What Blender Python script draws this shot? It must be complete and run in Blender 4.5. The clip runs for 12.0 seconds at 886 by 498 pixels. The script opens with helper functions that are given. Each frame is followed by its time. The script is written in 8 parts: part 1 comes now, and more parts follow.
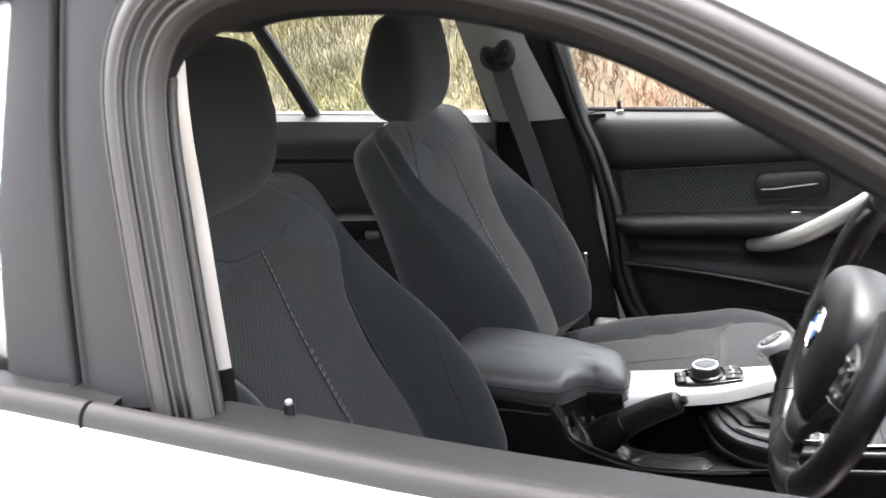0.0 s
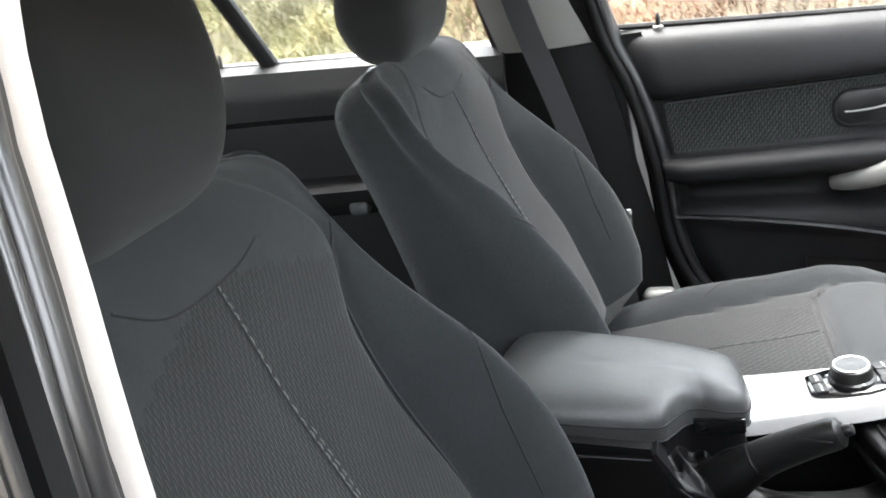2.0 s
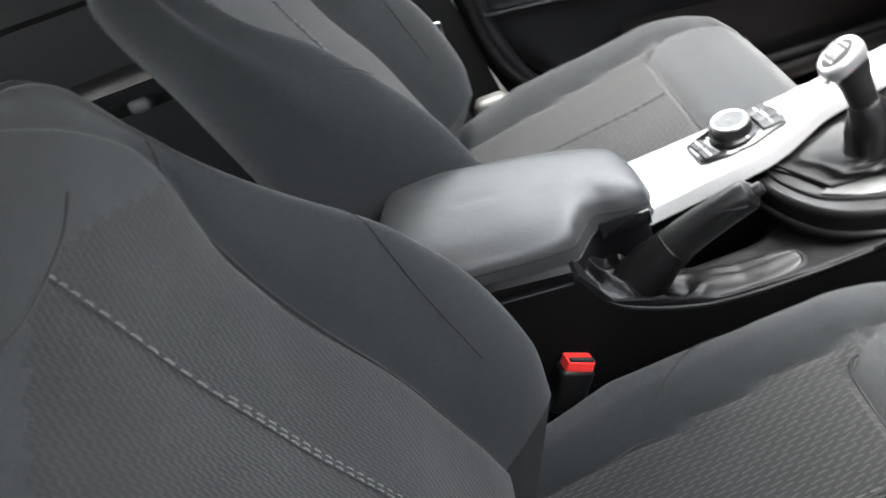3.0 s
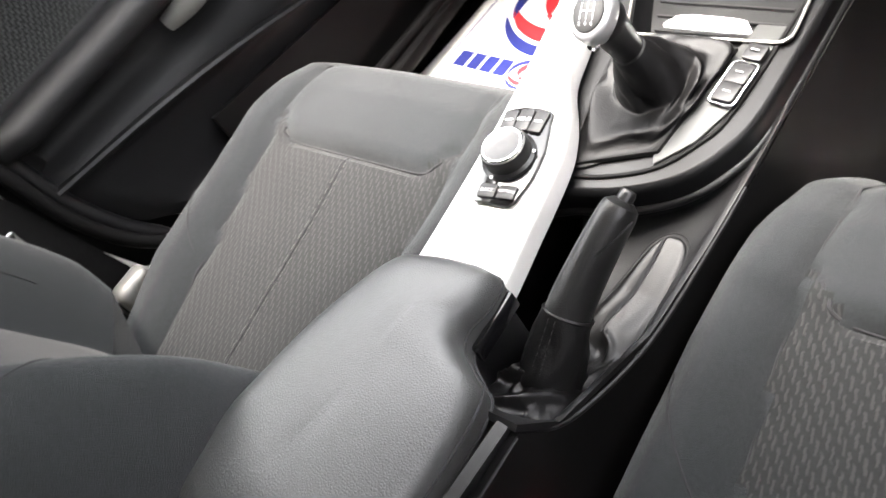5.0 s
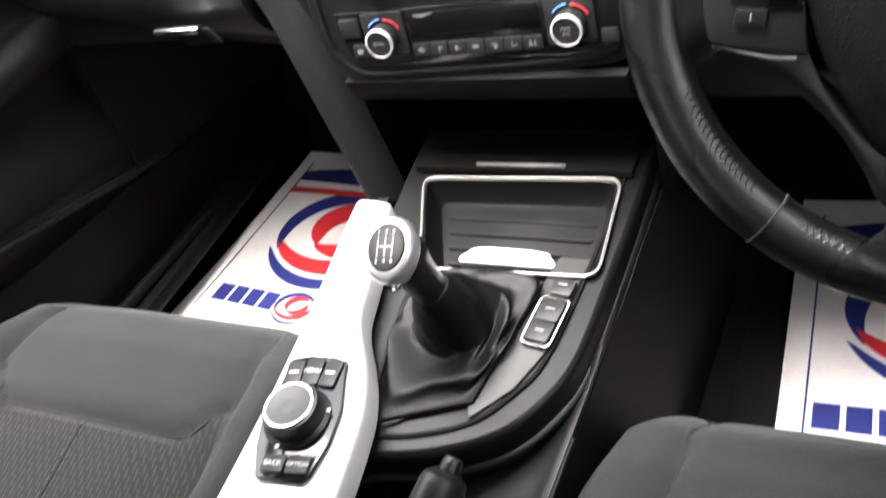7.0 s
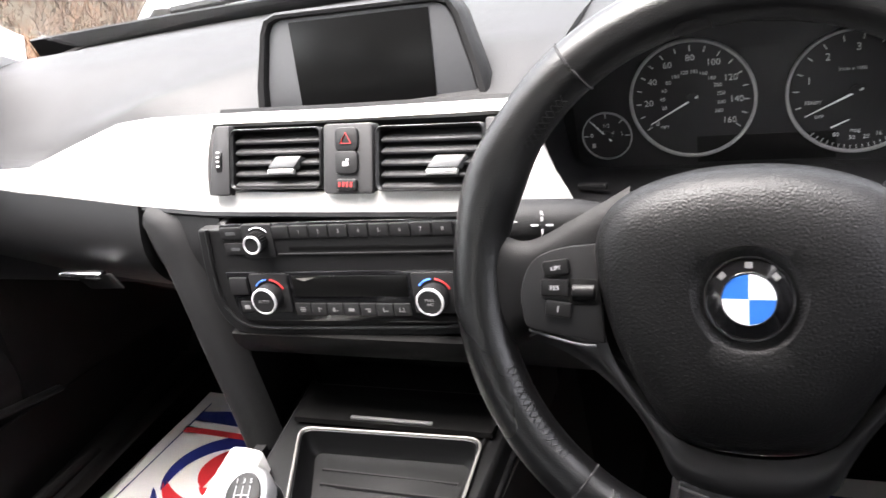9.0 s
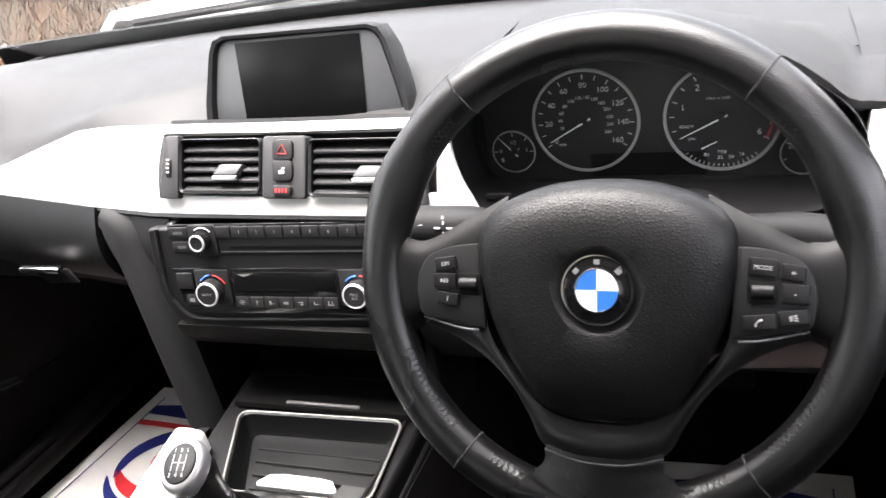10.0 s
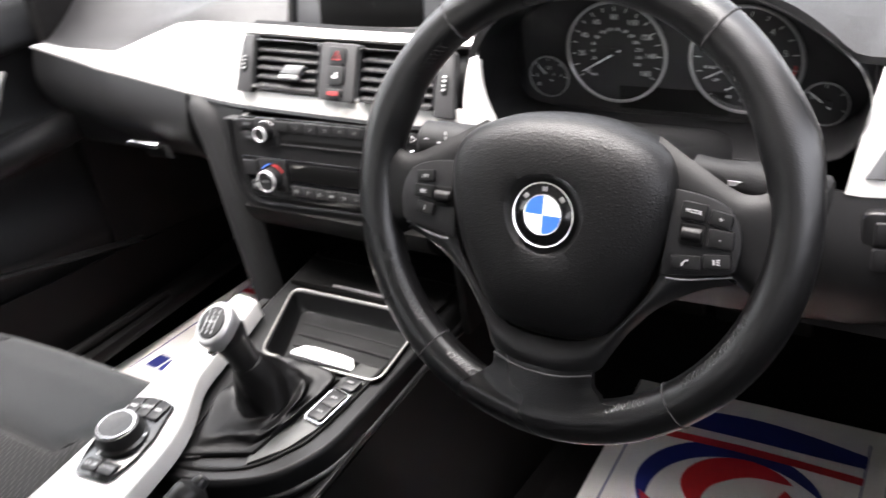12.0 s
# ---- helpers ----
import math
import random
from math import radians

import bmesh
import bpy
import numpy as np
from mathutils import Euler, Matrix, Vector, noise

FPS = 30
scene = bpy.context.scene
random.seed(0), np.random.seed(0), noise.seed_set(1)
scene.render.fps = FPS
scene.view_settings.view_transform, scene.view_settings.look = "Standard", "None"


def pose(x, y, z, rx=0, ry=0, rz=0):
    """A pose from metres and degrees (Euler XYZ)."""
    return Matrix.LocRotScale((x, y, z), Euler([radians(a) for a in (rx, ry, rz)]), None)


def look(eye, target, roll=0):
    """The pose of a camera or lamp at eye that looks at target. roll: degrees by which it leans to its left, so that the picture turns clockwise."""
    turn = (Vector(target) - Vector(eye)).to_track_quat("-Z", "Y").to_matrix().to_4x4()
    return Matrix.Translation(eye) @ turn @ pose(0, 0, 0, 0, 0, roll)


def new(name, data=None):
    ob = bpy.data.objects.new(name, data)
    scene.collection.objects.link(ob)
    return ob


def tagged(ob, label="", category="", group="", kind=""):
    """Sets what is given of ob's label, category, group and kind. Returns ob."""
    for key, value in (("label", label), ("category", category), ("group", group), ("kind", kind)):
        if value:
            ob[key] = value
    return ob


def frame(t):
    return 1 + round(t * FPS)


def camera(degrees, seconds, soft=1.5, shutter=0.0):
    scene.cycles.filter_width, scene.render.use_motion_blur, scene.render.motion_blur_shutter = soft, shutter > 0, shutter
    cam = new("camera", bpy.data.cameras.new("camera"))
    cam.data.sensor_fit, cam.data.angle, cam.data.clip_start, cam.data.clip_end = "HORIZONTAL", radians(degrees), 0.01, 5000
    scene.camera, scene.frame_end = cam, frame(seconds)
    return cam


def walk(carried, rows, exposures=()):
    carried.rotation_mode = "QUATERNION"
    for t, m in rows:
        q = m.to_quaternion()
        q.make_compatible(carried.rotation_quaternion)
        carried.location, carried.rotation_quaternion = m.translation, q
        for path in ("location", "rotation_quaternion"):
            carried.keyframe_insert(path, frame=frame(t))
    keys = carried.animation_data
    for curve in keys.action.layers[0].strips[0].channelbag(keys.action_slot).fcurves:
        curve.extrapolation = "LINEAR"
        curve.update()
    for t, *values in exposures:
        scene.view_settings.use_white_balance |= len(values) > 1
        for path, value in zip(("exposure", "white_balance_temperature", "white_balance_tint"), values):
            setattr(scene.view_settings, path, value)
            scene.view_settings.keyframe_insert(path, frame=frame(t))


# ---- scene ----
import functools

cam = camera(54.1, 12.0, 1.5, 0.5)
PATH = [
    (0, (-0.081, -1.323, 1.275), (-0.718, 0.491, 0.726), -5.5),
    (0.5, (-0.137, -1.168, 1.245), (-0.805, 0.622, 0.656), -6.2),
    (1, (-0.177, -1.052, 1.244), (-0.834, 0.722, 0.593), -7.9),
    (1.5, (-0.216, -0.993, 1.231), (-0.867, 0.777, 0.565), -8.7),
    (2, (-0.29, -0.94, 1.224), (-0.862, 0.85, 0.538), -10.1),
    (2.5, (-0.377, -0.874, 1.253), (-0.697, 0.844, 0.28), -15.0),
    (2.7, (-0.38, -0.848, 1.239), (-0.667, 0.823, 0.179), -18.9),
    (4.3, (-0.472, -0.585, 1.184), (-0.114, 0.918, -0.085), -35.2),
    (4.5, (-0.475, -0.534, 1.193), (0.005, 0.885, -0.132), -35.3),
    (5, (-0.486, -0.431, 1.186), (0.145, 0.847, -0.218), -36.5),
    (5.5, (-0.47, -0.36, 1.161), (0.231, 0.766, -0.335), -37.0),
    (6, (-0.465, -0.315, 1.138), (0.394, 0.673, -0.374), -31.0),
    (6.5, (-0.445, -0.316, 1.128), (0.643, 0.618, -0.267), -24.3),
    (7, (-0.418, -0.324, 1.128), (0.841, 0.567, -0.146), -20.1),
    (7.5, (-0.417, -0.324, 1.14), (1.019, 0.52, 0.033), -16.6),
    (9.3, (-0.452, -0.413, 1.162), (1.203, 0.327, 0.317), -10.5),
    (9.5, (-0.471, -0.426, 1.166), (1.19, 0.295, 0.316), -10.2),
    (10, (-0.507, -0.472, 1.186), (1.17, 0.212, 0.337), -9.1),
    (10.5, (-0.545, -0.5, 1.201), (1.113, 0.204, 0.332), -9.2),
    (11, (-0.549, -0.516, 1.205), (1.069, 0.219, 0.288), -9.8),
    (11.5, (-0.527, -0.561, 1.204), (1.051, 0.186, 0.227), -9.5),
    (12, (-0.499, -0.63, 1.2), (0.923, 0.372, 0.213), -8.5),
]
walk(cam, [(t, look(eye, target, roll)) for t, eye, target, roll in PATH],
     [(0.0, 4.15, 6500, 13), (0.5, 4.35, 6450, 12), (1.0, 4.45, 6450, 11), (1.5, 4.5, 6450, 10), (2.5, 4.7, 6450, 10), (4.5, 4.85, 6850, 13), (5.5, 4.5, 6850, 14), (6.3, 3.85, 6750, 15), (7.0, 3.78, 6700, 16), (7.6, 3.9, 6700, 16), (9.5, 3.75, 6650, 15), (12.0, 3.7, 6650, 15)])

# ---- light: bright overcast day ----
world = bpy.data.worlds.new("overcast_sky")
scene.world = world
world.use_nodes = True
_wn, _wl = world.node_tree.nodes, world.node_tree.links
_sky = _wn.new("ShaderNodeTexSky")
_sky.sky_type = "NISHITA"
_sky.sun_disc = False
_sky.sun_elevation, _sky.sun_rotation = radians(74), radians(338)
_sky.air_density, _sky.dust_density, _sky.ozone_density = 1.0, 4.0, 1.0
_hs = _wn.new("ShaderNodeHueSaturation")
_hs.inputs["Saturation"].default_value = 0.22
_wl.new(_sky.outputs[0], _hs.inputs["Color"])
_wl.new(_hs.outputs[0], _wn["Background"].inputs["Color"])
_wn["Background"].inputs["Strength"].default_value = 0.15

_sun = bpy.data.lights.new("sun", "SUN")
_sun.energy, _sun.angle, _sun.color = 1.5, radians(50), (1.0, 0.97, 0.93)
_sunob = new("sun", _sun)
_sunob.matrix_world = look((-0.9, 2.2, 9.2), (0, 0, 0.9))


# ---- materials ----
def mat(name, color, rough=0.6, metal=0.0, var=0.12, scale=30.0, bump=0.0, bscale=400.0, btype="noise",
        wear=0.0, coat=0.0, sheen=0.0, spec=0.5, stretch=(1, 1, 1)):
    """A surface with two scales of tone and a fine relief."""
    m = bpy.data.materials.new(name)
    m.use_nodes = True
    n, l = m.node_tree.nodes, m.node_tree.links
    b = n["Principled BSDF"]
    b.inputs["Roughness"].default_value = rough
    b.inputs["Metallic"].default_value = metal
    b.inputs["Coat Weight"].default_value = coat
    b.inputs["Sheen Weight"].default_value = sheen
    b.inputs["Specular IOR Level"].default_value = spec
    tc = n.new("ShaderNodeTexCoord")
    mp = n.new("ShaderNodeMapping")
    mp.inputs["Scale"].default_value = stretch
    l.new(tc.outputs["Object"], mp.inputs["Vector"])
    big = n.new("ShaderNodeTexNoise")
    big.inputs["Scale"].default_value, big.inputs["Detail"].default_value = scale * 0.25, 3
    fine = n.new("ShaderNodeTexNoise")
    fine.inputs["Scale"].default_value, fine.inputs["Detail"].default_value = scale * 8, 4
    l.new(mp.outputs[0], big.inputs["Vector"])
    l.new(mp.outputs[0], fine.inputs["Vector"])
    add = n.new("ShaderNodeMath")
    add.operation = "ADD"
    l.new(big.outputs["Fac"], add.inputs[0])
    l.new(fine.outputs["Fac"], add.inputs[1])
    ramp = n.new("ShaderNodeMapRange")
    ramp.inputs["From Min"].default_value, ramp.inputs["From Max"].default_value = 0.6, 1.4
    ramp.inputs["To Min"].default_value, ramp.inputs["To Max"].default_value = 1 - var, 1 + var
    l.new(add.outputs[0], ramp.inputs["Value"])
    mul = n.new("ShaderNodeVectorMath")
    mul.operation = "SCALE"
    mul.inputs[0].default_value = color
    l.new(ramp.outputs[0], mul.inputs["Scale"])
    l.new(mul.outputs[0], b.inputs["Base Color"])
    if wear:
        rr = n.new("ShaderNodeMapRange")
        rr.inputs["To Min"].default_value, rr.inputs["To Max"].default_value = max(0.02, rough - wear), min(1, rough + wear)
        l.new(big.outputs["Fac"], rr.inputs["Value"])
        l.new(rr.outputs[0], b.inputs["Roughness"])
    if bump:
        if btype == "cells":
            tex = n.new("ShaderNodeTexVoronoi")
            tex.feature = "DISTANCE_TO_EDGE"
            tex.inputs["Scale"].default_value = bscale
            tex.inputs["Randomness"].default_value = 1.0
            out = tex.outputs["Distance"]
        else:
            tex = n.new("ShaderNodeTexNoise")
            tex.inputs["Scale"].default_value, tex.inputs["Detail"].default_value = bscale, 3
            out = tex.outputs["Fac"]
        l.new(mp.outputs[0], tex.inputs["Vector"])
        bp = n.new("ShaderNodeBump")
        bp.inputs["Strength"].default_value = bump
        bp.inputs["Distance"].default_value = 0.001
        l.new(out, bp.inputs["Height"])
        l.new(bp.outputs[0], b.inputs["Normal"])
    return m


def weave(name, dark, pale, period, aspect=3.0, amount=0.6, rough=0.95, offset=0.5):
    """Woven seat cloth: staggered pale dashes along the mesh's own U, V map (metres)."""
    m = mat(name, dark, rough, var=0.18, scale=25, sheen=0.12, spec=0.2)
    n, l = m.node_tree.nodes, m.node_tree.links
    b = n["Principled BSDF"]
    def op(kind, a, c=None, d=None):
        q = n.new("ShaderNodeMath")
        q.operation = kind
        for i, v in enumerate((a, c, d)):
            if v is None:
                continue
            if isinstance(v, (int, float)):
                q.inputs[i].default_value = v
            else:
                l.new(v, q.inputs[i])
        return q.outputs[0]

    uv = n.new("ShaderNodeTexCoord")
    wob = n.new("ShaderNodeTexNoise")
    wob.inputs["Scale"].default_value, wob.inputs["Detail"].default_value = 160.0, 2
    l.new(uv.outputs["UV"], wob.inputs["Vector"])
    sp = n.new("ShaderNodeSeparateXYZ")
    l.new(uv.outputs["UV"], sp.inputs[0])
    jit = op("MULTIPLY", op("SUBTRACT", wob.outputs["Fac"], 0.5), period * 0.9)
    across = op("DIVIDE", op("ADD", sp.outputs[1], jit), period)
    row = op("FLOOR", across)
    fv = op("SUBTRACT", op("SUBTRACT", across, row), 0.5)
    fu = op("SUBTRACT", op("FRACT", op("ADD", op("DIVIDE", op("ADD", sp.outputs[0], jit), period * aspect), op("MULTIPLY", row, offset))), 0.5)
    lean = op("ABSOLUTE", op("SUBTRACT", fv, op("MULTIPLY", fu, 0.45)))
    dash_w = n.new("ShaderNodeMapRange")
    dash_w.interpolation_type = "SMOOTHSTEP"
    for k, v in (("From Min", 0.27), ("From Max", 0.07)):
        dash_w.inputs[k].default_value = v
    l.new(lean, dash_w.inputs["Value"])
    dash_l = n.new("ShaderNodeMapRange")
    dash_l.interpolation_type = "SMOOTHSTEP"
    for k, v in (("From Min", 0.47), ("From Max", 0.28)):
        dash_l.inputs[k].default_value = v
    l.new(op("ABSOLUTE", fu), dash_l.inputs["Value"])
    dash = op("MULTIPLY", dash_w.outputs[0], dash_l.outputs[0])
    old = b.inputs["Base Color"].links[0].from_socket
    mx = n.new("ShaderNodeMix")
    mx.data_type = "RGBA"
    mx.inputs[7].default_value = (*pale, 1)
    l.new(op("MULTIPLY", dash, amount), mx.inputs[0])
    l.new(old, mx.inputs[6])
    l.new(mx.outputs[2], b.inputs["Base Color"])
    bp = n.new("ShaderNodeBump")
    bp.inputs["Strength"].default_value, bp.inputs["Distance"].default_value = 0.5, 0.0008
    l.new(dash, bp.inputs["Height"])
    l.new(bp.outputs[0], b.inputs["Normal"])
    return m


def glass(name, tint, gloss=0.6):
    m = bpy.data.materials.new(name)
    m.use_nodes = True
    n, l = m.node_tree.nodes, m.node_tree.links
    n.remove(n["Principled BSDF"])
    tr, gl, fr, mx = n.new("ShaderNodeBsdfTransparent"), n.new("ShaderNodeBsdfGlossy"), n.new("ShaderNodeFresnel"), n.new("ShaderNodeMixShader")
    tr.inputs["Color"].default_value = (*tint, 1)
    gl.inputs["Roughness"].default_value = 0.02
    fr.inputs["IOR"].default_value = 1.45
    k = n.new("ShaderNodeMath")
    k.operation = "MULTIPLY"
    k.inputs[1].default_value = gloss
    l.new(fr.outputs[0], k.inputs[0])
    l.new(k.outputs[0], mx.inputs[0])
    l.new(tr.outputs[0], mx.inputs[1])
    l.new(gl.outputs[0], mx.inputs[2])
    l.new(mx.outputs[0], n["Material Output"].inputs["Surface"])
    return m


SOFT = mat("soft_touch_plastic", (0.0062, 0.0062, 0.0065), 0.44, bump=0.30, bscale=900, var=0.15, wear=0.08, spec=0.24)
PAD = mat("dash_pad_plastic", (0.0160, 0.0160, 0.0165), 0.5, bump=0.5, bscale=700, var=0.12, wear=0.08, spec=0.22)
HARD = mat("hard_black_plastic", (0.0054, 0.0054, 0.0057), 0.34, bump=0.15, bscale=1200, var=0.15, wear=0.08, spec=0.40)
GLOSS = mat("gloss_black_plastic", (0.0045, 0.0045, 0.005), 0.12, var=0.1, wear=0.05)
BUTTON = mat("button_black", (0.0088, 0.0088, 0.0093), 0.45, bump=0.1, bscale=1500, var=0.1, spec=0.3)
LEATHER = mat("black_leather", (0.0028, 0.0028, 0.0030), 0.29, bump=0.24, bscale=620, btype="cells", var=0.18, wear=0.1, spec=0.58)
COVERHIDE = mat("airbag_cover_grain", (0.0046, 0.0046, 0.0048), 0.42, bump=0.44, bscale=430, btype="cells", var=0.15, wear=0.05, spec=0.26)
ARMHIDE = mat("armrest_leather", (0.035, 0.0355, 0.035), 0.48, bump=0.42, bscale=430, btype="cells", var=0.15, wear=0.08, spec=0.60)
SPOKEHIDE = mat("spoke_soft_black", (0.0056, 0.0056, 0.0059), 0.50, bump=0.18, bscale=900, var=0.12, wear=0.06, spec=0.22)
SURROUND = mat("graphite_surround", (0.0036, 0.0037, 0.0039), 0.34, bump=0.12, bscale=1200, var=0.12, wear=0.08, spec=0.18)
KEYBLACK = mat("key_black", (0.0045, 0.0045, 0.0048), 0.46, var=0.1, bump=0.08, bscale=1500, spec=0.25)
LEGEND = mat("pale_legend", (0.40, 0.40, 0.40), 0.6, var=0.05)
# lit copy of the pillar trim plastic, paler where daylight falls
LITTRIM = mat("daylit_trim_edge", (0.46, 0.43, 0.39), 0.6, var=0.05, bump=0.2, bscale=900)
FOGMARK = mat("dull_red_legend", (0.16, 0.05, 0.05), 0.6, var=0.05)
BOOTHIDE = mat("gear_boot_leather", (0.0024, 0.0023, 0.0024), 0.42, bump=0.25, bscale=420, btype="cells", var=0.2, wear=0.08, spec=0.15)
GAITER = mat("gaiter_leather", (0.0040, 0.0039, 0.0040), 0.36, bump=0.20, bscale=420, btype="cells", var=0.2, wear=0.08, spec=0.23)
GRIPHIDE = mat("brake_grip_leather", (0.0068, 0.0067, 0.0068), 0.36, bump=0.25, bscale=520, btype="cells", var=0.18, wear=0.1, spec=0.42)
SILVER = mat("satin_silver_trim", (0.56, 0.555, 0.54), 0.33, metal=0.35, var=0.03, bump=0.04, bscale=900, wear=0.05)
SILVER_DULL = mat("matt_silver_plastic", (0.20, 0.198, 0.185), 0.42, metal=0.5, var=0.05)
SATIN = mat("satin_chrome", (0.40, 0.40, 0.40), 0.30, metal=0.75, var=0.03)
RINGSILVER = mat("dial_ring_silver", (0.55, 0.55, 0.56), 0.35, metal=0.4, var=0.03)
CHROME = mat("chrome", (0.78, 0.78, 0.79), 0.12, metal=1.0, var=0.03, wear=0.04)
CLOTH = mat("seat_cloth", (0.0158, 0.0175, 0.0185), 0.95, bump=0.9, bscale=1100, var=0.26, sheen=0.12, spec=0.2)
HEADCLOTH = mat("headrest_cloth", (0.0086, 0.0091, 0.0094), 0.97, bump=0.6, bscale=1400, var=0.2, sheen=0.06)
RIB = weave("ribbed_seat_cloth", (0.0130, 0.0133, 0.0134), (0.043, 0.0425, 0.0415), 0.0060, 2.7, 0.46)
RIB_FINE = weave("fine_ribbed_cloth", (0.0145, 0.0150, 0.0153), (0.038, 0.039, 0.0385), 0.0042, 2.8, 0.12)
DOORCLOTH = weave("door_insert_cloth", (0.007, 0.0075, 0.0075), (0.060, 0.062, 0.061), 0.0050, 2.6, 0.75)
SEAM = mat("seam_thread_dark", (0.012, 0.012, 0.013), 0.9, var=0.1)
SEAMTHREAD = mat("seam_thread_grey", (0.085, 0.085, 0.083), 0.85, var=0.25, scale=200)
THREAD = mat("seam_thread_pale", (0.16, 0.16, 0.156), 0.85, var=0.25, scale=200)
CARPET = mat("black_carpet", (0.0098, 0.0090, 0.0088), 0.98, bump=1.0, bscale=900, var=0.4, scale=60, spec=0.10)
PAPER = mat("white_paper_mat", (0.84, 0.81, 0.77), 0.75, var=0.05, bump=0.15, bscale=60)
INKB = mat("blue_print", (0.012, 0.020, 0.16), 0.6, var=0.08)
INKR = mat("red_print", (0.62, 0.022, 0.030), 0.6, var=0.08)
WHITEPAINT = mat("white_car_paint", (0.80, 0.80, 0.79), 0.25, coat=0.6, var=0.02)
RUBBER = mat("rubber_seal", (0.013, 0.0125, 0.0125), 0.62, var=0.15, bump=0.2, bscale=500, spec=0.22)
WAISTBAR = mat("satin_waist_moulding", (0.0155, 0.0148, 0.0145), 0.60, var=0.10, bump=0.08, bscale=900, spec=0.20)
SEALGLOSS = mat("polished_seal_rubber", (0.016, 0.0155, 0.0155), 0.28, var=0.12, bump=0.06, bscale=500, spec=0.85)
PILLAR = mat("satin_pillar_cover", (0.0180, 0.0170, 0.0174), 0.58, var=0.10, bump=0.06, bscale=1200, wear=0.06, spec=0.20)
TAUPE = mat("satin_frame_moulding", (0.031, 0.0285, 0.0272), 0.52, var=0.06, bump=0.05, bscale=900, wear=0.06)
# trim plastic darkened for cabin shade; the daylit copy is paler
GREYTRIM = mat("shaded_grey_trim", (0.125, 0.122, 0.114), 0.7, var=0.06, bump=0.3, bscale=900)
HEADLINER = mat("grey_headliner", (0.55, 0.54, 0.51), 0.95, var=0.06, bump=0.5, bscale=900)
BELT = mat("belt_webbing", (0.025, 0.025, 0.027), 0.7, var=0.12, bump=0.5, bscale=900, stretch=(1, 1, 4))
REDBTN = mat("red_button", (0.75, 0.035, 0.03), 0.4, var=0.08)
BLUEC = mat("emblem_blue", (0.02, 0.12, 0.45), 0.3, var=0.03)
WHITEC = mat("white_enamel", (0.80, 0.80, 0.80), 0.35, var=0.03)
MARK = mat("white_marking", (0.55, 0.55, 0.55), 0.6, var=0.05)
DIMMARK = mat("dim_grey_marking", (0.15, 0.15, 0.15), 0.6, var=0.05)
REDMARK = mat("red_marking", (0.34, 0.018, 0.018), 0.5, var=0.05)
BLUEMARK = mat("blue_marking", (0.05, 0.16, 0.60), 0.5, var=0.05)
DIALFACE = mat("dial_face", (0.009, 0.009, 0.0095), 0.6, var=0.1)
SCREEN = mat("dark_display", (0.003, 0.003, 0.003), 0.28, var=0.05, spec=0.18)
LOUVRE = mat("louvre_grey_black", (0.024, 0.024, 0.025), 0.5, var=0.06, spec=0.3)
GREYPANEL = mat("grey_bezel", (0.055, 0.057, 0.060), 0.5, var=0.06)
GRAPHITE = mat("graphite_satin_inlay", (0.020, 0.021, 0.020), 0.52, metal=0.0, var=0.05, bump=0.05, bscale=1200, wear=0.04)
DOORMATT = mat("matt_door_lining", (0.0095, 0.0096, 0.0100), 0.58, bump=0.35, bscale=900, var=0.18, wear=0.08, spec=0.18)
# darker copy of the black plastics, with shade of recesses mixed in
SHADEBLACK = mat("shade_deepened_black", (0.0030, 0.0029, 0.0029), 0.6, var=0.2, bump=0.3, bscale=900, spec=0.12)
KNOBSILVER = mat("brushed_silver", (0.42, 0.42, 0.42), 0.28, metal=0.7, var=0.04, wear=0.05)
GLASS = glass("window_glass", (0.95, 0.97, 0.96))
SHIELD = glass("windscreen_glass", (0.96, 0.975, 0.97), 0.4)
CLEAR = glass("dial_cover", (0.97, 0.97, 0.97), 0.08)


# ---- mesh tools ----
def smooth_path(pts, n=8, closed=False):
    """A Catmull-Rom curve through pts, n steps a span."""
    p = [Vector(q) for q in pts]
    k = len(p)
    out = []
    for i in range(k if closed else k - 1):
        a, b, c, d = (p[(i - 1) % k], p[i], p[(i + 1) % k], p[(i + 2) % k]) if closed else (p[max(i - 1, 0)], p[i], p[i + 1], p[min(i + 2, k - 1)])
        for j in range(n):
            t = j / n
            out.append(0.5 * ((2 * b) + (c - a) * t + (2 * a - 5 * b + 4 * c - d) * t * t + (3 * b - a - 3 * c + d) * t ** 3))
    if not closed:
        out.append(p[-1])
    return out


def lerp_table(table, x):
    """A smooth value from rows of (x, value)."""
    if x <= table[0][0]:
        return table[0][1]
    for (a, va), (b, vb) in zip(table, table[1:]):
        if x <= b:
            t = (x - a) / (b - a)
            t = t * t * (3 - 2 * t)
            return va + (vb - va) * t
    return table[-1][1]


def ctable(table, x):
    """A value from rows of (x, value) on a curve with no steps."""
    k = len(table)
    if x <= table[0][0]:
        return table[0][1]
    for i in range(k - 1):
        (a, va), (b, vb) = table[i], table[i + 1]
        if x <= b:
            g = [(table[min(j + 1, k - 1)][1] - table[max(j - 1, 0)][1]) / (table[min(j + 1, k - 1)][0] - table[max(j - 1, 0)][0]) * (b - a) for j in (i, i + 1)]
            t = (x - a) / (b - a)
            return va * (1 + 2 * t) * (1 - t) ** 2 + g[0] * t * (1 - t) ** 2 + vb * t * t * (3 - 2 * t) + g[1] * t * t * (t - 1)
    return table[-1][1]


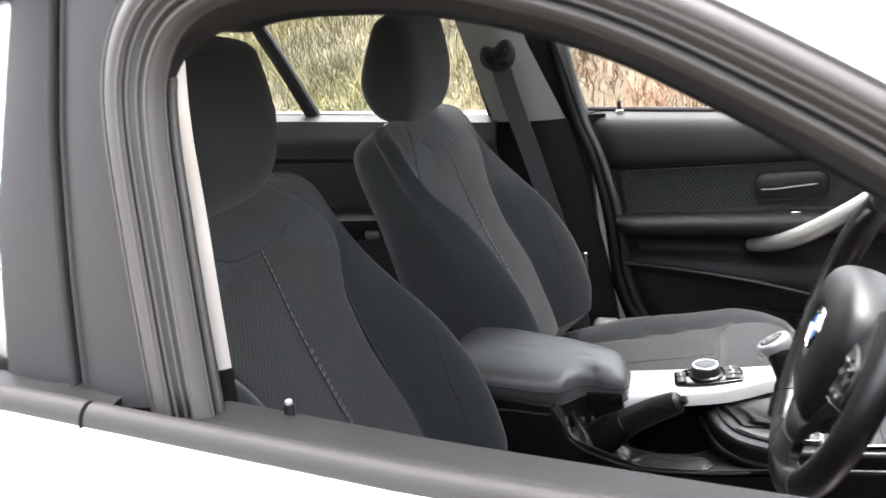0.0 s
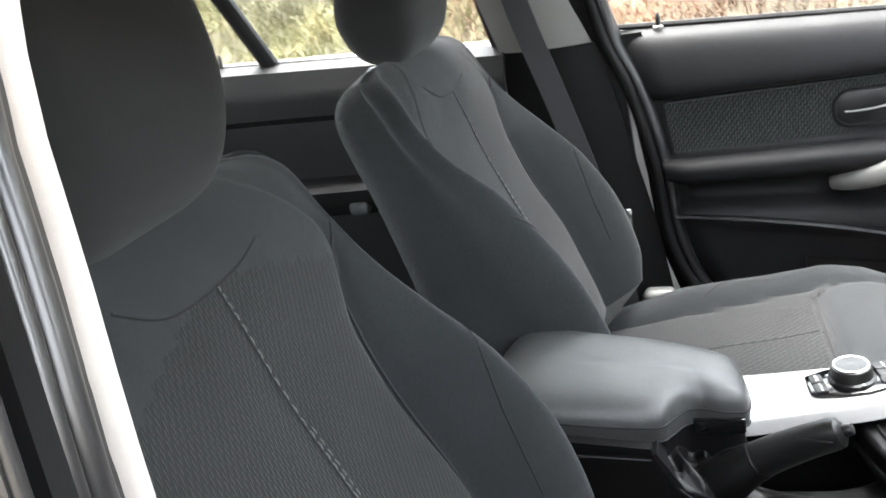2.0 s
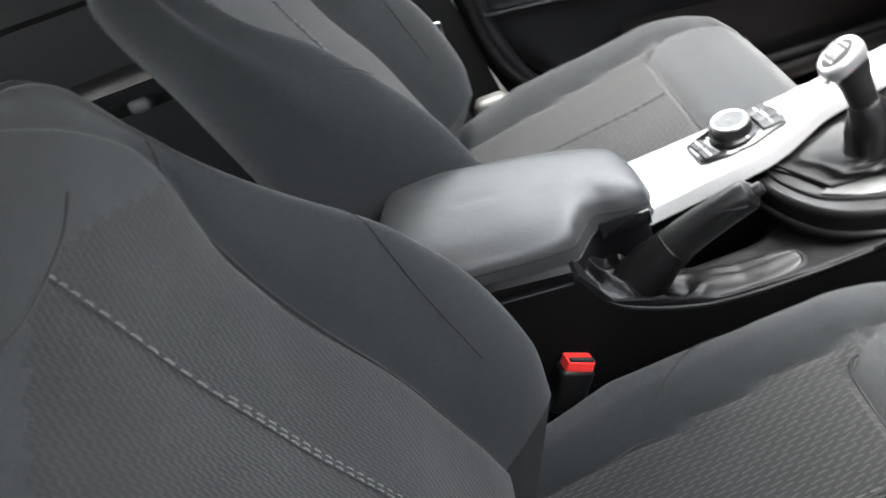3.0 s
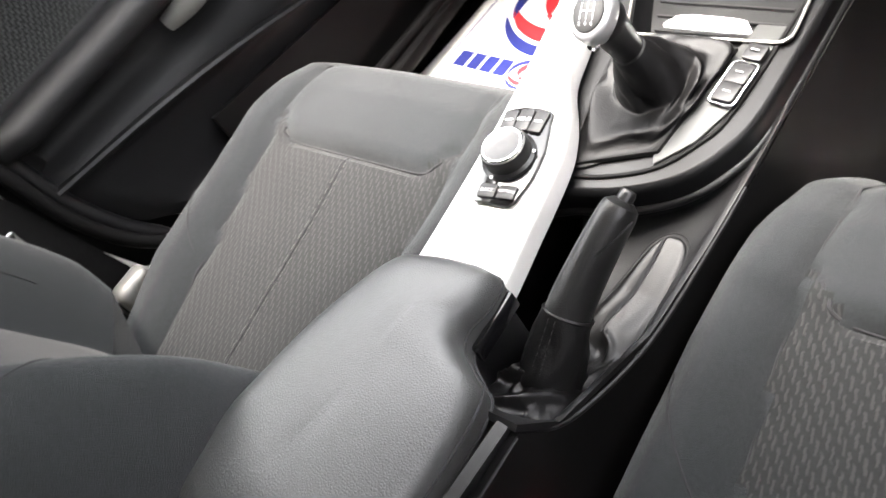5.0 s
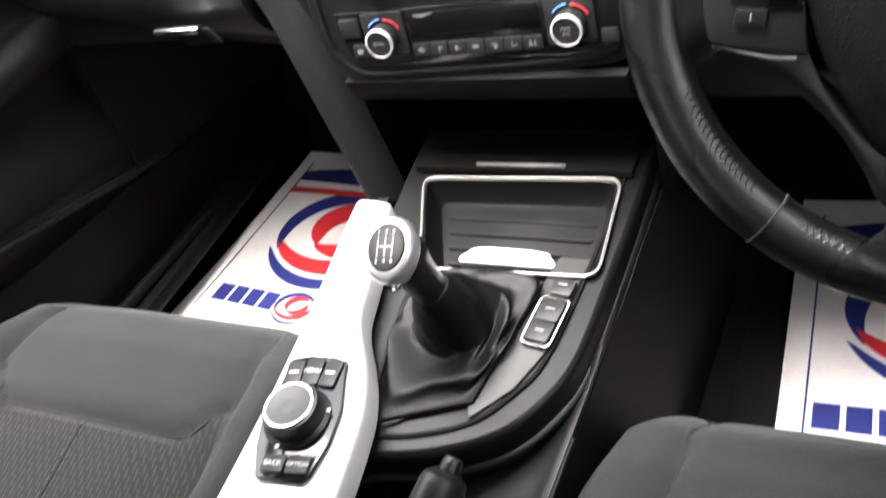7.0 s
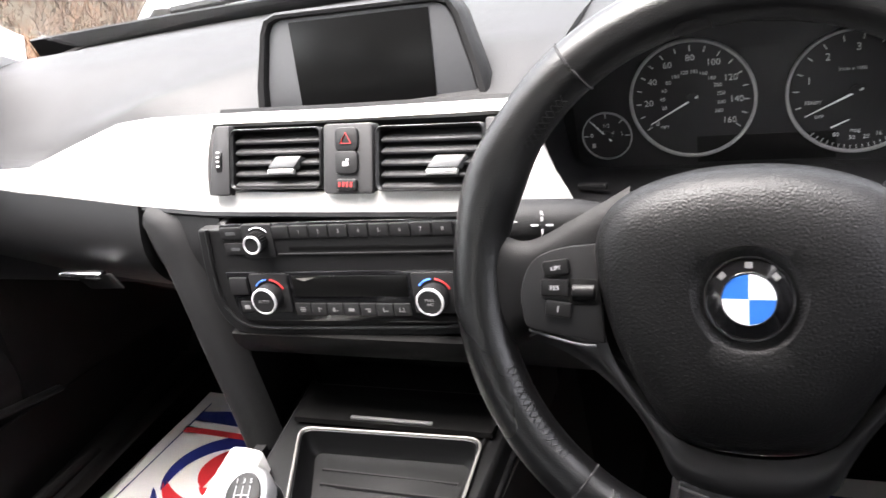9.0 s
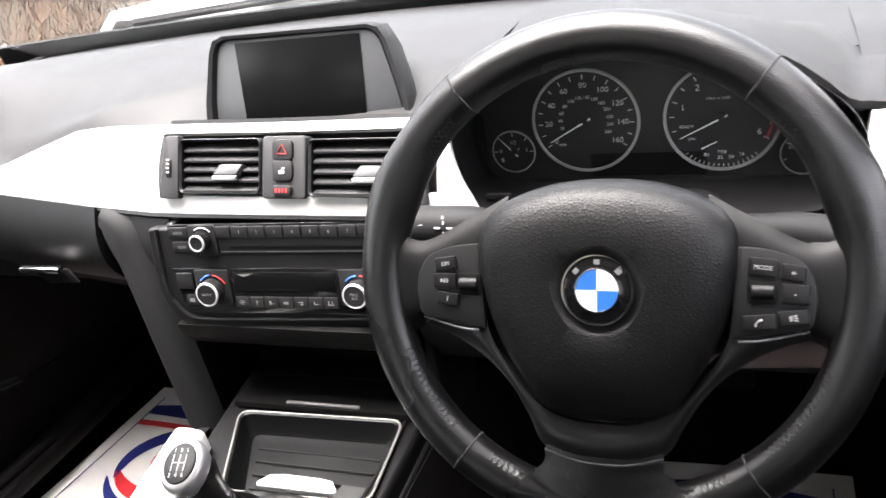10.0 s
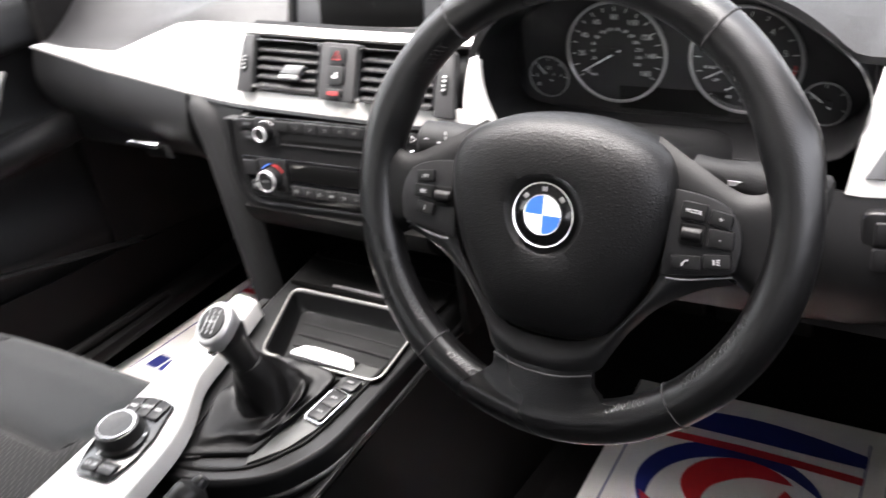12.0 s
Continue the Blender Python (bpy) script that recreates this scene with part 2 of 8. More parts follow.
def line_table(table, x):
    if x <= table[0][0]:
        return table[0][1]
    for (a, va), (b, vb) in zip(table, table[1:]):
        if x <= b:
            return va + (vb - va) * (x - a) / (b - a)
    return table[-1][1]


def sstep(a, b, x):
    t = min(1.0, max(0.0, (x - a) / (b - a)))
    return t * t * (3 - 2 * t)


def box(sx, sy, sz, at=(0, 0, 0), bev=0.002, seg=2, m=None):
    bm = bmesh.new()
    bmesh.ops.create_cube(bm, size=1.0)
    bmesh.ops.scale(bm, vec=(sx, sy, sz), verts=bm.verts)
    if bev:
        bmesh.ops.bevel(bm, geom=bm.edges[:], offset=min(bev, 0.45 * min(sx, sy, sz)), segments=seg, profile=0.5, affect="EDGES")
    bmesh.ops.translate(bm, vec=at, verts=bm.verts)
    if m is not None:
        bm.transform(m)
    return bm


def loft(rings, closed=True, caps=True, uv=None):
    """Skin rings of equal count. caps \"end\": only the last is closed. uv: rows of (u, v) matching the rings."""
    bm = bmesh.new()
    layer = bm.loops.layers.uv.new("UVMap") if uv else None
    rows = [[bm.verts.new(p) for p in r] for r in rings]
    k = len(rings[0])
    for i in range(len(rows) - 1):
        for j in range(k if closed else k - 1):
            j2 = (j + 1) % k
            f = bm.faces.new((rows[i][j], rows[i][j2], rows[i + 1][j2], rows[i + 1][j]))
            if uv:
                q = (uv[i][j], uv[i][j2], uv[i + 1][j2], uv[i + 1][j])
                for lp, c in zip(f.loops, q):
                    lp[layer].uv = c
    if caps and closed:
        for r in ((rows[-1],) if caps == "end" else (rows[0], rows[-1])):
            c = bm.verts.new(sum((v.co for v in r), Vector()) / k)
            for j in range(k):
                bm.faces.new((r[j], r[(j + 1) % k], c))
    bmesh.ops.recalc_face_normals(bm, faces=bm.faces[:])
    return bm


def prism(pts, depth, m=None, bev=0.0, seg=2):
    """An outline in local x, y, raised from z = 0 to depth, its edges rounded by bev."""
    bm = bmesh.new()
    vs = [bm.verts.new((p[0], p[1], 0)) for p in pts]
    f = bm.faces.new(vs)
    top = bmesh.ops.extrude_face_region(bm, geom=[f])["geom"]
    bmesh.ops.translate(bm, vec=(0, 0, depth), verts=[v for v in top if isinstance(v, bmesh.types.BMVert)])
    bmesh.ops.recalc_face_normals(bm, faces=bm.faces[:])
    if bev:
        bmesh.ops.bevel(bm, geom=[e for e in bm.edges if e.calc_face_angle(0) > 0.6 or abs(e.verts[0].co.z - e.verts[1].co.z) < 1e-6],
                        offset=bev, segments=seg, profile=0.5, affect="EDGES", clamp_overlap=True)
    if m is not None:
        bm.transform(m)
    return bm


def sweep(path, radius, sides=12, closed=False, up=(0, 0, 1), flat=1.0, caps=True, shape=None):
    """A tube along path. radius: a number or one a point. flat: its height over its width. shape: own 2D profile."""
    p = [Vector(q) for q in path]
    k = len(p)
    rings = []
    up = Vector(up)
    for i in range(k):
        a, b = (p[(i - 1) % k], p[(i + 1) % k]) if closed else (p[max(i - 1, 0)], p[min(i + 1, k - 1)])
        t = (b - a).normalized()
        s = t.cross(up)
        s = s.normalized() if s.length > 1e-6 else Vector((1, 0, 0))
        h = s.cross(t).normalized()
        r = radius[i] if isinstance(radius, (list, tuple)) else radius
        prof = shape or [(math.cos(2 * math.pi * j / sides), math.sin(2 * math.pi * j / sides) * flat) for j in range(sides)]
        rings.append([p[i] + s * (x * r) + h * (y * r) for x, y in prof])
    if closed:
        rings.append(rings[0])
        bm = loft(rings, caps=False)
        bmesh.ops.remove_doubles(bm, verts=bm.verts[:], dist=1e-6)
        return bm
    return loft(rings, caps=caps)


def lathe(profile, n=32, m=None):
    """A turned body round local z from rows of (radius, height)."""
    rings = [[Vector((r * math.cos(2 * math.pi * j / n), r * math.sin(2 * math.pi * j / n), z)) for j in range(n)] for r, z in profile]
    bm = loft(rings)
    if m is not None:
        bm.transform(m)
    return bm


def ring(r0, r1, h, n=48, m=None):
    """A flat ring of square section with rounded look, standing on local z = 0."""
    prof = [(r0, 0), (r0, h * 0.7), (r0 + (r1 - r0) * 0.25, h), (r1 - (r1 - r0) * 0.25, h), (r1, h * 0.7), (r1, 0)]
    rings = [[Vector((r * math.cos(2 * math.pi * j / n), r * math.sin(2 * math.pi * j / n), z)) for r, z in prof] for j in range(n)]
    rings.append(rings[0])
    bm = loft(rings, caps=False)
    bmesh.ops.remove_doubles(bm, verts=bm.verts[:], dist=1e-7)
    if m is not None:
        bm.transform(m)
    return bm


def sheet(fn, nu, nv, thick=0.004, uv=None):
    """A curved panel fn(u, v), u and v from 0 to 1, with a back at thick along the normals (minus: the other way)."""
    g = [[Vector(fn(i / nu, j / nv)) for j in range(nv + 1)] for i in range(nu + 1)]
    bm = bmesh.new()
    layer = bm.loops.layers.uv.new("UVMap")
    front = [[bm.verts.new(p) for p in row] for row in g]
    back = []
    for i in range(nu + 1):
        row = []
        for j in range(nv + 1):
            du = g[min(i + 1, nu)][j] - g[max(i - 1, 0)][j]
            dv = g[i][min(j + 1, nv)] - g[i][max(j - 1, 0)]
            nn = du.cross(dv)
            nn = nn.normalized() if nn.length > 1e-12 else Vector((0, 0, 1))
            row.append(bm.verts.new(g[i][j] - nn * thick))
        back.append(row)
    for i in range(nu):
        for j in range(nv):
            f = bm.faces.new((front[i][j], front[i + 1][j], front[i + 1][j + 1], front[i][j + 1]))
            if uv:
                for lp, (a, b) in zip(f.loops, ((i, j), (i + 1, j), (i + 1, j + 1), (i, j + 1))):
                    lp[layer].uv = uv(a / nu, b / nv)
            bm.faces.new((back[i][j + 1], back[i + 1][j + 1], back[i + 1][j], back[i][j]))
    for i in range(nu):
        bm.faces.new((front[i][0], back[i][0], back[i + 1][0], front[i + 1][0]))
        bm.faces.new((front[i][nv], front[i + 1][nv], back[i + 1][nv], back[i][nv]))
    for j in range(nv):
        bm.faces.new((front[0][j], front[0][j + 1], back[0][j + 1], back[0][j]))
        bm.faces.new((front[nu][j], back[nu][j], back[nu][j + 1], front[nu][j + 1]))
    return bm


def merged(*bms):
    out = bmesh.new()
    for b in bms:
        me = bpy.data.meshes.new("tmp")
        b.to_mesh(me)
        b.free()
        out.from_mesh(me)
        bpy.data.meshes.remove(me)
    return out


def strip(path_a, path_b, bulge=0.0, thick=0.004, nu=None, nv=6, out=(0, 0, 1)):
    """A panel between two edge curves of equal count, bulged along out."""
    nu = nu or len(path_a) - 1
    o = Vector(out)

    def fn(u, v):
        x = u * (len(path_a) - 1)
        i = min(int(x), len(path_a) - 2)
        t = x - i
        a = Vector(path_a[i]).lerp(Vector(path_a[i + 1]), t)
        b = Vector(path_b[i]).lerp(Vector(path_b[i + 1]), t)
        return a.lerp(b, v) + o * (bulge * math.sin(math.pi * v))
    return sheet(fn, nu, nv, thick)


def mesh_of(bm, name, material, sharp=38):
    me = bpy.data.meshes.new(name)
    bm.to_mesh(me)
    bm.free()
    for mt in material if isinstance(material, (list, tuple)) else [material]:
        me.materials.append(mt)
    me.polygons.foreach_set("use_smooth", [True] * len(me.polygons))
    me.set_sharp_from_angle(angle=radians(sharp))
    return me


def part(name, bm, material, parent, label="", at=None, sharp=38):
    ob = new(name, mesh_of(bm, name, material, sharp))
    if at is not None:
        ob.matrix_world = at
    ob.parent = parent
    if label:
        ob["label"] = label
    return ob


def thing(name, label, category, group="", kind="", at=None):
    """An Empty that holds the parts of one thing."""
    ob = new(name)
    ob.empty_display_size = 0.05
    if at is not None:
        ob.matrix_world = at
    return tagged(ob, label, category, group, kind)


def structure(name, bm, material, label="", parent=None, sharp=38):
    ob = new(name, mesh_of(bm, name, material, sharp))
    if parent:
        ob.parent = parent
        return ob
    return tagged(ob, label, "", "", "structure")


def lettering(text, size, m, parent, material=None, name="lettering", align="CENTER", depth=0.0002):
    """Words as a thin mesh, in the plane of m."""
    cu = bpy.data.curves.new(name, "FONT")
    cu.body, cu.size, cu.align_x, cu.align_y, cu.extrude = text, size, align, "CENTER", depth
    cu.resolution_u = 2
    tmp = bpy.data.objects.new(name, cu)
    me = bpy.data.meshes.new_from_object(tmp)
    bpy.data.objects.remove(tmp)
    me.name = name
    me.materials.append(material or MARK)
    me.transform(m)
    ob = new(name, me)
    ob.parent = parent
    return ob


def frame_from(origin, xdir, ydir):
    """A pose with local x along xdir, local y near ydir."""
    x = Vector(xdir).normalized()
    z = x.cross(Vector(ydir)).normalized()
    y = z.cross(x)
    m = Matrix((x, y, z)).transposed().to_4x4()
    m.translation = Vector(origin)
    return m


def rounded(w, h, r, n=5):
    """The outline of a rounded oblong round the origin."""
    out = []
    for cx, cy, a in ((w / 2 - r, h / 2 - r, 0), (-w / 2 + r, h / 2 - r, 90), (-w / 2 + r, -h / 2 + r, 180), (w / 2 - r, -h / 2 + r, 270)):
        for i in range(n + 1):
            q = radians(a + 90 * i / n)
            out.append((cx + r * math.cos(q), cy + r * math.sin(q)))
    return out


def disc(r, n=32):
    return [(r * math.cos(2 * math.pi * i / n), r * math.sin(2 * math.pi * i / n)) for i in range(n)]


# ---- outside: lane, bank, bushes ----
def bank_z(x, y):
    """Ground height: level lane, then a bank beside the car on its left and ahead."""
    d = y - 2.2 + 0.25 * math.sin(x * 0.7)
    e = math.hypot(max(0, x - 7.0), 0) * 0.25
    rise = 0.0
    if d > 0:
        rise = 2.6 * (1 - math.exp(-d * 0.16)) + 0.12 * noise.noise(Vector((x * 0.8, y * 0.8, 0))) * min(1, d)
    return rise + 0.5 * sstep(0, 8, e * 4) * (1 + noise.noise(Vector((x * .3, y * .3, 3))))


def build_ground():
    xs = sorted({round(v, 3) for v in [*np.linspace(-14, 22, 60), -400, -120, -40, 60, 150, 400]})
    ys = sorted({round(v, 3) for v in [*np.linspace(-3, 14, 52), -400, -120, -40, -10, 30, 60, 150, 400]})
    rows = [[(x, y, bank_z(max(-60, min(60, x)), min(y, 60))) for y in ys] for x in xs]
    return loft([[Vector(p) for p in r] for r in rows], closed=False)


GROUND = mat("lane_and_bank_soil", (0.052, 0.042, 0.024), 0.95, var=0.45, scale=3, bump=1.0, bscale=25)
structure("ground", build_ground(), GROUND, "gravelly lane and earth bank beside the parked car")


def blades(count, area, hmin, hmax, seed, width=0.006, lean=0.5, material=None):
    rnd = random.Random(seed)
    verts, faces = [], []
    for _ in range(count):
        x, y = rnd.uniform(*area[0]), rnd.uniform(*area[1])
        z = bank_z(x, y)
        h = rnd.uniform(hmin, hmax) * (0.5 + 0.8 * max(0, 0.5 + noise.noise(Vector((x * 0.9, y * 0.9, 7)))))
        a = rnd.uniform(0, 6.283)
        l = rnd.uniform(0.1, lean) * h
        w = width * rnd.uniform(0.6, 1.5)
        dx, dy = math.cos(a), math.sin(a)
        b = len(verts)
        for k, t in enumerate((0, 0.4, 0.75, 1.0)):
            ww = w * (1 - t) + 0.0006
            cx, cy, cz = x + dx * l * t * t, y + dy * l * t * t, z - 0.02 + h * (t - 0.18 * t * t)
            verts += [(cx - dy * ww, cy + dx * ww, cz), (cx + dy * ww, cy - dx * ww, cz)]
        for k in range(3):
            faces.append((b + 2 * k, b + 2 * k + 1, b + 2 * k + 3, b + 2 * k + 2))
    me = bpy.data.meshes.new("grass")
    me.from_pydata(verts, [], faces)
    me.materials.append(material)
    return me


def island_mat(name, stops, rough=0.9):
    """Leaf and blade colours, one for each piece."""
    m = mat(name, stops[0], rough)
    n, l = m.node_tree.nodes, m.node_tree.links
    g = n.new("ShaderNodeNewGeometry")
    r = n.new("ShaderNodeValToRGB")
    r.color_ramp.interpolation = "LINEAR"
    els = r.color_ramp.elements
    while len(els) < len(stops):
        els.new(0.5)
    for i, c in enumerate(stops):
        els[i].position, els[i].color = i / (len(stops) - 1), (*c, 1)
    l.new(g.outputs["Random Per Island"], r.inputs[0])
    # drifts of darker growth a metre or so across
    ns = n.new("ShaderNodeTexNoise")
    ns.inputs["Scale"].default_value, ns.inputs["Detail"].default_value = 1.1, 4
    l.new(g.outputs["Position"], ns.inputs["Vector"])
    mr = n.new("ShaderNodeMapRange")
    for k, v in (("From Min", 0.36), ("From Max", 0.62), ("To Min", 0.38), ("To Max", 1.0)):
        mr.inputs[k].default_value = v
    l.new(ns.outputs["Fac"], mr.inputs["Value"])
    dk = n.new("ShaderNodeVectorMath")
    dk.operation = "SCALE"
    l.new(r.outputs[0], dk.inputs[0])
    l.new(mr.outputs[0], dk.inputs["Scale"])
    l.new(dk.outputs[0], n["Principled BSDF"].inputs["Base Color"])
    return m


STRAW = island_mat("dry_grass", [(0.128, 0.098, 0.036), (0.098, 0.092, 0.028), (0.150, 0.118, 0.052), (0.070, 0.082, 0.020), (0.112, 0.085, 0.034)])
FERN = island_mat("dead_bracken", [(0.128, 0.052, 0.022), (0.140, 0.068, 0.030), (0.094, 0.040, 0.018), (0.150, 0.088, 0.045), (0.118, 0.062, 0.024)])
GREEN = island_mat("green_grass", [(0.0424, 0.0648, 0.0152), (0.0744, 0.0864, 0.0248), (0.1088, 0.1040, 0.0400), (0.0320, 0.0496, 0.0120)])
tagged(new("dry_grass", blades(72000, ((-9, -1.3), (2.3, 7.5)), 0.08, 0.26, 5, 0.0028, 1.5, STRAW)), "pale dry winter grass covering the bank", "grass", "", "stuff")
tagged(new("green_grass", blades(16000, ((-10, -1), (2.2, 5.2)), 0.07, 0.20, 6, 0.003, 0.9, GREEN)), "short green grass at the foot of the bank", "grass", "", "stuff")
tagged(new("bracken", blades(72000, ((-1.7, 8), (2.3, 8.5)), 0.07, 0.26, 8, 0.0032, 2.2, FERN)), "collapsed rusty brown bracken on the bank", "bracken", "", "stuff")
tagged(new("far_grass", blades(7000, ((6, 20), (-1, 9)), 0.25, 0.6, 9, 0.02, 1.0, STRAW)), "rough grass ahead of the bonnet", "grass", "", "stuff")


def bush(x, y, h, seed, material):
    """A bare-stemmed bush: tapered stems with many small leaves round their upper parts."""
    rnd = random.Random(seed)
    t = thing("bush", "leafy roadside bush behind the bank", "bush", "roadside bushes", "", Matrix.Translation((x, y, bank_z(x, y) - 0.05)))
    stems, verts, faces = [], [], []
    for _ in range(9):
        a = rnd.uniform(0, 6.283)
        sp = rnd.uniform(0.2, 0.9) * h * 0.5
        p = smooth_path([(0, 0, 0), (sp * .3 * math.cos(a), sp * .3 * math.sin(a), h * .4), (sp * math.cos(a + .3), sp * math.sin(a + .3), h * rnd.uniform(.7, 1))], 4)
        stems.append(sweep(p, [0.03 * (1 - 0.85 * i / (len(p) - 1)) for i in range(len(p))], 5))
        for _ in range(150):
            c = p[rnd.randrange(3, len(p))] + Vector((rnd.gauss(0, .2), rnd.gauss(0, .2), rnd.gauss(0, .18)))
            u = Vector((rnd.gauss(0, 1), rnd.gauss(0, 1), rnd.gauss(0, 1))).normalized()
            v = u.orthogonal().normalized()
            s = rnd.uniform(.03, .06)
            b = len(verts)
            verts += [c - u * s, c + v * s * .5, c + u * s, c - v * s * .5]
            faces.append((b, b + 1, b + 2, b + 3))
    part("stem", merged(*stems), mat("bush_bark", (0.10, 0.085, 0.07), 0.9, var=0.3), t)
    me = bpy.data.meshes.new("foliage")
    me.from_pydata(verts, [], faces)
    me.materials.append(material)
    ob = new("foliage", me)
    ob.parent = t


LEAFY = island_mat("bush_leaves", [(0.10, 0.13, 0.06), (0.20, 0.20, 0.13), (0.30, 0.29, 0.24), (0.07, 0.10, 0.04)])
for bx, by, bh, bs in ((7.5, 8.5, 2.8, 1), (9.0, 6.8, 2.4, 2), (5.0, 9.5, 3.0, 3), (11.0, 9.0, 3.2, 4), (6.2, 7.6, 2.0, 5)):
    bush(bx, by, bh, bs, LEAFY)


# ---- car body shell ----
BELT_R = [(-1.9, 1.085), (-0.61, 1.028), (-0.29, 0.989), (-0.146, 0.976), (0.35, 0.935), (0.7, 0.90)]


def belt_z(x):
    return line_table(BELT_R, x)


# floor, carpet tunnel, firewall
def floor_pan():
    def fn(u, v):
        x, y = -2.1 + 3.1 * u, -0.74 + 1.48 * v
        z = 0.262 + 0.30 * sstep(0.62, 0.95, x)
        z += 0.13 * (sstep(0.17, 0.10, abs(y))) + 0.10 * sstep(-0.95, -1.05, x) * 1.2
        return (x, y, z)
    return sheet(fn, 60, 40, 0.05)


structure("floor", floor_pan(), CARPET, "dark carpeted car floor with a central tunnel")
structure("firewall", strip([(0.92, 0.74, 0.5), (0.92, -0.74, 0.5)], [(0.80, 0.74, 0.93), (0.80, -0.74, 0.93)], 0.0, 0.03, 8, 6), CARPET, "black lined bulkhead behind the footwells")


def roof_shell():
    def fn(u, v):
        x, w = -2.25 + 2.20 * u, -1 + 2 * v
        half = 0.585 - 0.05 * sstep(-0.6, 0.0, x) - 0.06 * sstep(-1.2, -2.25, x)
        z = 1.405 - 0.04 * w * w - 0.06 * sstep(-0.75, -0.05, x) ** 1.5 - 0.03 * sstep(-1.3, -2.25, x)
        return (x, w * half, z)
    return sheet(fn, 40, 20, 0.045)


structure("roof", roof_shell(), [WHITEPAINT], "white painted steel roof")
structure("ceiling", sheet(lambda u, v: (-2.2 + 2.1 * u, -0.55 + 1.1 * v, 1.350 - 0.03 * (2 * v - 1) ** 2 - 0.055 * sstep(-0.75, -0.1, -2.2 + 2.1 * u) ** 1.5), 30, 16, 0.012), HEADLINER, "pale grey headliner")


# tailgate and rear quarter close the back
structure("tailgate", merged(
    sheet(lambda u, v: (-2.28 - 0.10 * (1 - v) + 0.02, -0.68 + 1.36 * u, 0.45 + 0.57 * v), 12, 8, 0.04),
    box(0.06, 0.10, 0.36, (-2.24, 0.58, 1.19), 0.01), box(0.06, 0.10, 0.36, (-2.24, -0.58, 1.19), 0.01)), WHITEPAINT, "white tailgate closing the rear of the estate car")
rw = structure("rear_window", sheet(lambda u, v: (-2.26 + 0.02 * v, -0.54 + 1.08 * u, 1.03 + 0.32 * v), 6, 4, 0.004), GLASS, "rear window glass")
rw.visible_shadow = False

# bonnet and cowl ahead of the windscreen
structure("bonnet", sheet(lambda u, v: (0.93 + 1.20 * u, -0.80 + 1.60 * v, 0.962 - 0.055 * u - 0.07 * u ** 3 - 0.06 * sstep(0.90, 1.0, abs(2 * v - 1)) ** 2 + 0.010 * sstep(0.62, 0.85, abs(2 * v - 1))), 24, 24, 0.02), WHITEPAINT, "white bonnet beyond the windscreen")
structure("scuttle", sheet(lambda u, v: (0.80 + 0.19 * u, -0.74 + 1.48 * v, 0.925 - 0.02 * math.sin(math.pi * u)), 8, 16, 0.02), HARD, "black plastic scuttle panel under the wipers")


def shield(u, v):
    w = -1 + 2 * v
    x = 0.84 - 0.90 * u - 0.10 * w * w * (1 - 0.4 * u)
    z = 0.945 + 0.37 * u - 0.02 * w * w
    return (x, w * (0.72 - 0.18 * u), z)


ws = structure("windscreen", sheet(shield, 16, 16, 0.005), SHIELD, "clear laminated windscreen")
ws.visible_shadow = False

wiper = thing("windscreen_wiper", "black wiper arm resting at the foot of the windscreen", "wiper")
part("blade", sweep([(0.90, 0.66, 0.952), (0.905, 0.30, 0.972), (0.915, -0.02, 0.965)], 0.008, 6), RUBBER, wiper)
part("arm", sweep(smooth_path([(0.95, 0.05, 0.955), (0.93, 0.2, 0.985), (0.91, 0.36, 0.985)], 4), 0.009, 8, flat=0.6), HARD, wiper)
part("joint", box(0.03, 0.06, 0.02, (0.91, 0.37, 0.985), 0.006), HARD, wiper)


# ---- the two sides ----
def pillar(path, wide, deep, material, name, label, up=(0, 1, 0)):
    return structure(name, sweep(path, 1.0, shape=[(-wide / 2, -deep / 2), (wide / 2, -deep / 2), (wide / 2, deep / 2), (-wide / 2, deep / 2)], up=up), material, label)


# top frame of a side's openings, from the rear quarter over the front door and down the A pillar
RAIL = [(-2.2, 0.575, 1.335), (-1.2, 0.635, 1.352), (-0.75, 0.655, 1.347), (-0.45, 0.675, 1.360), (-0.30, 0.690, 1.355), (-0.15, 0.705, 1.326), (0.05, 0.725, 1.245), (0.30, 0.760, 1.120), (0.62, 0.805, 0.950)]
for sgn, nm in ((1, "left"), (-1, "right")):
    rail = smooth_path([(x, sgn * y, z) for x, y, z in RAIL], 8)
    structure("roof_rail_" + nm, sweep(rail, 1.0, up=(0, 0, 1), shape=[(-0.055, -0.025), (-0.02, -0.045), (0.03, -0.045), (0.055, -0.01), (0.05, 0.035), (0.01, 0.055), (-0.045, 0.04)]), WHITEPAINT, "white painted roof rail and A pillar")


# ---- driver's door, window fully lowered ----
def belt_path(y, dz, x0=-0.485, x1=0.60, n=14):
    return [(x0 + (x1 - x0) * i / n, y, belt_z(x0 + (x1 - x0) * i / n) + dz) for i in range(n + 1)]


ddoor = thing("driver_door", "white driver's door with its window fully lowered", "car door")


WAIST = [(0.010 * math.cos(a) * (1.15 if math.cos(a) > 0 else 1), 0.0125 * math.sin(a) - 0.002) for a in np.linspace(0, 2 * math.pi, 14, endpoint=False)]


def door_skin(x0, x1):
    def fn(u, v):
        x = x0 + (x1 - x0) * u
        zt = belt_z(x) - 0.010
        z = 0.22 + (zt - 0.22) * v
        yy = 0.872 + 0.028 * math.sin(math.pi * min(1, v * 1.15)) - 0.05 * (1 - v) ** 3
        return (x, -yy, z)
    return sheet(fn, 20, 24, -0.02)


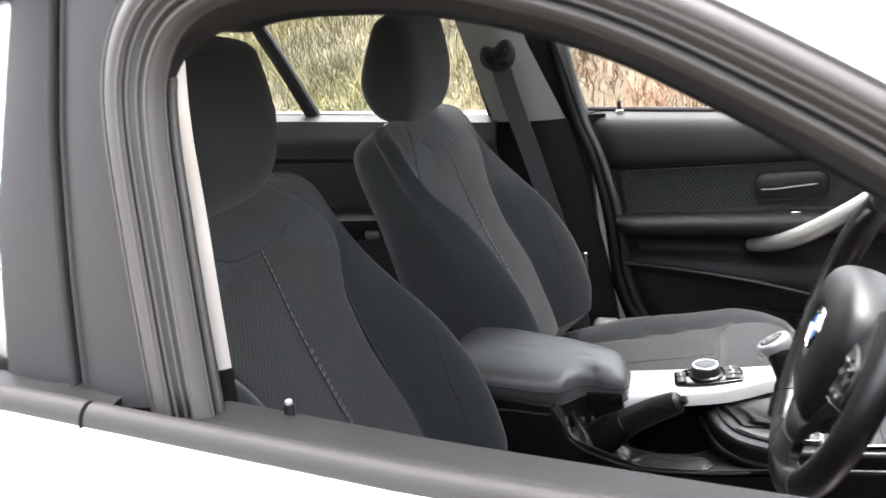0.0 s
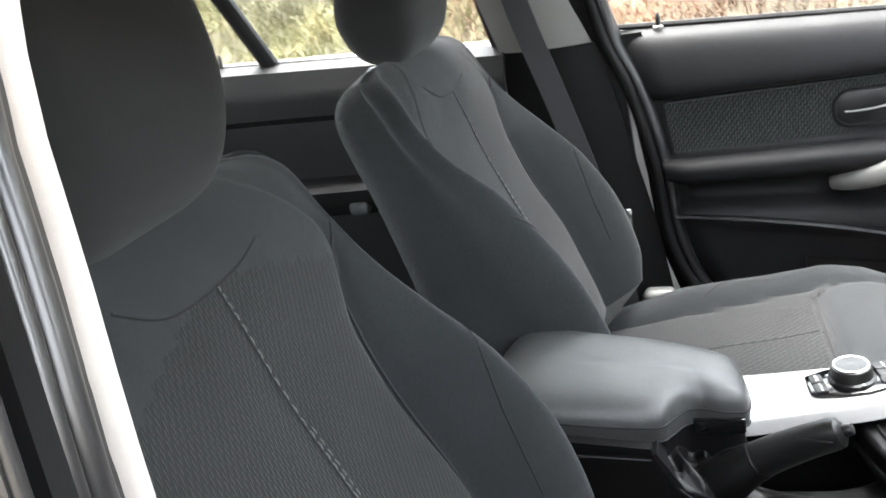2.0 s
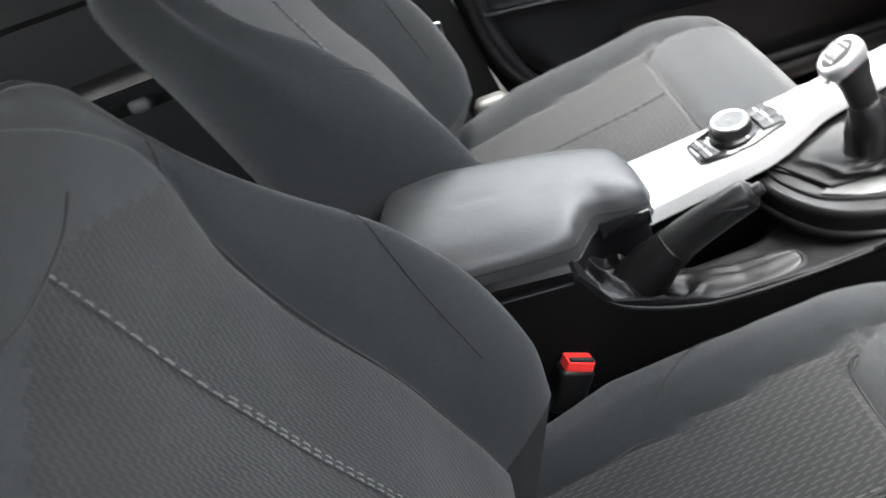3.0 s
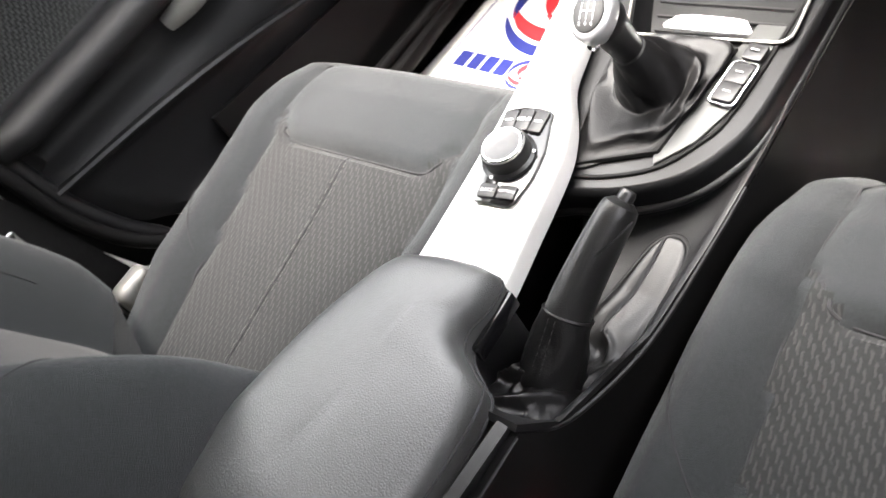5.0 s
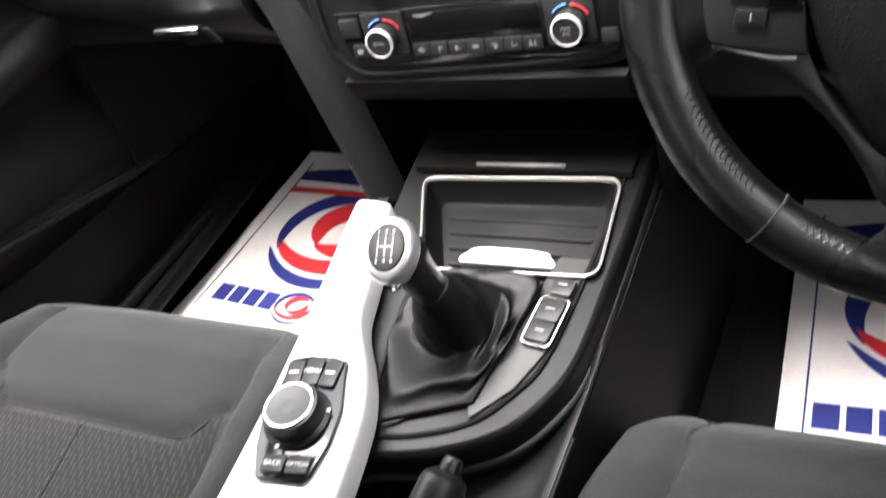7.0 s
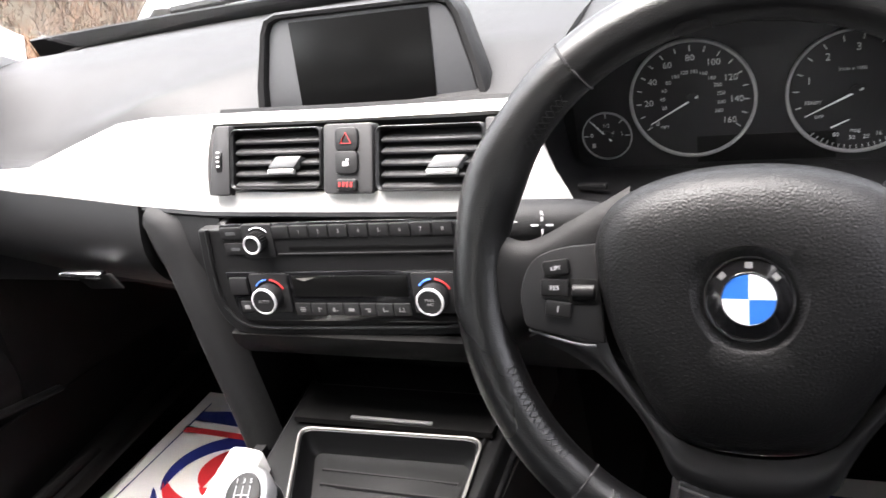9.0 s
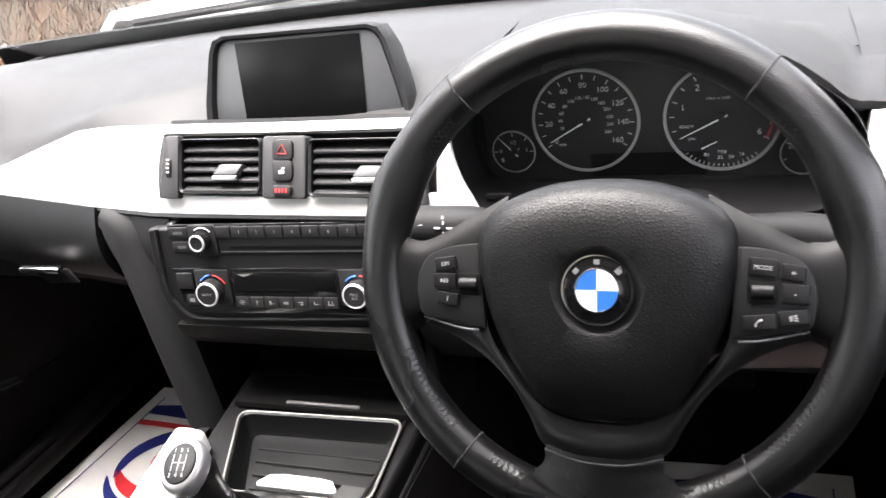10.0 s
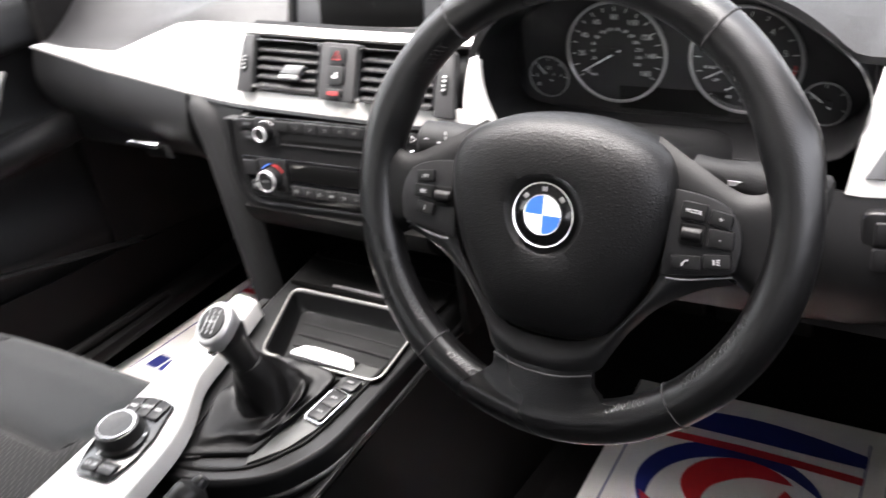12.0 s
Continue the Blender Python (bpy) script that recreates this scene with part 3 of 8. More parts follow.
part("outer_skin", door_skin(-0.521, 0.62), WHITEPAINT, ddoor, "glossy white door skin")
part("waist_strip", sweep(belt_path(-0.866, -0.006, -0.5205), 1.0, shape=WAIST), WAISTBAR, ddoor, "satin grey-black waist moulding")
part("waist_ledge", sheet(lambda u, v: (-0.515 + 1.1 * u, -0.868 + 0.04 * v, belt_z(-0.515 + 1.1 * u) - 0.036 + 0.002 * v), 20, 4, 0.006), RUBBER, ddoor)
part("outer_wiper_seal", sweep(belt_path(-0.853, -0.033), 1.0, shape=[(-0.010, -0.010), (0.010, -0.010), (0.009, 0.001), (0.004, 0.0055), (-0.003, 0.007), (-0.009, 0.003)]), RUBBER, ddoor)


def door_top(u, v):
    x = -0.475 + 1.05 * u
    zt = belt_z(x)
    prof = [(0.0, -0.844, -0.040), (0.05, -0.843, -0.022), (0.10, -0.839, -0.0155), (0.16, -0.832, -0.0140), (0.25, -0.815, -0.0185), (0.55, -0.765, -0.036), (0.75, -0.738, -0.065), (1.0, -0.73, -0.16)]
    y = line_table([(a, b) for a, b, c in prof], v)
    dz = line_table([(a, c) for a, b, c in prof], v)
    return (x, y, zt + dz)


part("door_capping", sheet(door_top, 24, 40, 0.006), DOORMATT, ddoor, "dark door top capping inside the window")
part("inner_panel", sheet(lambda u, v: (-0.43 + 0.98 * u, -0.735 + 0.03 * math.sin(v * 9), 0.30 + (0.56 * v)), 14, 20, 0.01), SOFT, ddoor, "black inner door lining")
PX, PY, PZ = -0.416, -0.772, 0.962
pinob = part("lock_pin", lathe([(0.0045, -0.006), (0.0048, 0.013), (0.0042, 0.018), (0.002, 0.020)], 16, Matrix.Translation((PX, PY, PZ))), HARD, ddoor, "black lock pin")
part("collar", lathe([(0.0095, -0.008), (0.0095, 0.0), (0.006, 0.003)], 18, Matrix.Translation((PX, PY, PZ))), HARD, pinob)
part("tip", lathe([(0.0034, -0.001), (0.0030, 0.0014), (0.001, 0.0024)], 12, Matrix.Translation((PX, PY, PZ + 0.0195))), KNOBSILVER, pinob)

# window frame of the driver's door: rear upright, rounded corner, top arch running down the A pillar
FRAME_R = [(-0.446, -0.826, 0.965), (-0.455, -0.814, 1.05), (-0.461, -0.804, 1.13), (-0.464, -0.796, 1.20), (-0.460, -0.790, 1.242),
           (-0.442, -0.785, 1.271), (-0.405, -0.782, 1.286), (-0.34, -0.781, 1.287), (-0.26, -0.782, 1.277), (-0.16, -0.786, 1.246), (-0.05, -0.791, 1.186),
           (0.06, -0.797, 1.116), (0.25, -0.805, 1.005), (0.46, -0.812, 0.915)]


def frame_band(inner, outer, dy_in, dy_out, thick=0.008, nv=5, bulge=0.0, up_in=(0, 0), up_out=(0, 0), first=0):
    """A band along the window frame between two offsets measured in its plane, from its centre line.
    up_in, up_out: further offset and depth of its two edges along the rear upright."""
    c = smooth_path(FRAME_R, 6)
    a, b = [], []
    for i, p in enumerate(c):
        t = (c[min(i + 1, len(c) - 1)] - c[max(i - 1, 0)]).normalized()
        nrm = Vector((0, 1, 0)).cross(t).normalized()
        if nrm.dot(p - Vector((0.05, -0.8, 1.05))) < 0:
            nrm = -nrm
        w = 1 - sstep(20, 34, i)
        a.append(p + nrm * (inner + w * up_in[0]) + Vector((0, dy_in + w * up_in[1], 0)))
        b.append(p + nrm * (outer + w * up_out[0]) + Vector((0, dy_out + w * up_out[1], 0)))
    return strip(a[first:], b[first:], bulge, thick, None, nv, (0, -1, 0))


part("glass_run_seal", frame_band(-0.012, 0.004, 0.034, 0.004, 0.006, 6, 0.004, (0.031, 0.0), (0, 0)), RUBBER, ddoor, "black rubber glass channel")
part("seal_lip", frame_band(0.002, 0.012, -0.002, -0.010, 0.006, 5, 0.006), TAUPE, ddoor, "bright-edged rubber lip")
part("frame_band", frame_band(0.010, 0.030, -0.008, -0.014, 0.008, 5, 0.002), HARD, ddoor, "satin black window frame")
part("outer_moulding", frame_band(0.027, 0.044, -0.015, -0.012, 0.010, 6, 0.006), TAUPE, ddoor, "grey outer window moulding")
structure("a_pillar_skin_right", frame_band(0.046, 0.092, -0.014, 0.055, 0.012, 8, 0.010, first=34), WHITEPAINT, "white painted A pillar and roof edge")
part("frame_core", sheet(lambda u, v: (-0.565 + 0.085 * u - 0.02 * v * u, -0.822 + 0.075 * v, 0.97 + 0.34 * v), 6, 10, 0.01), HARD, ddoor)
part("inner_frame", frame_band(-0.010, 0.05, 0.036, 0.075, 0.012, 5, 0.0, (0.070, 0.03), (0.016, 0.008)), HARD, ddoor, "black inner window frame")


def frame_line(off, dy, r, first=0, last=None):
    """A thin raised bead along the window frame."""
    c = smooth_path(FRAME_R, 6)
    out = []
    for i, p in enumerate(c):
        t = (c[min(i + 1, len(c) - 1)] - c[max(i - 1, 0)]).normalized()
        nrm = Vector((0, 1, 0)).cross(t).normalized()
        if nrm.dot(p - Vector((0.05, -0.8, 1.05))) < 0:
            nrm = -nrm
        out.append(p + nrm * off + Vector((0, dy, 0)))
    return sweep(out[first:last], r, 6 if r < 0.003 else 12, up=(0, 1, 0))


part("channel_bead", frame_line(0.0135, 0.0250, 0.0042, 0, 24), SEALGLOSS, ddoor, "shiny rubber bead of the window channel")
part("channel_bead", frame_line(0.0085, 0.0165, 0.0020, 0, 24), SEALGLOSS, ddoor)
part("channel_bead", frame_line(0.0055, 0.0095, 0.0016, 0, 24), RUBBER, ddoor)
for off_, dy_, r_ in ((0.0025, 0.000, 0.0016), (0.0095, -0.0125, 0.0018), (0.0165, -0.0125, 0.0013), (0.0235, -0.014, 0.0013), (0.0295, -0.0175, 0.0018), (0.0440, -0.0135, 0.0016)):
    part("frame_bead", frame_line(off_, dy_, r_), TAUPE, ddoor, "thin pale bead of the frame moulding")


# B pillar outer covers: one on each door
def cover(x0, x1, n=14):
    """x0, x1: tables of x by z for the two upright edges."""
    def fn(u, v):
        z = belt_z(-0.55) - 0.018 + 0.325 * v
        x = line_table(x0, z) * (1 - u) + line_table(x1, z) * u
        return (x, -0.836 + 0.075 * v ** 1.1 + 0.004 * (2 * u - 1) ** 2, z)
    return sheet(fn, 10, n, 0.008)


SEAM_X = [(0.97, -0.557), (1.10, -0.566), (1.20, -0.570), (1.33, -0.563)]
FRONT_X = [(0.97, -0.482), (1.14, -0.501), (1.30, -0.512), (1.33, -0.512)]
REAR_X = [(0.97, -0.630), (1.14, -0.632), (1.33, -0.606)]
off = lambda tab, d: [(z, x + d) for z, x in tab]
part("pillar_cover", cover(off(SEAM_X, 0.004), FRONT_X), PILLAR, ddoor, "satin black B pillar cover")
part("cover_edge", cover(off(SEAM_X, 0.003), off(SEAM_X, 0.009)), RUBBER, ddoor)
rdoor = thing("rear_right_door", "white rear door beside the driver's door, shut", "car door")
part("outer_skin", sheet(lambda u, v: (-1.45 + 0.925 * u, -(0.872 + 0.028 * math.sin(math.pi * min(1, v * 1.15)) - 0.05 * (1 - v) ** 3), 0.22 + (belt_z(-1.45 + 0.925 * u) - 0.230) * v), 14, 20, -0.02), WHITEPAINT, rdoor, "glossy white door skin")
part("waist_strip", sweep([(-1.45 + 0.926 * i / 10, -0.866, belt_z(-1.45 + 0.926 * i / 10) - 0.006) for i in range(11)], 1.0, shape=WAIST), WAISTBAR, rdoor, "satin grey-black waist moulding")
part("waist_ledge", sheet(lambda u, v: (-1.45 + 0.93 * u, -0.866 + 0.04 * v, belt_z(-1.45 + 0.93 * u) - 0.010 + 0.004 * v), 12, 4, 0.006), HARD, rdoor)
part("pillar_cover", cover(REAR_X, off(SEAM_X, -0.004)), PILLAR, rdoor, "satin black B pillar cover")
part("cover_edge", cover(off(SEAM_X, -0.010), off(SEAM_X, -0.003)), RUBBER, rdoor)
rg = part("window_pane", sheet(lambda u, v: (-1.40 + 0.80 * u + 0.08 * v * (u - 0.1), -0.832 + 0.075 * v, 1.01 + 0.30 * v), 6, 6, 0.004), GLASS, rdoor, "closed side window glass")
rg.visible_shadow = False
part("window_frame", sweep([(-1.42, -0.84, 1.02), (-1.40, -0.77, 1.31), (-0.9, -0.755, 1.335), (-0.56, -0.755, 1.325)], 0.02, 8), HARD, rdoor)
part("inner_panel", sheet(lambda u, v: (-1.4 + 0.85 * u, -0.74, 0.35 + 0.66 * v), 6, 8, 0.01), SOFT, rdoor)

# right rear quarter, plain
structure("quarter_panel_right", merged(sheet(lambda u, v: (-2.28 + 0.82 * u, -0.875 + 0.10 * (1 - u) ** 3, 0.3 + 0.72 * v), 8, 8, -0.02), box(0.10, 0.05, 0.36, (-1.50, -0.80, 1.17), 0.01)), WHITEPAINT, "white rear quarter panel")
structure("quarter_panel_left", merged(sheet(lambda u, v: (-2.28 + 0.82 * u, 0.875 - 0.10 * (1 - u) ** 3, 0.3 + 0.72 * v), 8, 8, 0.02), box(0.10, 0.05, 0.36, (-1.75, 0.80, 1.17), 0.01)), WHITEPAINT, "white rear quarter panel")
structure("wing_right", sheet(lambda u, v: (0.625 + 1.5 * u, -0.885 + 0.10 * u ** 3, 0.25 + (0.66 - 0.08 * u) * v), 12, 10, -0.02), WHITEPAINT, "white front wing")
structure("wing_left", sheet(lambda u, v: (0.625 + 1.5 * u, 0.885 - 0.10 * u ** 3, 0.25 + (0.66 - 0.08 * u) * v), 12, 10, 0.02), WHITEPAINT, "white front wing")
structure("nose", sheet(lambda u, v: (2.12 - 0.0 * v, -0.78 + 1.56 * u, 0.22 + 0.62 * v), 10, 8, 0.03), WHITEPAINT, "white front end")
for sg, nm in ((1, "left"), (-1, "right")):
    structure("sill_" + nm, box(2.2, 0.14, 0.14, (-0.45, sg * 0.80, 0.26), 0.03, 3), WHITEPAINT, "white painted door sill")

# inner B pillar trims
for sg, nm in ((1, "left"), (-1, "right")):
    sh = 0.0 if sg > 0 else -0.02

    def upper(u, v, sg=sg):
        z = 0.977 + 0.36 * v
        xr, xf = line_table([(0.97, -0.642), (1.22, -0.705), (1.34, -0.73)], z), line_table([(0.97, -0.462), (1.176, -0.545), (1.34, -0.575)], z)
        if sg < 0:
            xr, xf = -0.70, -0.575
        y = 0.745 - 0.075 * v - 0.02 * math.sin(math.pi * u) if sg > 0 else -(0.668 - 0.005 * v)
        return (xr + (xf - xr) * u, y, z)
    structure("pillar_trim_" + nm, sheet(upper, 12, 12, -0.012 if sg < 0 else 0.012), GREYTRIM, "upper B pillar trim, its grey darkened for cabin shade")
    structure("pillar_lining_" + nm, sheet(lambda u, v, sg=sg: (line_table([(0, -0.62), (1, -0.642)], v) * (1 - u) + (line_table([(0, -0.33), (0.45, -0.375), (1, -0.455)], v) if sg > 0 else -0.56) * u,
                                                               sg * (0.715 + 0.035 * v - 0.02 * math.sin(math.pi * u)) + (0.05 if sg < 0 else 0), 0.34 + (0.636 if sg > 0 else 0.60) * v), 12, 16, 0.012 * sg), SHADEBLACK, "black lower B pillar trim")

# forward edge of the right B pillar trim, seen as a pale strip behind the driver's window
PZ_ = [0.944 + 0.40 * i / 11 for i in range(12)]
EDGE_X = [(0.94, -0.560), (1.03, -0.562), (1.10, -0.572), (1.18, -0.585), (1.24, -0.604), (1.34, -0.640)]
EDGE_Y = [(0.94, -0.634), (1.03, -0.630), (1.10, -0.614), (1.18, -0.596), (1.24, -0.560), (1.34, -0.495)]


def pillar_edge(z, dx, dy):
    return Vector((ctable(EDGE_X, z) + dx, ctable(EDGE_Y, z) + dy, z))


# same plastic as the grey trim; daylight on it is a paler colour
structure("pillar_edge_right", strip([pillar_edge(z, -0.0125 + 0.003 * sstep(1.1, 1.3, z), -0.006) for z in PZ_], [pillar_edge(z, 0, 0) for z in PZ_], 0.002, 0.006, None, 5, (0.5, -0.86, 0)), LITTRIM, "B pillar trim edge, pale cream with daylight in its colour")
structure("pillar_foot_right", strip([pillar_edge(z, -0.0135, -0.007) for z in (0.78, 0.86, 0.9435)], [pillar_edge(0.944, 0.002 - 0.02 * (0.944 - z), 0.0) - Vector((0, 0, 0.944 - z)) for z in (0.78, 0.86, 0.9435)], 0.002, 0.006, None, 4, (0.5, -0.86, 0)), SOFT, "black foot of the B pillar trim")
PZ2 = [0.88 + 0.46 * i / 11 for i in range(12)]
structure("pillar_reveal_right", strip([(-0.585, -0.715, z) for z in PZ2], [pillar_edge(max(0.94, z), -0.0130, -0.0066) - Vector((0, 0, max(0, 0.94 - z))) for z in PZ2], 0.006, 0.006, None, 6, (0.7, -0.7, 0)), SEALGLOSS, "shiny black reveal beside the pillar trim")
structure("reveal_seal_right", sweep([pillar_edge(z, -0.004, -0.031) for z in PZ_], 0.0095, 14), SEALGLOSS, "fat shiny rubber seal beside the pillar trim")
structure("reveal_lip_right", sweep([pillar_edge(z, 0.004, -0.050) for z in PZ_], 0.0055, 12), SEALGLOSS, "thin rubber lip of the door opening")
structure("door_seal_right", sweep(smooth_path([(-0.566, -0.694, 0.93), (-0.562, -0.691, 1.05), (-0.556, -0.688, 1.16), (-0.542, -0.684, 1.25), (-0.500, -0.680, 1.305), (-0.40, -0.674, 1.335)], 6), 0.0085, 10), RUBBER, "black rubber door opening seal")

# outer skins of the passenger side, seen only as a dark backing
for nm, x0, x1 in (("front", -0.50, 0.62), ("rear", -1.46, -0.51)):
    structure("side_skin_left_" + nm, sheet(lambda u, v, x0=x0, x1=x1: (x0 + (x1 - x0) * u, 0.862 + 0.02 * math.sin(math.pi * v), 0.22 + (belt_z(x0 + (x1 - x0) * u) - 0.285) * v), 12, 12, 0.02), WHITEPAINT, "white passenger side door skin")
    structure("waist_moulding_left_" + nm, sweep([(x0 + (x1 - x0) * i / 8, 0.862, belt_z(x0 + (x1 - x0) * i / 8) - 0.055) for i in range(9)], 0.014, 10), WAISTBAR, "black waist moulding")
structure("pillar_outer_left", sheet(lambda u, v: (-0.66 + 0.22 * u - 0.07 * v, 0.835 - 0.08 * v, 0.95 + 0.38 * v), 6, 8, 0.02), PILLAR, "black B pillar cover")
structure("pillar_core_left", strip([(-0.66, 0.80, 0.30), (-0.66, 0.80, 0.98), (-0.73, 0.735, 1.33)], [(-0.38, 0.80, 0.30), (-0.42, 0.80, 0.98), (-0.50, 0.735, 1.33)], 0, 0.03, 12, 4), HARD, "dark inner B pillar")
structure("pillar_core_right", strip([(-0.66, -0.775, 0.30), (-0.66, -0.775, 0.98), (-0.68, -0.72, 1.33)], [(-0.545, -0.775, 0.30), (-0.545, -0.775, 0.98), (-0.53, -0.72, 1.33)], 0, 0.03, 12, 4), HARD, "dark inner B pillar")

for sg, nm in ((1, "left"), (-1, "right")):
    structure("kick_panel_" + nm, sheet(lambda u, v, sg=sg: (0.36 + 0.58 * u, sg * (0.745 - 0.01 * v), 0.24 + 0.70 * v), 10, 8, 0.02 * -sg), CARPET, "dark footwell side lining")


# ---- passenger door lining and the far side ----
def ldoor_edge(z):
    """x of the passenger door's rear edge."""
    return line_table([(0.30, -0.10), (0.42, -0.21), (0.47, -0.275), (0.55, -0.325), (0.73, -0.353), (0.84, -0.378), (0.985, -0.428)], z)


LPROF = [(0.30, 0.725), (0.40, 0.722), (0.47, 0.744), (0.56, 0.742), (0.598, 0.736), (0.615, 0.726), (0.630, 0.738), (0.645, 0.772), (0.668, 0.768), (0.682, 0.738), (0.694, 0.712), (0.710, 0.702),
         (0.726, 0.706), (0.736, 0.728), (0.742, 0.775), (0.840, 0.778), (0.850, 0.757), (0.875, 0.742), (0.93, 0.748), (0.965, 0.762), (0.980, 0.785), (0.984, 0.80)]


LCURVE = smooth_path([(0, y, z) for z, y in LPROF], 5)


def ldoor(u, v):
    k = v * (len(LCURVE) - 1)
    i = min(int(k), len(LCURVE) - 2)
    q = LCURVE[i].lerp(LCURVE[i + 1], k - i)
    y, z = q.y, q.z
    x0 = ldoor_edge(z)
    x = x0 + (0.66 - x0) * u
    z2 = z - 0.055 * (x + 0.42) * sstep(0.86, 0.98, z) + 0.03 * (x + 0.36) * sstep(0.9, 0.8, z) * sstep(0.70, 0.80, z) - 0.16 * max(0, x + 0.33) * sstep(0.66, 0.60, z) * sstep(0.42, 0.58, z)
    return (x, y + 0.02 * (1 - sstep(0.0, 0.04, u)), z2)


pdoor = thing("passenger_door", "black passenger door lining with cloth insert and silver grip", "car door")
part("lining", sheet(ldoor, 48, len(LCURVE) - 1, 0.012), DOORMATT, pdoor, "black moulded door lining")


def insert(u, v):
    x = -0.362 + 0.60 * u
    z = 0.735 + 0.102 * v + 0.028 * (x + 0.36)
    return (x + 0.012 * (1 - v) * (1 - sstep(0, .05, u)), 0.771, z)


part("cloth_insert", sheet(insert, 20, 6, 0.006, uv=lambda u, v: (0.102 * v, 0.6 * u)), DOORCLOTH, pdoor, "black cloth insert with pale woven dashes")
gl = smooth_path([(-0.366, 0.768, 0.738), (-0.372, 0.768, 0.80), (-0.370, 0.768, 0.836), (-0.355, 0.768, 0.846), (-0.1, 0.768, 0.853), (0.24, 0.768, 0.863)], 6)
part("insert_edge", sweep(gl, 0.0035, 6), HARD, pdoor)
# handle bowl and lever
part("handle_bowl", prism([(p[0], p[1]) for p in rounded(0.158, 0.062, 0.026)], 0.006, frame_from((0.042, 0.776, 0.795), (1, 0, 0.03), (0, 0, 1)) @ pose(0, 0, 0), 0.002), HARD, pdoor)
part("bowl_rim", sweep([(0.042 + x, 0.768, 0.795 + y + 0.03 * x) for x, y in rounded(0.163, 0.066, 0.028)], 0.003, 6, closed=True, up=(0, 1, 0)), SOFT, pdoor)
part("release_lever", sweep(smooth_path([(-0.024, 0.762, 0.788), (0.010, 0.757, 0.790), (0.050, 0.757, 0.795), (0.098, 0.762, 0.799)], 5), [0.002] + [0.0036] * 14 + [0.002], 10, flat=0.5), SILVER_DULL, pdoor, "satin silver door release lever")
# silver pull grip sweeping up and forward
grip = smooth_path([(-0.050, 0.742, 0.660), (0.0, 0.715, 0.672), (0.06, 0.70, 0.695), (0.13, 0.695, 0.735), (0.20, 0.70, 0.785), (0.27, 0.72, 0.845)], 6)
part("pull_grip", sweep(grip, [0.006 + 0.016 * math.sin(math.pi * min(1, 0.08 + i / (len(grip) - 1))) ** 0.6 for i in range(len(grip))], 12, flat=0.75, up=(0, 1, 0)), SILVER_DULL, pdoor, "matt silver door pull grip")
part("switch_plate", box(0.12, 0.03, 0.006, (0.06, 0.735, 0.735), 0.002, m=None), HARD, pdoor)
part("window_switch", box(0.022, 0.014, 0.008, (0.05, 0.728, 0.741), 0.002), CHROME, pdoor)
part("lower_ridge", sweep(smooth_path([(-0.335, 0.735, 0.618), (-0.15, 0.722, 0.598), (0.05, 0.715, 0.560), (0.40, 0.70, 0.47)], 6), 0.010, 8, flat=0.6), SOFT, pdoor)
# shade low on the door is painted in: near-black sheet over the lining
part("lower_lining", sheet(lambda u, v: (-0.10 + 0.78 * u, 0.706 + 0.012 * v * v, 0.16 + (0.36 - 0.10 * u) * v), 16, 8, 0.008), SHADEBLACK, pdoor, "lower door lining, its shade put into a near-black colour")
lp = part("lock_pin", lathe([(0.0045, -0.01), (0.0048, 0.016), (0.0042, 0.024), (0.002, 0.027)], 16, Matrix.Translation((-0.343, 0.792, 0.981))), HARD, pdoor)
part("collar", lathe([(0.010, -0.008), (0.010, 0.0), (0.006, 0.002)], 18, Matrix.Translation((-0.343, 0.792, 0.983))), SILVER_DULL, lp)
# door window frame and glass of the far side
pg = part("window_pane", sheet(lambda u, v: (-0.42 + 1.0 * u - 0.10 * v * (1 - u) - 0.62 * v * u, 0.805 - 0.075 * v, 0.99 + 0.33 * v - 0.055 * u), 10, 10, 0.004), GLASS, pdoor, "closed side window glass")
pg.visible_shadow = False
FRAME_L = [(-0.425, 0.775, 0.965), (-0.45, 0.765, 1.06), (-0.475, 0.748, 1.15), (-0.505, 0.735, 1.24), (-0.50, 0.725, 1.30), (-0.40, 0.722, 1.318), (-0.25, 0.728, 1.305), (-0.08, 0.74, 1.25), (0.10, 0.755, 1.165), (0.35, 0.775, 1.03), (0.50, 0.785, 0.945)]
part("window_frame", sweep(smooth_path(FRAME_L, 6), 0.016, 8, up=(0, 1, 0), flat=1.5), HARD, pdoor, "black window frame")
part("glass_sill_seal", sweep([(-0.43, 0.803, 0.990), (0.1, 0.805, 0.958), (0.55, 0.805, 0.932)], 0.006, 6), RUBBER, pdoor)

structure("door_seal_left", sweep(smooth_path([(-0.520, 0.712, 1.30), (-0.485, 0.733, 1.15), (-0.445, 0.745, 0.98), (-0.405, 0.738, 0.88), (-0.368, 0.727, 0.73), (-0.350, 0.72, 0.58), (-0.305, 0.71, 0.475), (-0.22, 0.70, 0.41), (-0.08, 0.69, 0.37), (0.4, 0.68, 0.345)], 6), 0.011, 10), SHADEBLACK, "black rubber door opening seal")
structure("door_jamb_left", sweep(smooth_path([(-0.500, 0.732, 1.30), (-0.465, 0.748, 1.15), (-0.430, 0.762, 0.98), (-0.388, 0.757, 0.88), (-0.350, 0.747, 0.73), (-0.332, 0.742, 0.58), (-0.285, 0.735, 0.46), (-0.2, 0.73, 0.39), (0.4, 0.72, 0.32)], 6), 0.014, 10), HARD, "dark painted door jamb")
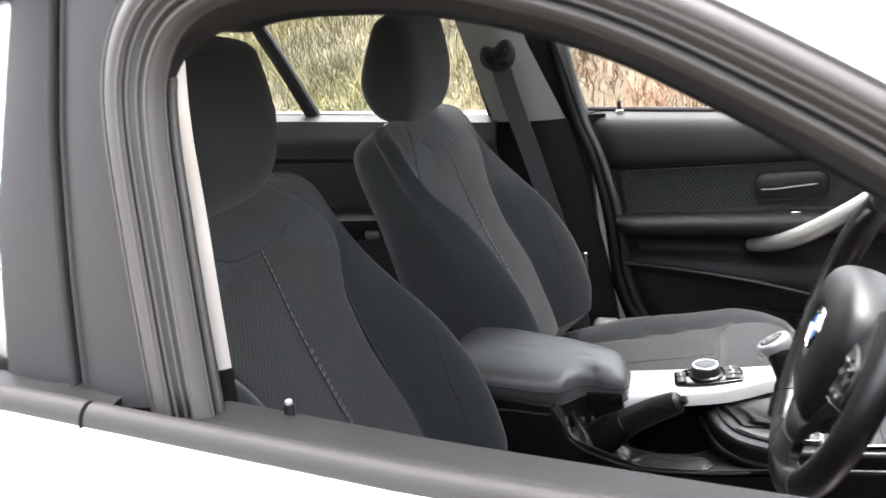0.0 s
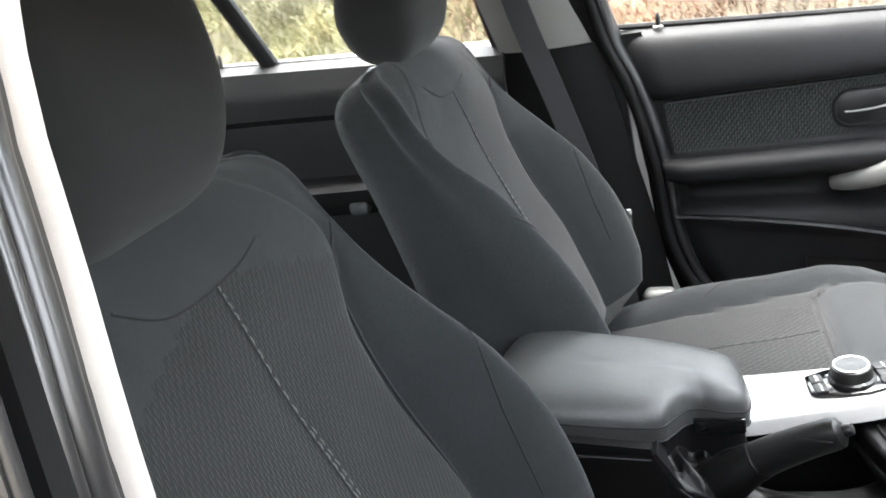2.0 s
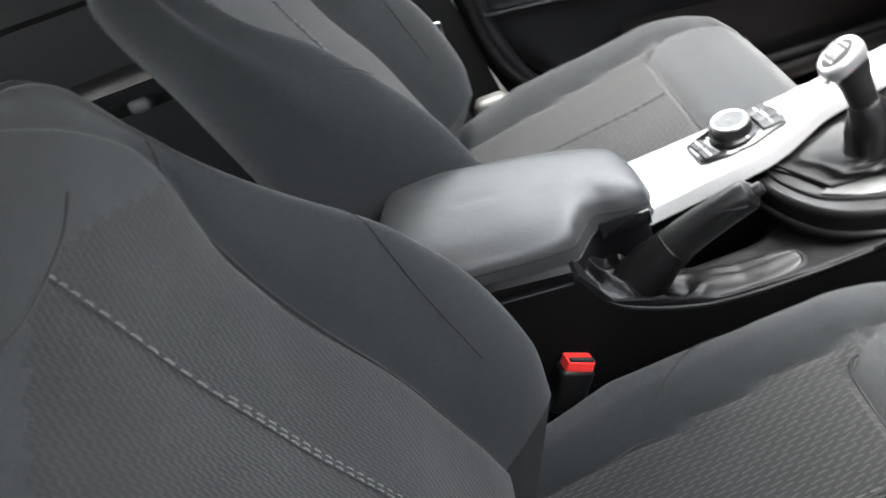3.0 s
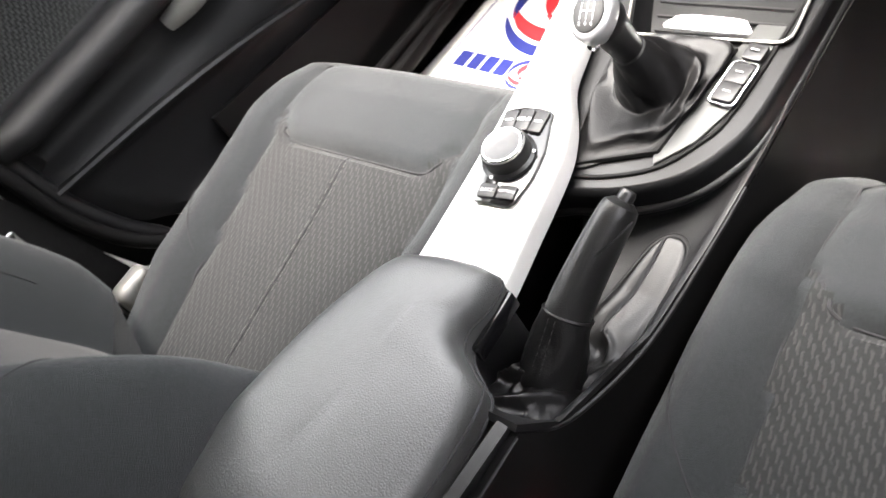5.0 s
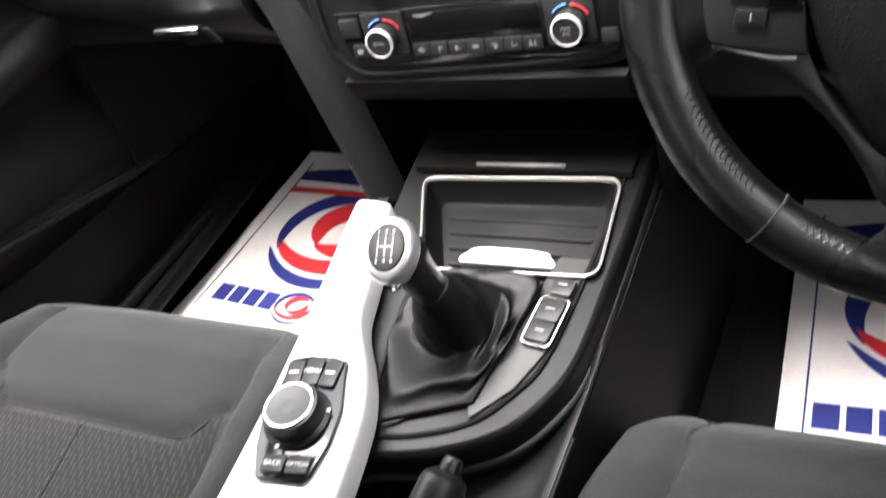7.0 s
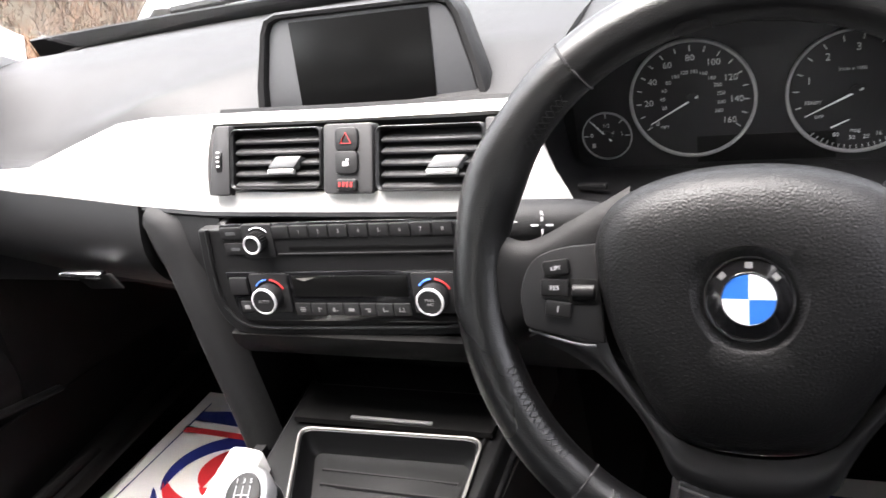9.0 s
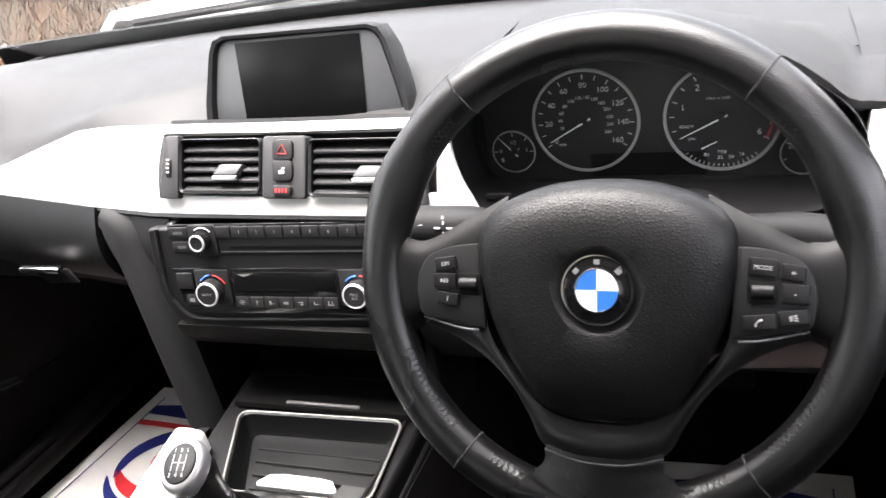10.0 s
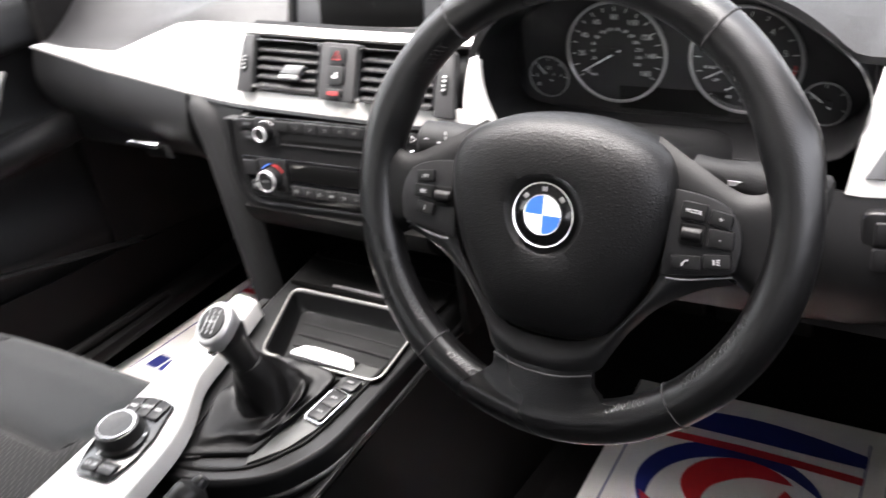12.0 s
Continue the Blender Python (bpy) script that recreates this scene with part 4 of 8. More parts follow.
structure("rear_sill_trim_left", box(1.2, 0.16, 0.05, (-1.18, 0.725, 0.335), 0.012), SHADEBLACK, "black rear sill trim")
structure("jamb_lining_left", strip([(-0.45, 0.765, 0.98), (-0.405, 0.765, 0.84), (-0.385, 0.765, 0.70), (-0.372, 0.765, 0.55), (-0.33, 0.765, 0.42), (-0.26, 0.765, 0.34)],
                                    [(-0.375, 0.772, 0.98), (-0.335, 0.772, 0.84), (-0.315, 0.772, 0.70), (-0.290, 0.772, 0.55), (-0.245, 0.772, 0.44), (-0.17, 0.772, 0.36)], 0.0, 0.006, None, 4, (0, -1, 0)), SHADEBLACK, "dull black lining of the door jamb")
structure("sill_trim_left", box(1.3, 0.07, 0.03, (0.05, 0.69, 0.33), 0.01), SHADEBLACK, "black sill trim")

rl = thing("rear_left_door", "black rear door lining below a large side window", "car door")
RPROF = [(0.33, 0.70), (0.55, 0.72), (0.68, 0.725), (0.715, 0.685), (0.748, 0.672), (0.757, 0.69), (0.765, 0.735), (0.89, 0.735), (0.905, 0.715), (0.95, 0.712), (1.0, 0.73), (1.012, 0.775)]


def rldoor(u, v):
    k = v * (len(RPROF) - 1)
    i = min(int(k), len(RPROF) - 2)
    z = RPROF[i][0] + (RPROF[i + 1][0] - RPROF[i][0]) * (k - i)
    y = RPROF[i][1] + (RPROF[i + 1][1] - RPROF[i][1]) * (k - i)
    x = -1.62 + 0.985 * u
    return (x, y, z - 0.05 * (x + 1.1) * sstep(0.8, 1.0, z))


part("lining", sheet(rldoor, 24, 44, 0.012), DOORMATT, rl, "black moulded rear door lining")
# pale grey tube stands in for the reflection along the glass foot
part("window_sill", sweep([(-1.62, 0.776, 1.036), (-1.1, 0.778, 1.012), (-0.64, 0.778, 0.986)], 0.0045, 8), GREYPANEL, rl, "line along the sill, the glass reflection put into pale grey")
rp = part("window_pane", sheet(lambda u, v: (-1.62 + 0.95 * u - 0.07 * v, 0.80 - 0.09 * v, 1.03 - 0.04 * u + 0.31 * v), 8, 8, 0.004), GLASS, rl, "closed side window glass")
rp.visible_shadow = False
part("quarter_bar", sweep([(-1.145, 0.775, 1.01), (-1.20, 0.745, 1.15), (-1.265, 0.70, 1.31)], 0.021, 10, flat=0.7, up=(0, 1, 0)), HARD, rl, "black upright bar dividing the window")
part("pull_cup", box(0.045, 0.03, 0.030, (-0.975, 0.69, 0.705), 0.012, 3), GREYPANEL, rl, "dull grey rear pull handle")
part("lock_pin", lathe([(0.0045, -0.01), (0.0048, 0.016), (0.002, 0.024)], 12, Matrix.Translation((-1.262, 0.775, 1.025))), HARD, rl)
structure("upper_frame_left", sweep(smooth_path([(-1.70, 0.69, 1.33), (-1.2, 0.70, 1.345), (-0.75, 0.705, 1.338), (-0.56, 0.712, 1.325)], 5), 0.018, 8), HARD, "black upper window frame")


# ---- front seats ----
BACK_LEN, BACK_LEAN = 0.59, 21.0


# half widths and depths of the backrest by height: centre panel, bolster ridge, outer flank, back
PANEL_W = [(0, 0.150), (0.30, 0.152), (0.62, 0.152), (0.70, 0.176), (0.76, 0.198), (0.84, 0.192), (1.0, 0.10)]
PANEL_D = [(0, 0.056), (0.12, 0.060), (0.28, 0.062), (0.50, 0.050), (0.80, 0.048), (0.90, 0.046), (0.96, 0.034), (0.99, 0.020), (1.0, 0.010)]
RIDGE_W = [(0, 0.215), (0.10, 0.232), (0.27, 0.238), (0.43, 0.230), (0.60, 0.214), (0.73, 0.220), (0.82, 0.223), (0.92, 0.220), (0.97, 0.198), (1.0, 0.140)]
RIDGE_D = [(0, 0.125), (0.10, 0.146), (0.27, 0.152), (0.43, 0.138), (0.60, 0.103), (0.73, 0.066), (0.82, 0.050), (0.92, 0.042), (0.97, 0.027), (1.0, 0.008)]
FLANK_W = [(0, 0.230), (0.10, 0.262), (0.27, 0.280), (0.43, 0.276), (0.60, 0.258), (0.73, 0.249), (0.82, 0.251), (0.92, 0.250), (0.96, 0.241), (0.985, 0.216), (1.0, 0.160)]
BACK_D = [(0, 0.055), (0.2, 0.068), (0.5, 0.066), (0.8, 0.058), (0.93, 0.050), (0.98, 0.034), (1.0, 0.010)]


def panel_half(s):
    return ctable(PANEL_W, s)


@functools.lru_cache(maxsize=None)
def back_profile(s):
    """Half section at height s from the middle of the front round to the middle of the back, as a fine curve."""
    pw, pd, rw, rd, fw, bd = (ctable(t, s) for t in (PANEL_W, PANEL_D, RIDGE_W, RIDGE_D, FLANK_W, BACK_D))
    lift = max(0.0, rd - pd)
    k = sstep(0.0, 0.03, lift)
    pts = [(0, pd - 0.004 * k), (pw * 0.55, pd), (pw * 0.94, pd + 0.001), (pw, pd - 0.004 * k), (pw + (rw - pw) * 0.32, pd + lift * 0.42), (rw - (rw - pw) * 0.26, pd + (rd - pd) * 0.90), (rw, rd),
           (rw + (fw - rw) * 0.55, rd - 0.016 - 0.10 * max(0, rd)), (fw, rd * 0.42), (fw, -bd * 0.35), (fw - 0.012, -bd * 0.80), (fw * 0.86, -bd), (fw * 0.45, -bd * 1.05), (0, -bd * 1.05)]
    return smooth_path([(x, d, 0) for x, d in pts], 6)


def back_point(phi, s):
    """Local: x across, y up the backrest, z out of its front. phi: 90 degrees in the middle of the front."""
    pr = back_profile(round(s, 4))
    t = ((phi - math.pi / 2) % (2 * math.pi)) / math.pi
    sg = -1
    if t > 1:
        t, sg = 2 - t, 1
    k = t * (len(pr) - 1)
    i = min(int(k), len(pr) - 2)
    q = pr[i].lerp(pr[i + 1], k - i)
    d = q.y
    if t < 0.55:
        d += 0.0022 * noise.noise(Vector((sg * q.x * 9, s * 7, 2.0)))
        d += 0.0012 * noise.noise(Vector((sg * q.x * 30, s * 11, 6.0))) * sstep(0.70, 0.85, s)
    return Vector((sg * q.x, s * BACK_LEN, d))


def back_front(x, s):
    """The point of the front face at x from the middle."""
    pr = back_profile(round(s, 4))
    for i in range(44):
        if pr[i + 1].x >= abs(x):
            w = (abs(x) - pr[i].x) / max(1e-6, pr[i + 1].x - pr[i].x)
            return Vector((x, s * BACK_LEN, pr[i].y + (pr[i + 1].y - pr[i].y) * w + 0.0022 * noise.noise(Vector((x * 9, s * 7, 2.0)))))
    return Vector((x, s * BACK_LEN, pr[44].y))


def cush_half(s):
    return line_table([(0, 0.22), (0.3, 0.256), (0.6, 0.256), (0.8, 0.247), (0.92, 0.225), (1.0, 0.190)], s)


def cush_panel(s):
    """Half width of the cushion's centre panel, to its side seams."""
    return ctable([(0, 0.125), (0.2, 0.137), (0.43, 0.154), (0.56, 0.163), (0.70, 0.168), (0.85, 0.165), (1.0, 0.150)], s)


CUSH_LEN = 0.565


def cush_point(phi, s):
    """Local: x across, y forward, z up."""
    w = cush_half(s)
    c, q = math.cos(phi), math.sin(phi)
    x = w * math.copysign(abs(c) ** 0.55, c)
    top = line_table([(0, 0.060), (0.15, 0.062), (0.5, 0.068), (0.72, 0.076), (0.84, 0.075), (0.92, 0.060), (0.97, 0.030), (1.0, -0.03)], s)
    low = line_table([(0, -0.10), (0.8, -0.11), (0.95, -0.10), (1, -0.085)], s)
    u = abs(x / w)
    if q >= 0:
        z = top * abs(q) ** 0.55
        z += 0.033 * sstep(cush_panel(s) - 0.018, cush_panel(s) + 0.046, abs(x)) * (1 - 0.55 * sstep(0.86, 1.0, u)) * min(1, q * 2.2) * line_table([(0, 0.5), (0.3, 1), (0.75, 0.85), (0.92, 0.35), (1, 0)], s)
        z -= 0.0090 * math.exp(-((abs(x) - cush_panel(s)) / 0.0075) ** 2) * abs(q) * sstep(0.0, 0.15, s)
        z -= 0.0080 * math.exp(-((s - 0.682 - 0.07 * sstep(0.120, 0.170, abs(x))) / 0.009) ** 2) * sstep(0.172, 0.160, abs(x)) * abs(q)
        z += 0.010 * math.cos(u * 1.57) * sstep(0.675, 0.72, s) * sstep(0.97, 0.9, s)
        z += 0.0018 * noise.noise(Vector((x * 9, s * 8, 5.0)))
    else:
        z = low * abs(q) ** 0.45
    return Vector((x, s * CUSH_LEN, z))


def cush_top(u, s):
    u = max(-0.999, min(0.999, u))
    c = math.copysign(abs(u) ** (1 / 0.55), u)
    return cush_point(math.acos(max(-1, min(1, c))), s)


def shell(fn, ns, nphi, length, inset):
    """Skin fn(phi, s); faces inside the insert get the second material."""
    ss = [i / ns for i in range(ns + 1)]
    rings = [[fn(2 * math.pi * j / nphi, s) for j in range(nphi)] for s in ss]
    uv = [[(p.y, p.x) for p in r] for r in rings]
    bm = loft(rings, uv=uv)
    for f in bm.faces:
        c = f.calc_center_median()
        if f.normal.z > 0.3:
            f.material_index = inset(c.x, c.y / length)
    return bm


def on_skin(fn, pts, lift=0.0004, n=6):
    """A curve on the skin through rows of (u, s)."""
    p = smooth_path([(u, s, 0) for u, s in pts], n)
    return [fn(q.x, q.y) + Vector((0, 0, lift)) for q in p]


def dashes(path, length=0.006, gap=0.004, r=0.0006):
    """Short stitches along a curve."""
    bms = []
    for a, b in zip(path, path[1:]):
        d = (b - a).length
        k = max(1, int(d / (length + gap)))
        for i in range(k):
            p = a.lerp(b, i / k)
            q = a.lerp(b, min(1, (i + 0.6) / k))
            bms.append(sweep([p, p.lerp(q, 0.5) + Vector((0, 0, r)), q], r, 4))
    return merged(*bms)


def headrest_point(phi, s):
    """A wedge: upright front, the back deep at the foot and thin at the crown."""
    w = ctable([(0, 0.078), (0.05, 0.100), (0.18, 0.120), (0.40, 0.136), (0.60, 0.138), (0.80, 0.134), (0.92, 0.126), (0.975, 0.106), (1, 0.080)], s)
    hf = ctable([(0, 0.018), (0.06, 0.038), (0.2, 0.054), (0.5, 0.060), (0.8, 0.056), (0.92, 0.046), (1, 0.014)], s)
    hb = ctable([(0, 0.028), (0.06, 0.050), (0.2, 0.070), (0.38, 0.076), (0.6, 0.060), (0.8, 0.040), (0.93, 0.026), (1, 0.008)], s)
    c, q = math.cos(phi), math.sin(phi)
    x = w * math.copysign(abs(c) ** 0.5, c)
    d = (hf if q > 0 else hb) * math.copysign(abs(q) ** 0.55, q) + 0.006 * (x / 0.13) ** 2
    d += 0.0025 * noise.noise(Vector((x * 14, s * 3, d * 14)))
    return Vector((x, s, d))


def make_seat(name, x0, y0, inner, label, head, head_h, head_s, slide):
    """inner: +1 where the console lies on the seat's local right, -1 otherwise. head: the headrest's base."""
    seat = thing(name, label, "car seat", "front seats", "", Matrix.Translation((x0, y0, 0.30)))
    a = radians(BACK_LEAN)
    m = Matrix.Translation((-0.52, 0, 0.200)) @ Matrix(((0, -math.sin(a), math.cos(a), 0), (1, 0, 0, 0), (0, math.cos(a), math.sin(a), 0), (0, 0, 0, 1)))

    def rib(x, s):
        return 1 if abs(x) < panel_half(s) - 0.003 and 0.03 < s < 0.842 - 0.6 * max(0, abs(x) - 0.04) else 0
    back = part("backrest", shell(back_point, 72, 120, BACK_LEN, rib), [CLOTH, RIB_FINE], seat, "reclined backrest in a dark cloth cover", m)
    for sg in (-1, 1):
        part("seam", sweep(on_skin(back_front, [(sg * 0.151, 0.05), (sg * 0.153, 0.30), (sg * 0.153, 0.58), (sg * 0.166, 0.67), (sg * 0.190, 0.74), (sg * 0.216, 0.80)]), 0.0018, 5), SEAM, back)
        part("seam", sweep(on_skin(back_front, [(sg * 0.226, 0.555), (sg * 0.208, 0.45), (sg * 0.196, 0.32), (sg * 0.190, 0.18)]), 0.0009, 5), SEAM, back)
    part("seam", sweep(on_skin(back_front, [(-0.108, 0.900), (-0.072, 0.860), (-0.030, 0.846), (0.045, 0.846), (0.092, 0.862)]), 0.0013, 5), SEAM, back)
    mid = on_skin(back_front, [(0.004, 0.842), (0.004, 0.55), (0.003, 0.30), (0.003, 0.08)], 0.0006, 14)
    part("seam", sweep(mid, 0.0012, 5), SEAM, back)
    part("stitching", dashes([p + Vector((0.003, 0, 0)) for p in mid], 0.0055, 0.003, 0.0006), THREAD, back, "pale dashed stitching")
    part("stitching", dashes([p + Vector((0.0085, 0, -0.0002)) for p in mid[12:]], 0.0055, 0.003, 0.0005), THREAD, back)
    cm = Matrix.Translation((-0.50 + slide, 0, 0.120 + 0.1 * slide)) @ Matrix(((0, 0.9945, -0.1045, 0), (1, 0, 0, 0), (0, 0.1045, 0.9945, 0), (0, 0, 0, 1)))

    def crib(x, s):
        return 1 if abs(x) < cush_panel(s) - 0.002 and s < 0.682 + 0.07 * sstep(0.120, 0.170, abs(x)) else 0
    cush = part("cushion", shell(cush_point, 72, 120, CUSH_LEN, crib), [CLOTH, RIB], seat, "deep seat cushion with ribbed cloth centre", cm)
    for sg in (-1, 1):
        part("seam", sweep(on_skin(cush_top, [(sg * cush_panel(q) / cush_half(q), q) for q in (0.04, 0.2, 0.4, 0.56, 0.68, 0.8, 0.88, 0.985)]), 0.0015, 5), SEAM, cush)
        part("seam", sweep(on_skin(cush_top, [(sg * 0.93, 0.53), (sg * 0.865, 0.464), (sg * 0.74, 0.395), (sg * 0.635, 0.345)]), 0.0011, 5), SEAM, cush)
    part("seam", sweep(on_skin(cush_top, [(-0.664, 0.757), (-0.585, 0.716), (-0.49, 0.686), (0.0, 0.682), (0.49, 0.686), (0.585, 0.716), (0.664, 0.757)]), 0.0020, 6), SEAM, cush, "deep welt in front of the thigh panel")
    cmid = on_skin(cush_top, [(0.0, 0.675), (0.0, 0.42), (0.0, 0.10)], 0.0005, 10)
    part("seam", sweep(cmid, 0.0011, 5), SEAM, cush)
    for off in (-0.004, 0.004):
        part("stitching", dashes([p + Vector((off, 0, 0)) for p in cmid], 0.0075, 0.004, 0.0005), SEAMTHREAD, cush, "grey dashed stitching")
    # headrest on its two posts
    hb = Vector(head) - Vector((x0, y0, 0.30))
    ha = radians(head_s)
    hm = Matrix.Translation(hb) @ Matrix(((0, -math.sin(ha), math.cos(ha), 0), (1, 0, 0, 0), (0, math.cos(ha), math.sin(ha), 0), (0, 0, 0, 1)))
    rings = [[Vector((p.x, p.y * head_h, p.z)) for p in (headrest_point(2 * math.pi * j / 40, i / 30) for j in range(40))] for i in range(31)]
    part("headrest", loft(rings), HEADCLOTH, seat, "headrest in a close black cloth cover", hm)
    for sg in (-1, 1):
        foot = m @ Vector((sg * 0.062, BACK_LEN * 0.95, -0.022))
        tip = hm @ Vector((sg * 0.062, head_h * 0.25, -0.020))
        part("headrest_post", sweep([foot, tip], 0.0065, 12), CHROME, seat, "chrome headrest post")
        part("post_guide", lathe([(0.015, -0.01), (0.015, 0.004), (0.009, 0.009)], 16, Matrix.Translation(m @ Vector((sg * 0.062, BACK_LEN * 0.985, -0.022)))), HARD, seat)
    part("seat_base", box(0.44, 0.40, 0.13, (-0.22, 0, 0.045), 0.02), HARD, seat)
    for sg in (-1, 1):
        part("rail", box(0.55, 0.04, 0.05, (-0.22, sg * 0.19, -0.015), 0.006), HARD, seat)
    part("side_shield", box(0.40, 0.03, 0.10, (-0.28, -0.245 * inner, 0.10), 0.012, 3), HARD, seat)
    return seat


make_seat("passenger_seat", 0.0, 0.385, 1, "passenger seat in a dark grey cloth cover, headrest raised", (-0.717, 0.385, 1.046), 0.212, 2, 0.014)
make_seat("driver_seat", -0.020, -0.365, -1, "driver seat in a dark grey cloth cover, headrest low", (-0.734, -0.366, 1.034), 0.224, 3, 0.0)

# ---- rear bench, glimpsed between the front seats ----
bench = thing("rear_bench", "black rear bench seat behind the front seats", "car seat")
part("cushion", sheet(lambda u, v: (-1.42 + 0.48 * u, -0.66 + 1.32 * v, 0.50 + 0.05 * math.sin(math.pi * min(1, u * 1.0)) ** 0.5 - 0.16 * sstep(0.86, 1.0, u)), 20, 20, 0.05), CLOTH, bench)
part("backrest", sheet(lambda u, v: (-1.40 - 0.24 * u + 0.02 * math.sin(math.pi * v * 3), -0.66 + 1.32 * v, 0.52 + 0.46 * u), 16, 20, -0.08), CLOTH, bench)


# ---- centre console ----
con = thing("centre_console", "black centre console between the seats", "console")
# side walls and body: outline by x of the right edge (driver side) and top height
R_EDGE = [(-0.56, -0.088), (-0.34, -0.090), (-0.20, -0.110), (-0.08, -0.122), (0.0, -0.130), (0.10, -0.137), (0.24, -0.142), (0.40, -0.15)]
TOP_Z = [(-0.56, 0.628), (-0.36, 0.626), (-0.33, 0.575), (-0.22, 0.545), (-0.12, 0.552), (-0.04, 0.565), (0.02, 0.578), (0.12, 0.590), (0.24, 0.592), (0.40, 0.592)]


def con_side(u, v):
    x = -0.56 + 0.96 * u
    zt = line_table(TOP_Z, x)
    return (x, line_table(R_EDGE, x) - 0.018 * (1 - v) ** 2 - 0.006 * math.sin(math.pi * v), 0.25 + (zt - 0.25) * v)


# near-black holds the shade between console and driver seat
part("side_panel", sheet(con_side, 48, 14, 0.012), SHADEBLACK, con, "black console side beside the driver")
part("side_panel", sheet(lambda u, v: (-0.56 + 0.96 * u, 0.115 + 0.04 * sstep(-0.2, 0.2, -0.56 + 0.96 * u) + 0.012 * (1 - v), 0.25 + 0.345 * v), 24, 8, -0.012), SOFT, con)
part("rear_panel", box(0.02, 0.21, 0.38, (-0.565, 0.015, 0.44), 0.006), SOFT, con)


# moulded oval rim round the handbrake gaiter
GO = smooth_path([(-0.116, -0.083, 0), (-0.130, -0.099, 0), (-0.17, -0.102, 0), (-0.23, -0.101, 0), (-0.29, -0.092, 0), (-0.335, -0.080, 0), (-0.350, -0.055, 0), (-0.340, -0.022, 0), (-0.29, -0.014, 0), (-0.23, -0.034, 0), (-0.17, -0.052, 0), (-0.130, -0.064, 0)], 7, True)


def gaiter_rim_z(p):
    return line_table([(-0.36, 0.606), (-0.33, 0.578), (-0.29, 0.552), (-0.24, 0.541), (-0.18, 0.542), (-0.116, 0.553)], p.x)


GO_RIGHT = [(-0.352, -0.050), (-0.345, -0.070), (-0.335, -0.080), (-0.29, -0.092), (-0.23, -0.101), (-0.17, -0.102), (-0.138, -0.100), (-0.124, -0.095), (-0.116, -0.083)]
GO_LEFT = [(-0.352, -0.050), (-0.345, -0.030), (-0.335, -0.019), (-0.31, -0.014), (-0.29, -0.014), (-0.23, -0.034), (-0.17, -0.052), (-0.138, -0.062), (-0.124, -0.070), (-0.116, -0.083)]


# handbrake well: dished floor between finger trim and the right rim
def well(u, v):
    x = -0.36 + 0.38 * u
    yl, yr = 0.050, line_table(R_EDGE, x)
    y = yl + (yr - yl) * v
    rim = line_table(TOP_Z, x)
    z = rim + 0.004 - 0.030 * math.sin(math.pi * min(1, v * 1.02)) ** 0.7 * sstep(0.0, 0.09, u) * (1 - 0.5 * sstep(0.53, 0.71, u)) - 0.085 * (1 - sstep(0.14, 0.42, v)) * (1 - sstep(0.60, 0.85, u))
    if -0.350 < x < -0.117:
        m = min(y - ctable(GO_RIGHT, x), ctable(GO_LEFT, x) - y)
        z = min(z, gaiter_rim_z(Vector((x, y, 0))) - 0.001 - 0.028 * sstep(0.0, 0.006, m)) if m > 0 else z
    return (x, y, z)


part("handbrake_well", sheet(well, 90, 72, 0.006), SOFT, con, "dished black handbrake well")
part("well_rim", sweep(smooth_path([(-0.352, -0.082, 0.622), (-0.338, -0.088, 0.590), (-0.30, -0.096, 0.566), (-0.22, -0.109, 0.551), (-0.12, -0.118, 0.558), (-0.06, -0.124, 0.568)], 6), 0.0026, 8), SOFT, con)
part("well_oval", sweep([(p.x, p.y, gaiter_rim_z(p) - 0.001) for p in GO], 0.0030, 8, closed=True), SOFT, con)

# raised gear surround: plate with a rounded rear corner
OUT = smooth_path([(0.252, 0.116), (0.255, 0.105), (0.256, 0.0), (0.255, -0.120), (0.251, -0.131), (0.240, -0.1345), (0.18, -0.1335), (0.10, -0.131), (-0.005, -0.124), (-0.052, -0.108), (-0.088, -0.080), (-0.112, -0.035), (-0.124, 0.012), (-0.128, 0.050), (-0.05, 0.075), (0.06, 0.105)], 5, True)


def plate_z(x):
    return 0.5955 + 0.088 * (x + 0.13)


TR = [(0.176, 0.088), (0.182, -0.114), (0.066, -0.119), (0.060, 0.046)]


def tray_ring(inset, z, n=6):
    c = Vector((sum(p[0] for p in TR) / 4, sum(p[1] for p in TR) / 4, 0))
    base = [Vector((x, y, 0)) for x, y in TR]
    out = []
    for i in range(4):
        a, b, d = base[i - 1], base[i], base[(i + 1) % 4]
        r = 0.016
        p0, p1 = b + (a - b).normalized() * r, b + (d - b).normalized() * r
        for k in range(n + 1):
            t = k / n
            out.append((1 - t) ** 2 * p0 + 2 * t * (1 - t) * b + t * t * p1)
    return [Vector((*(p + (c - p).normalized() * inset).xy, plate_z(p.x) + z)) for p in out]


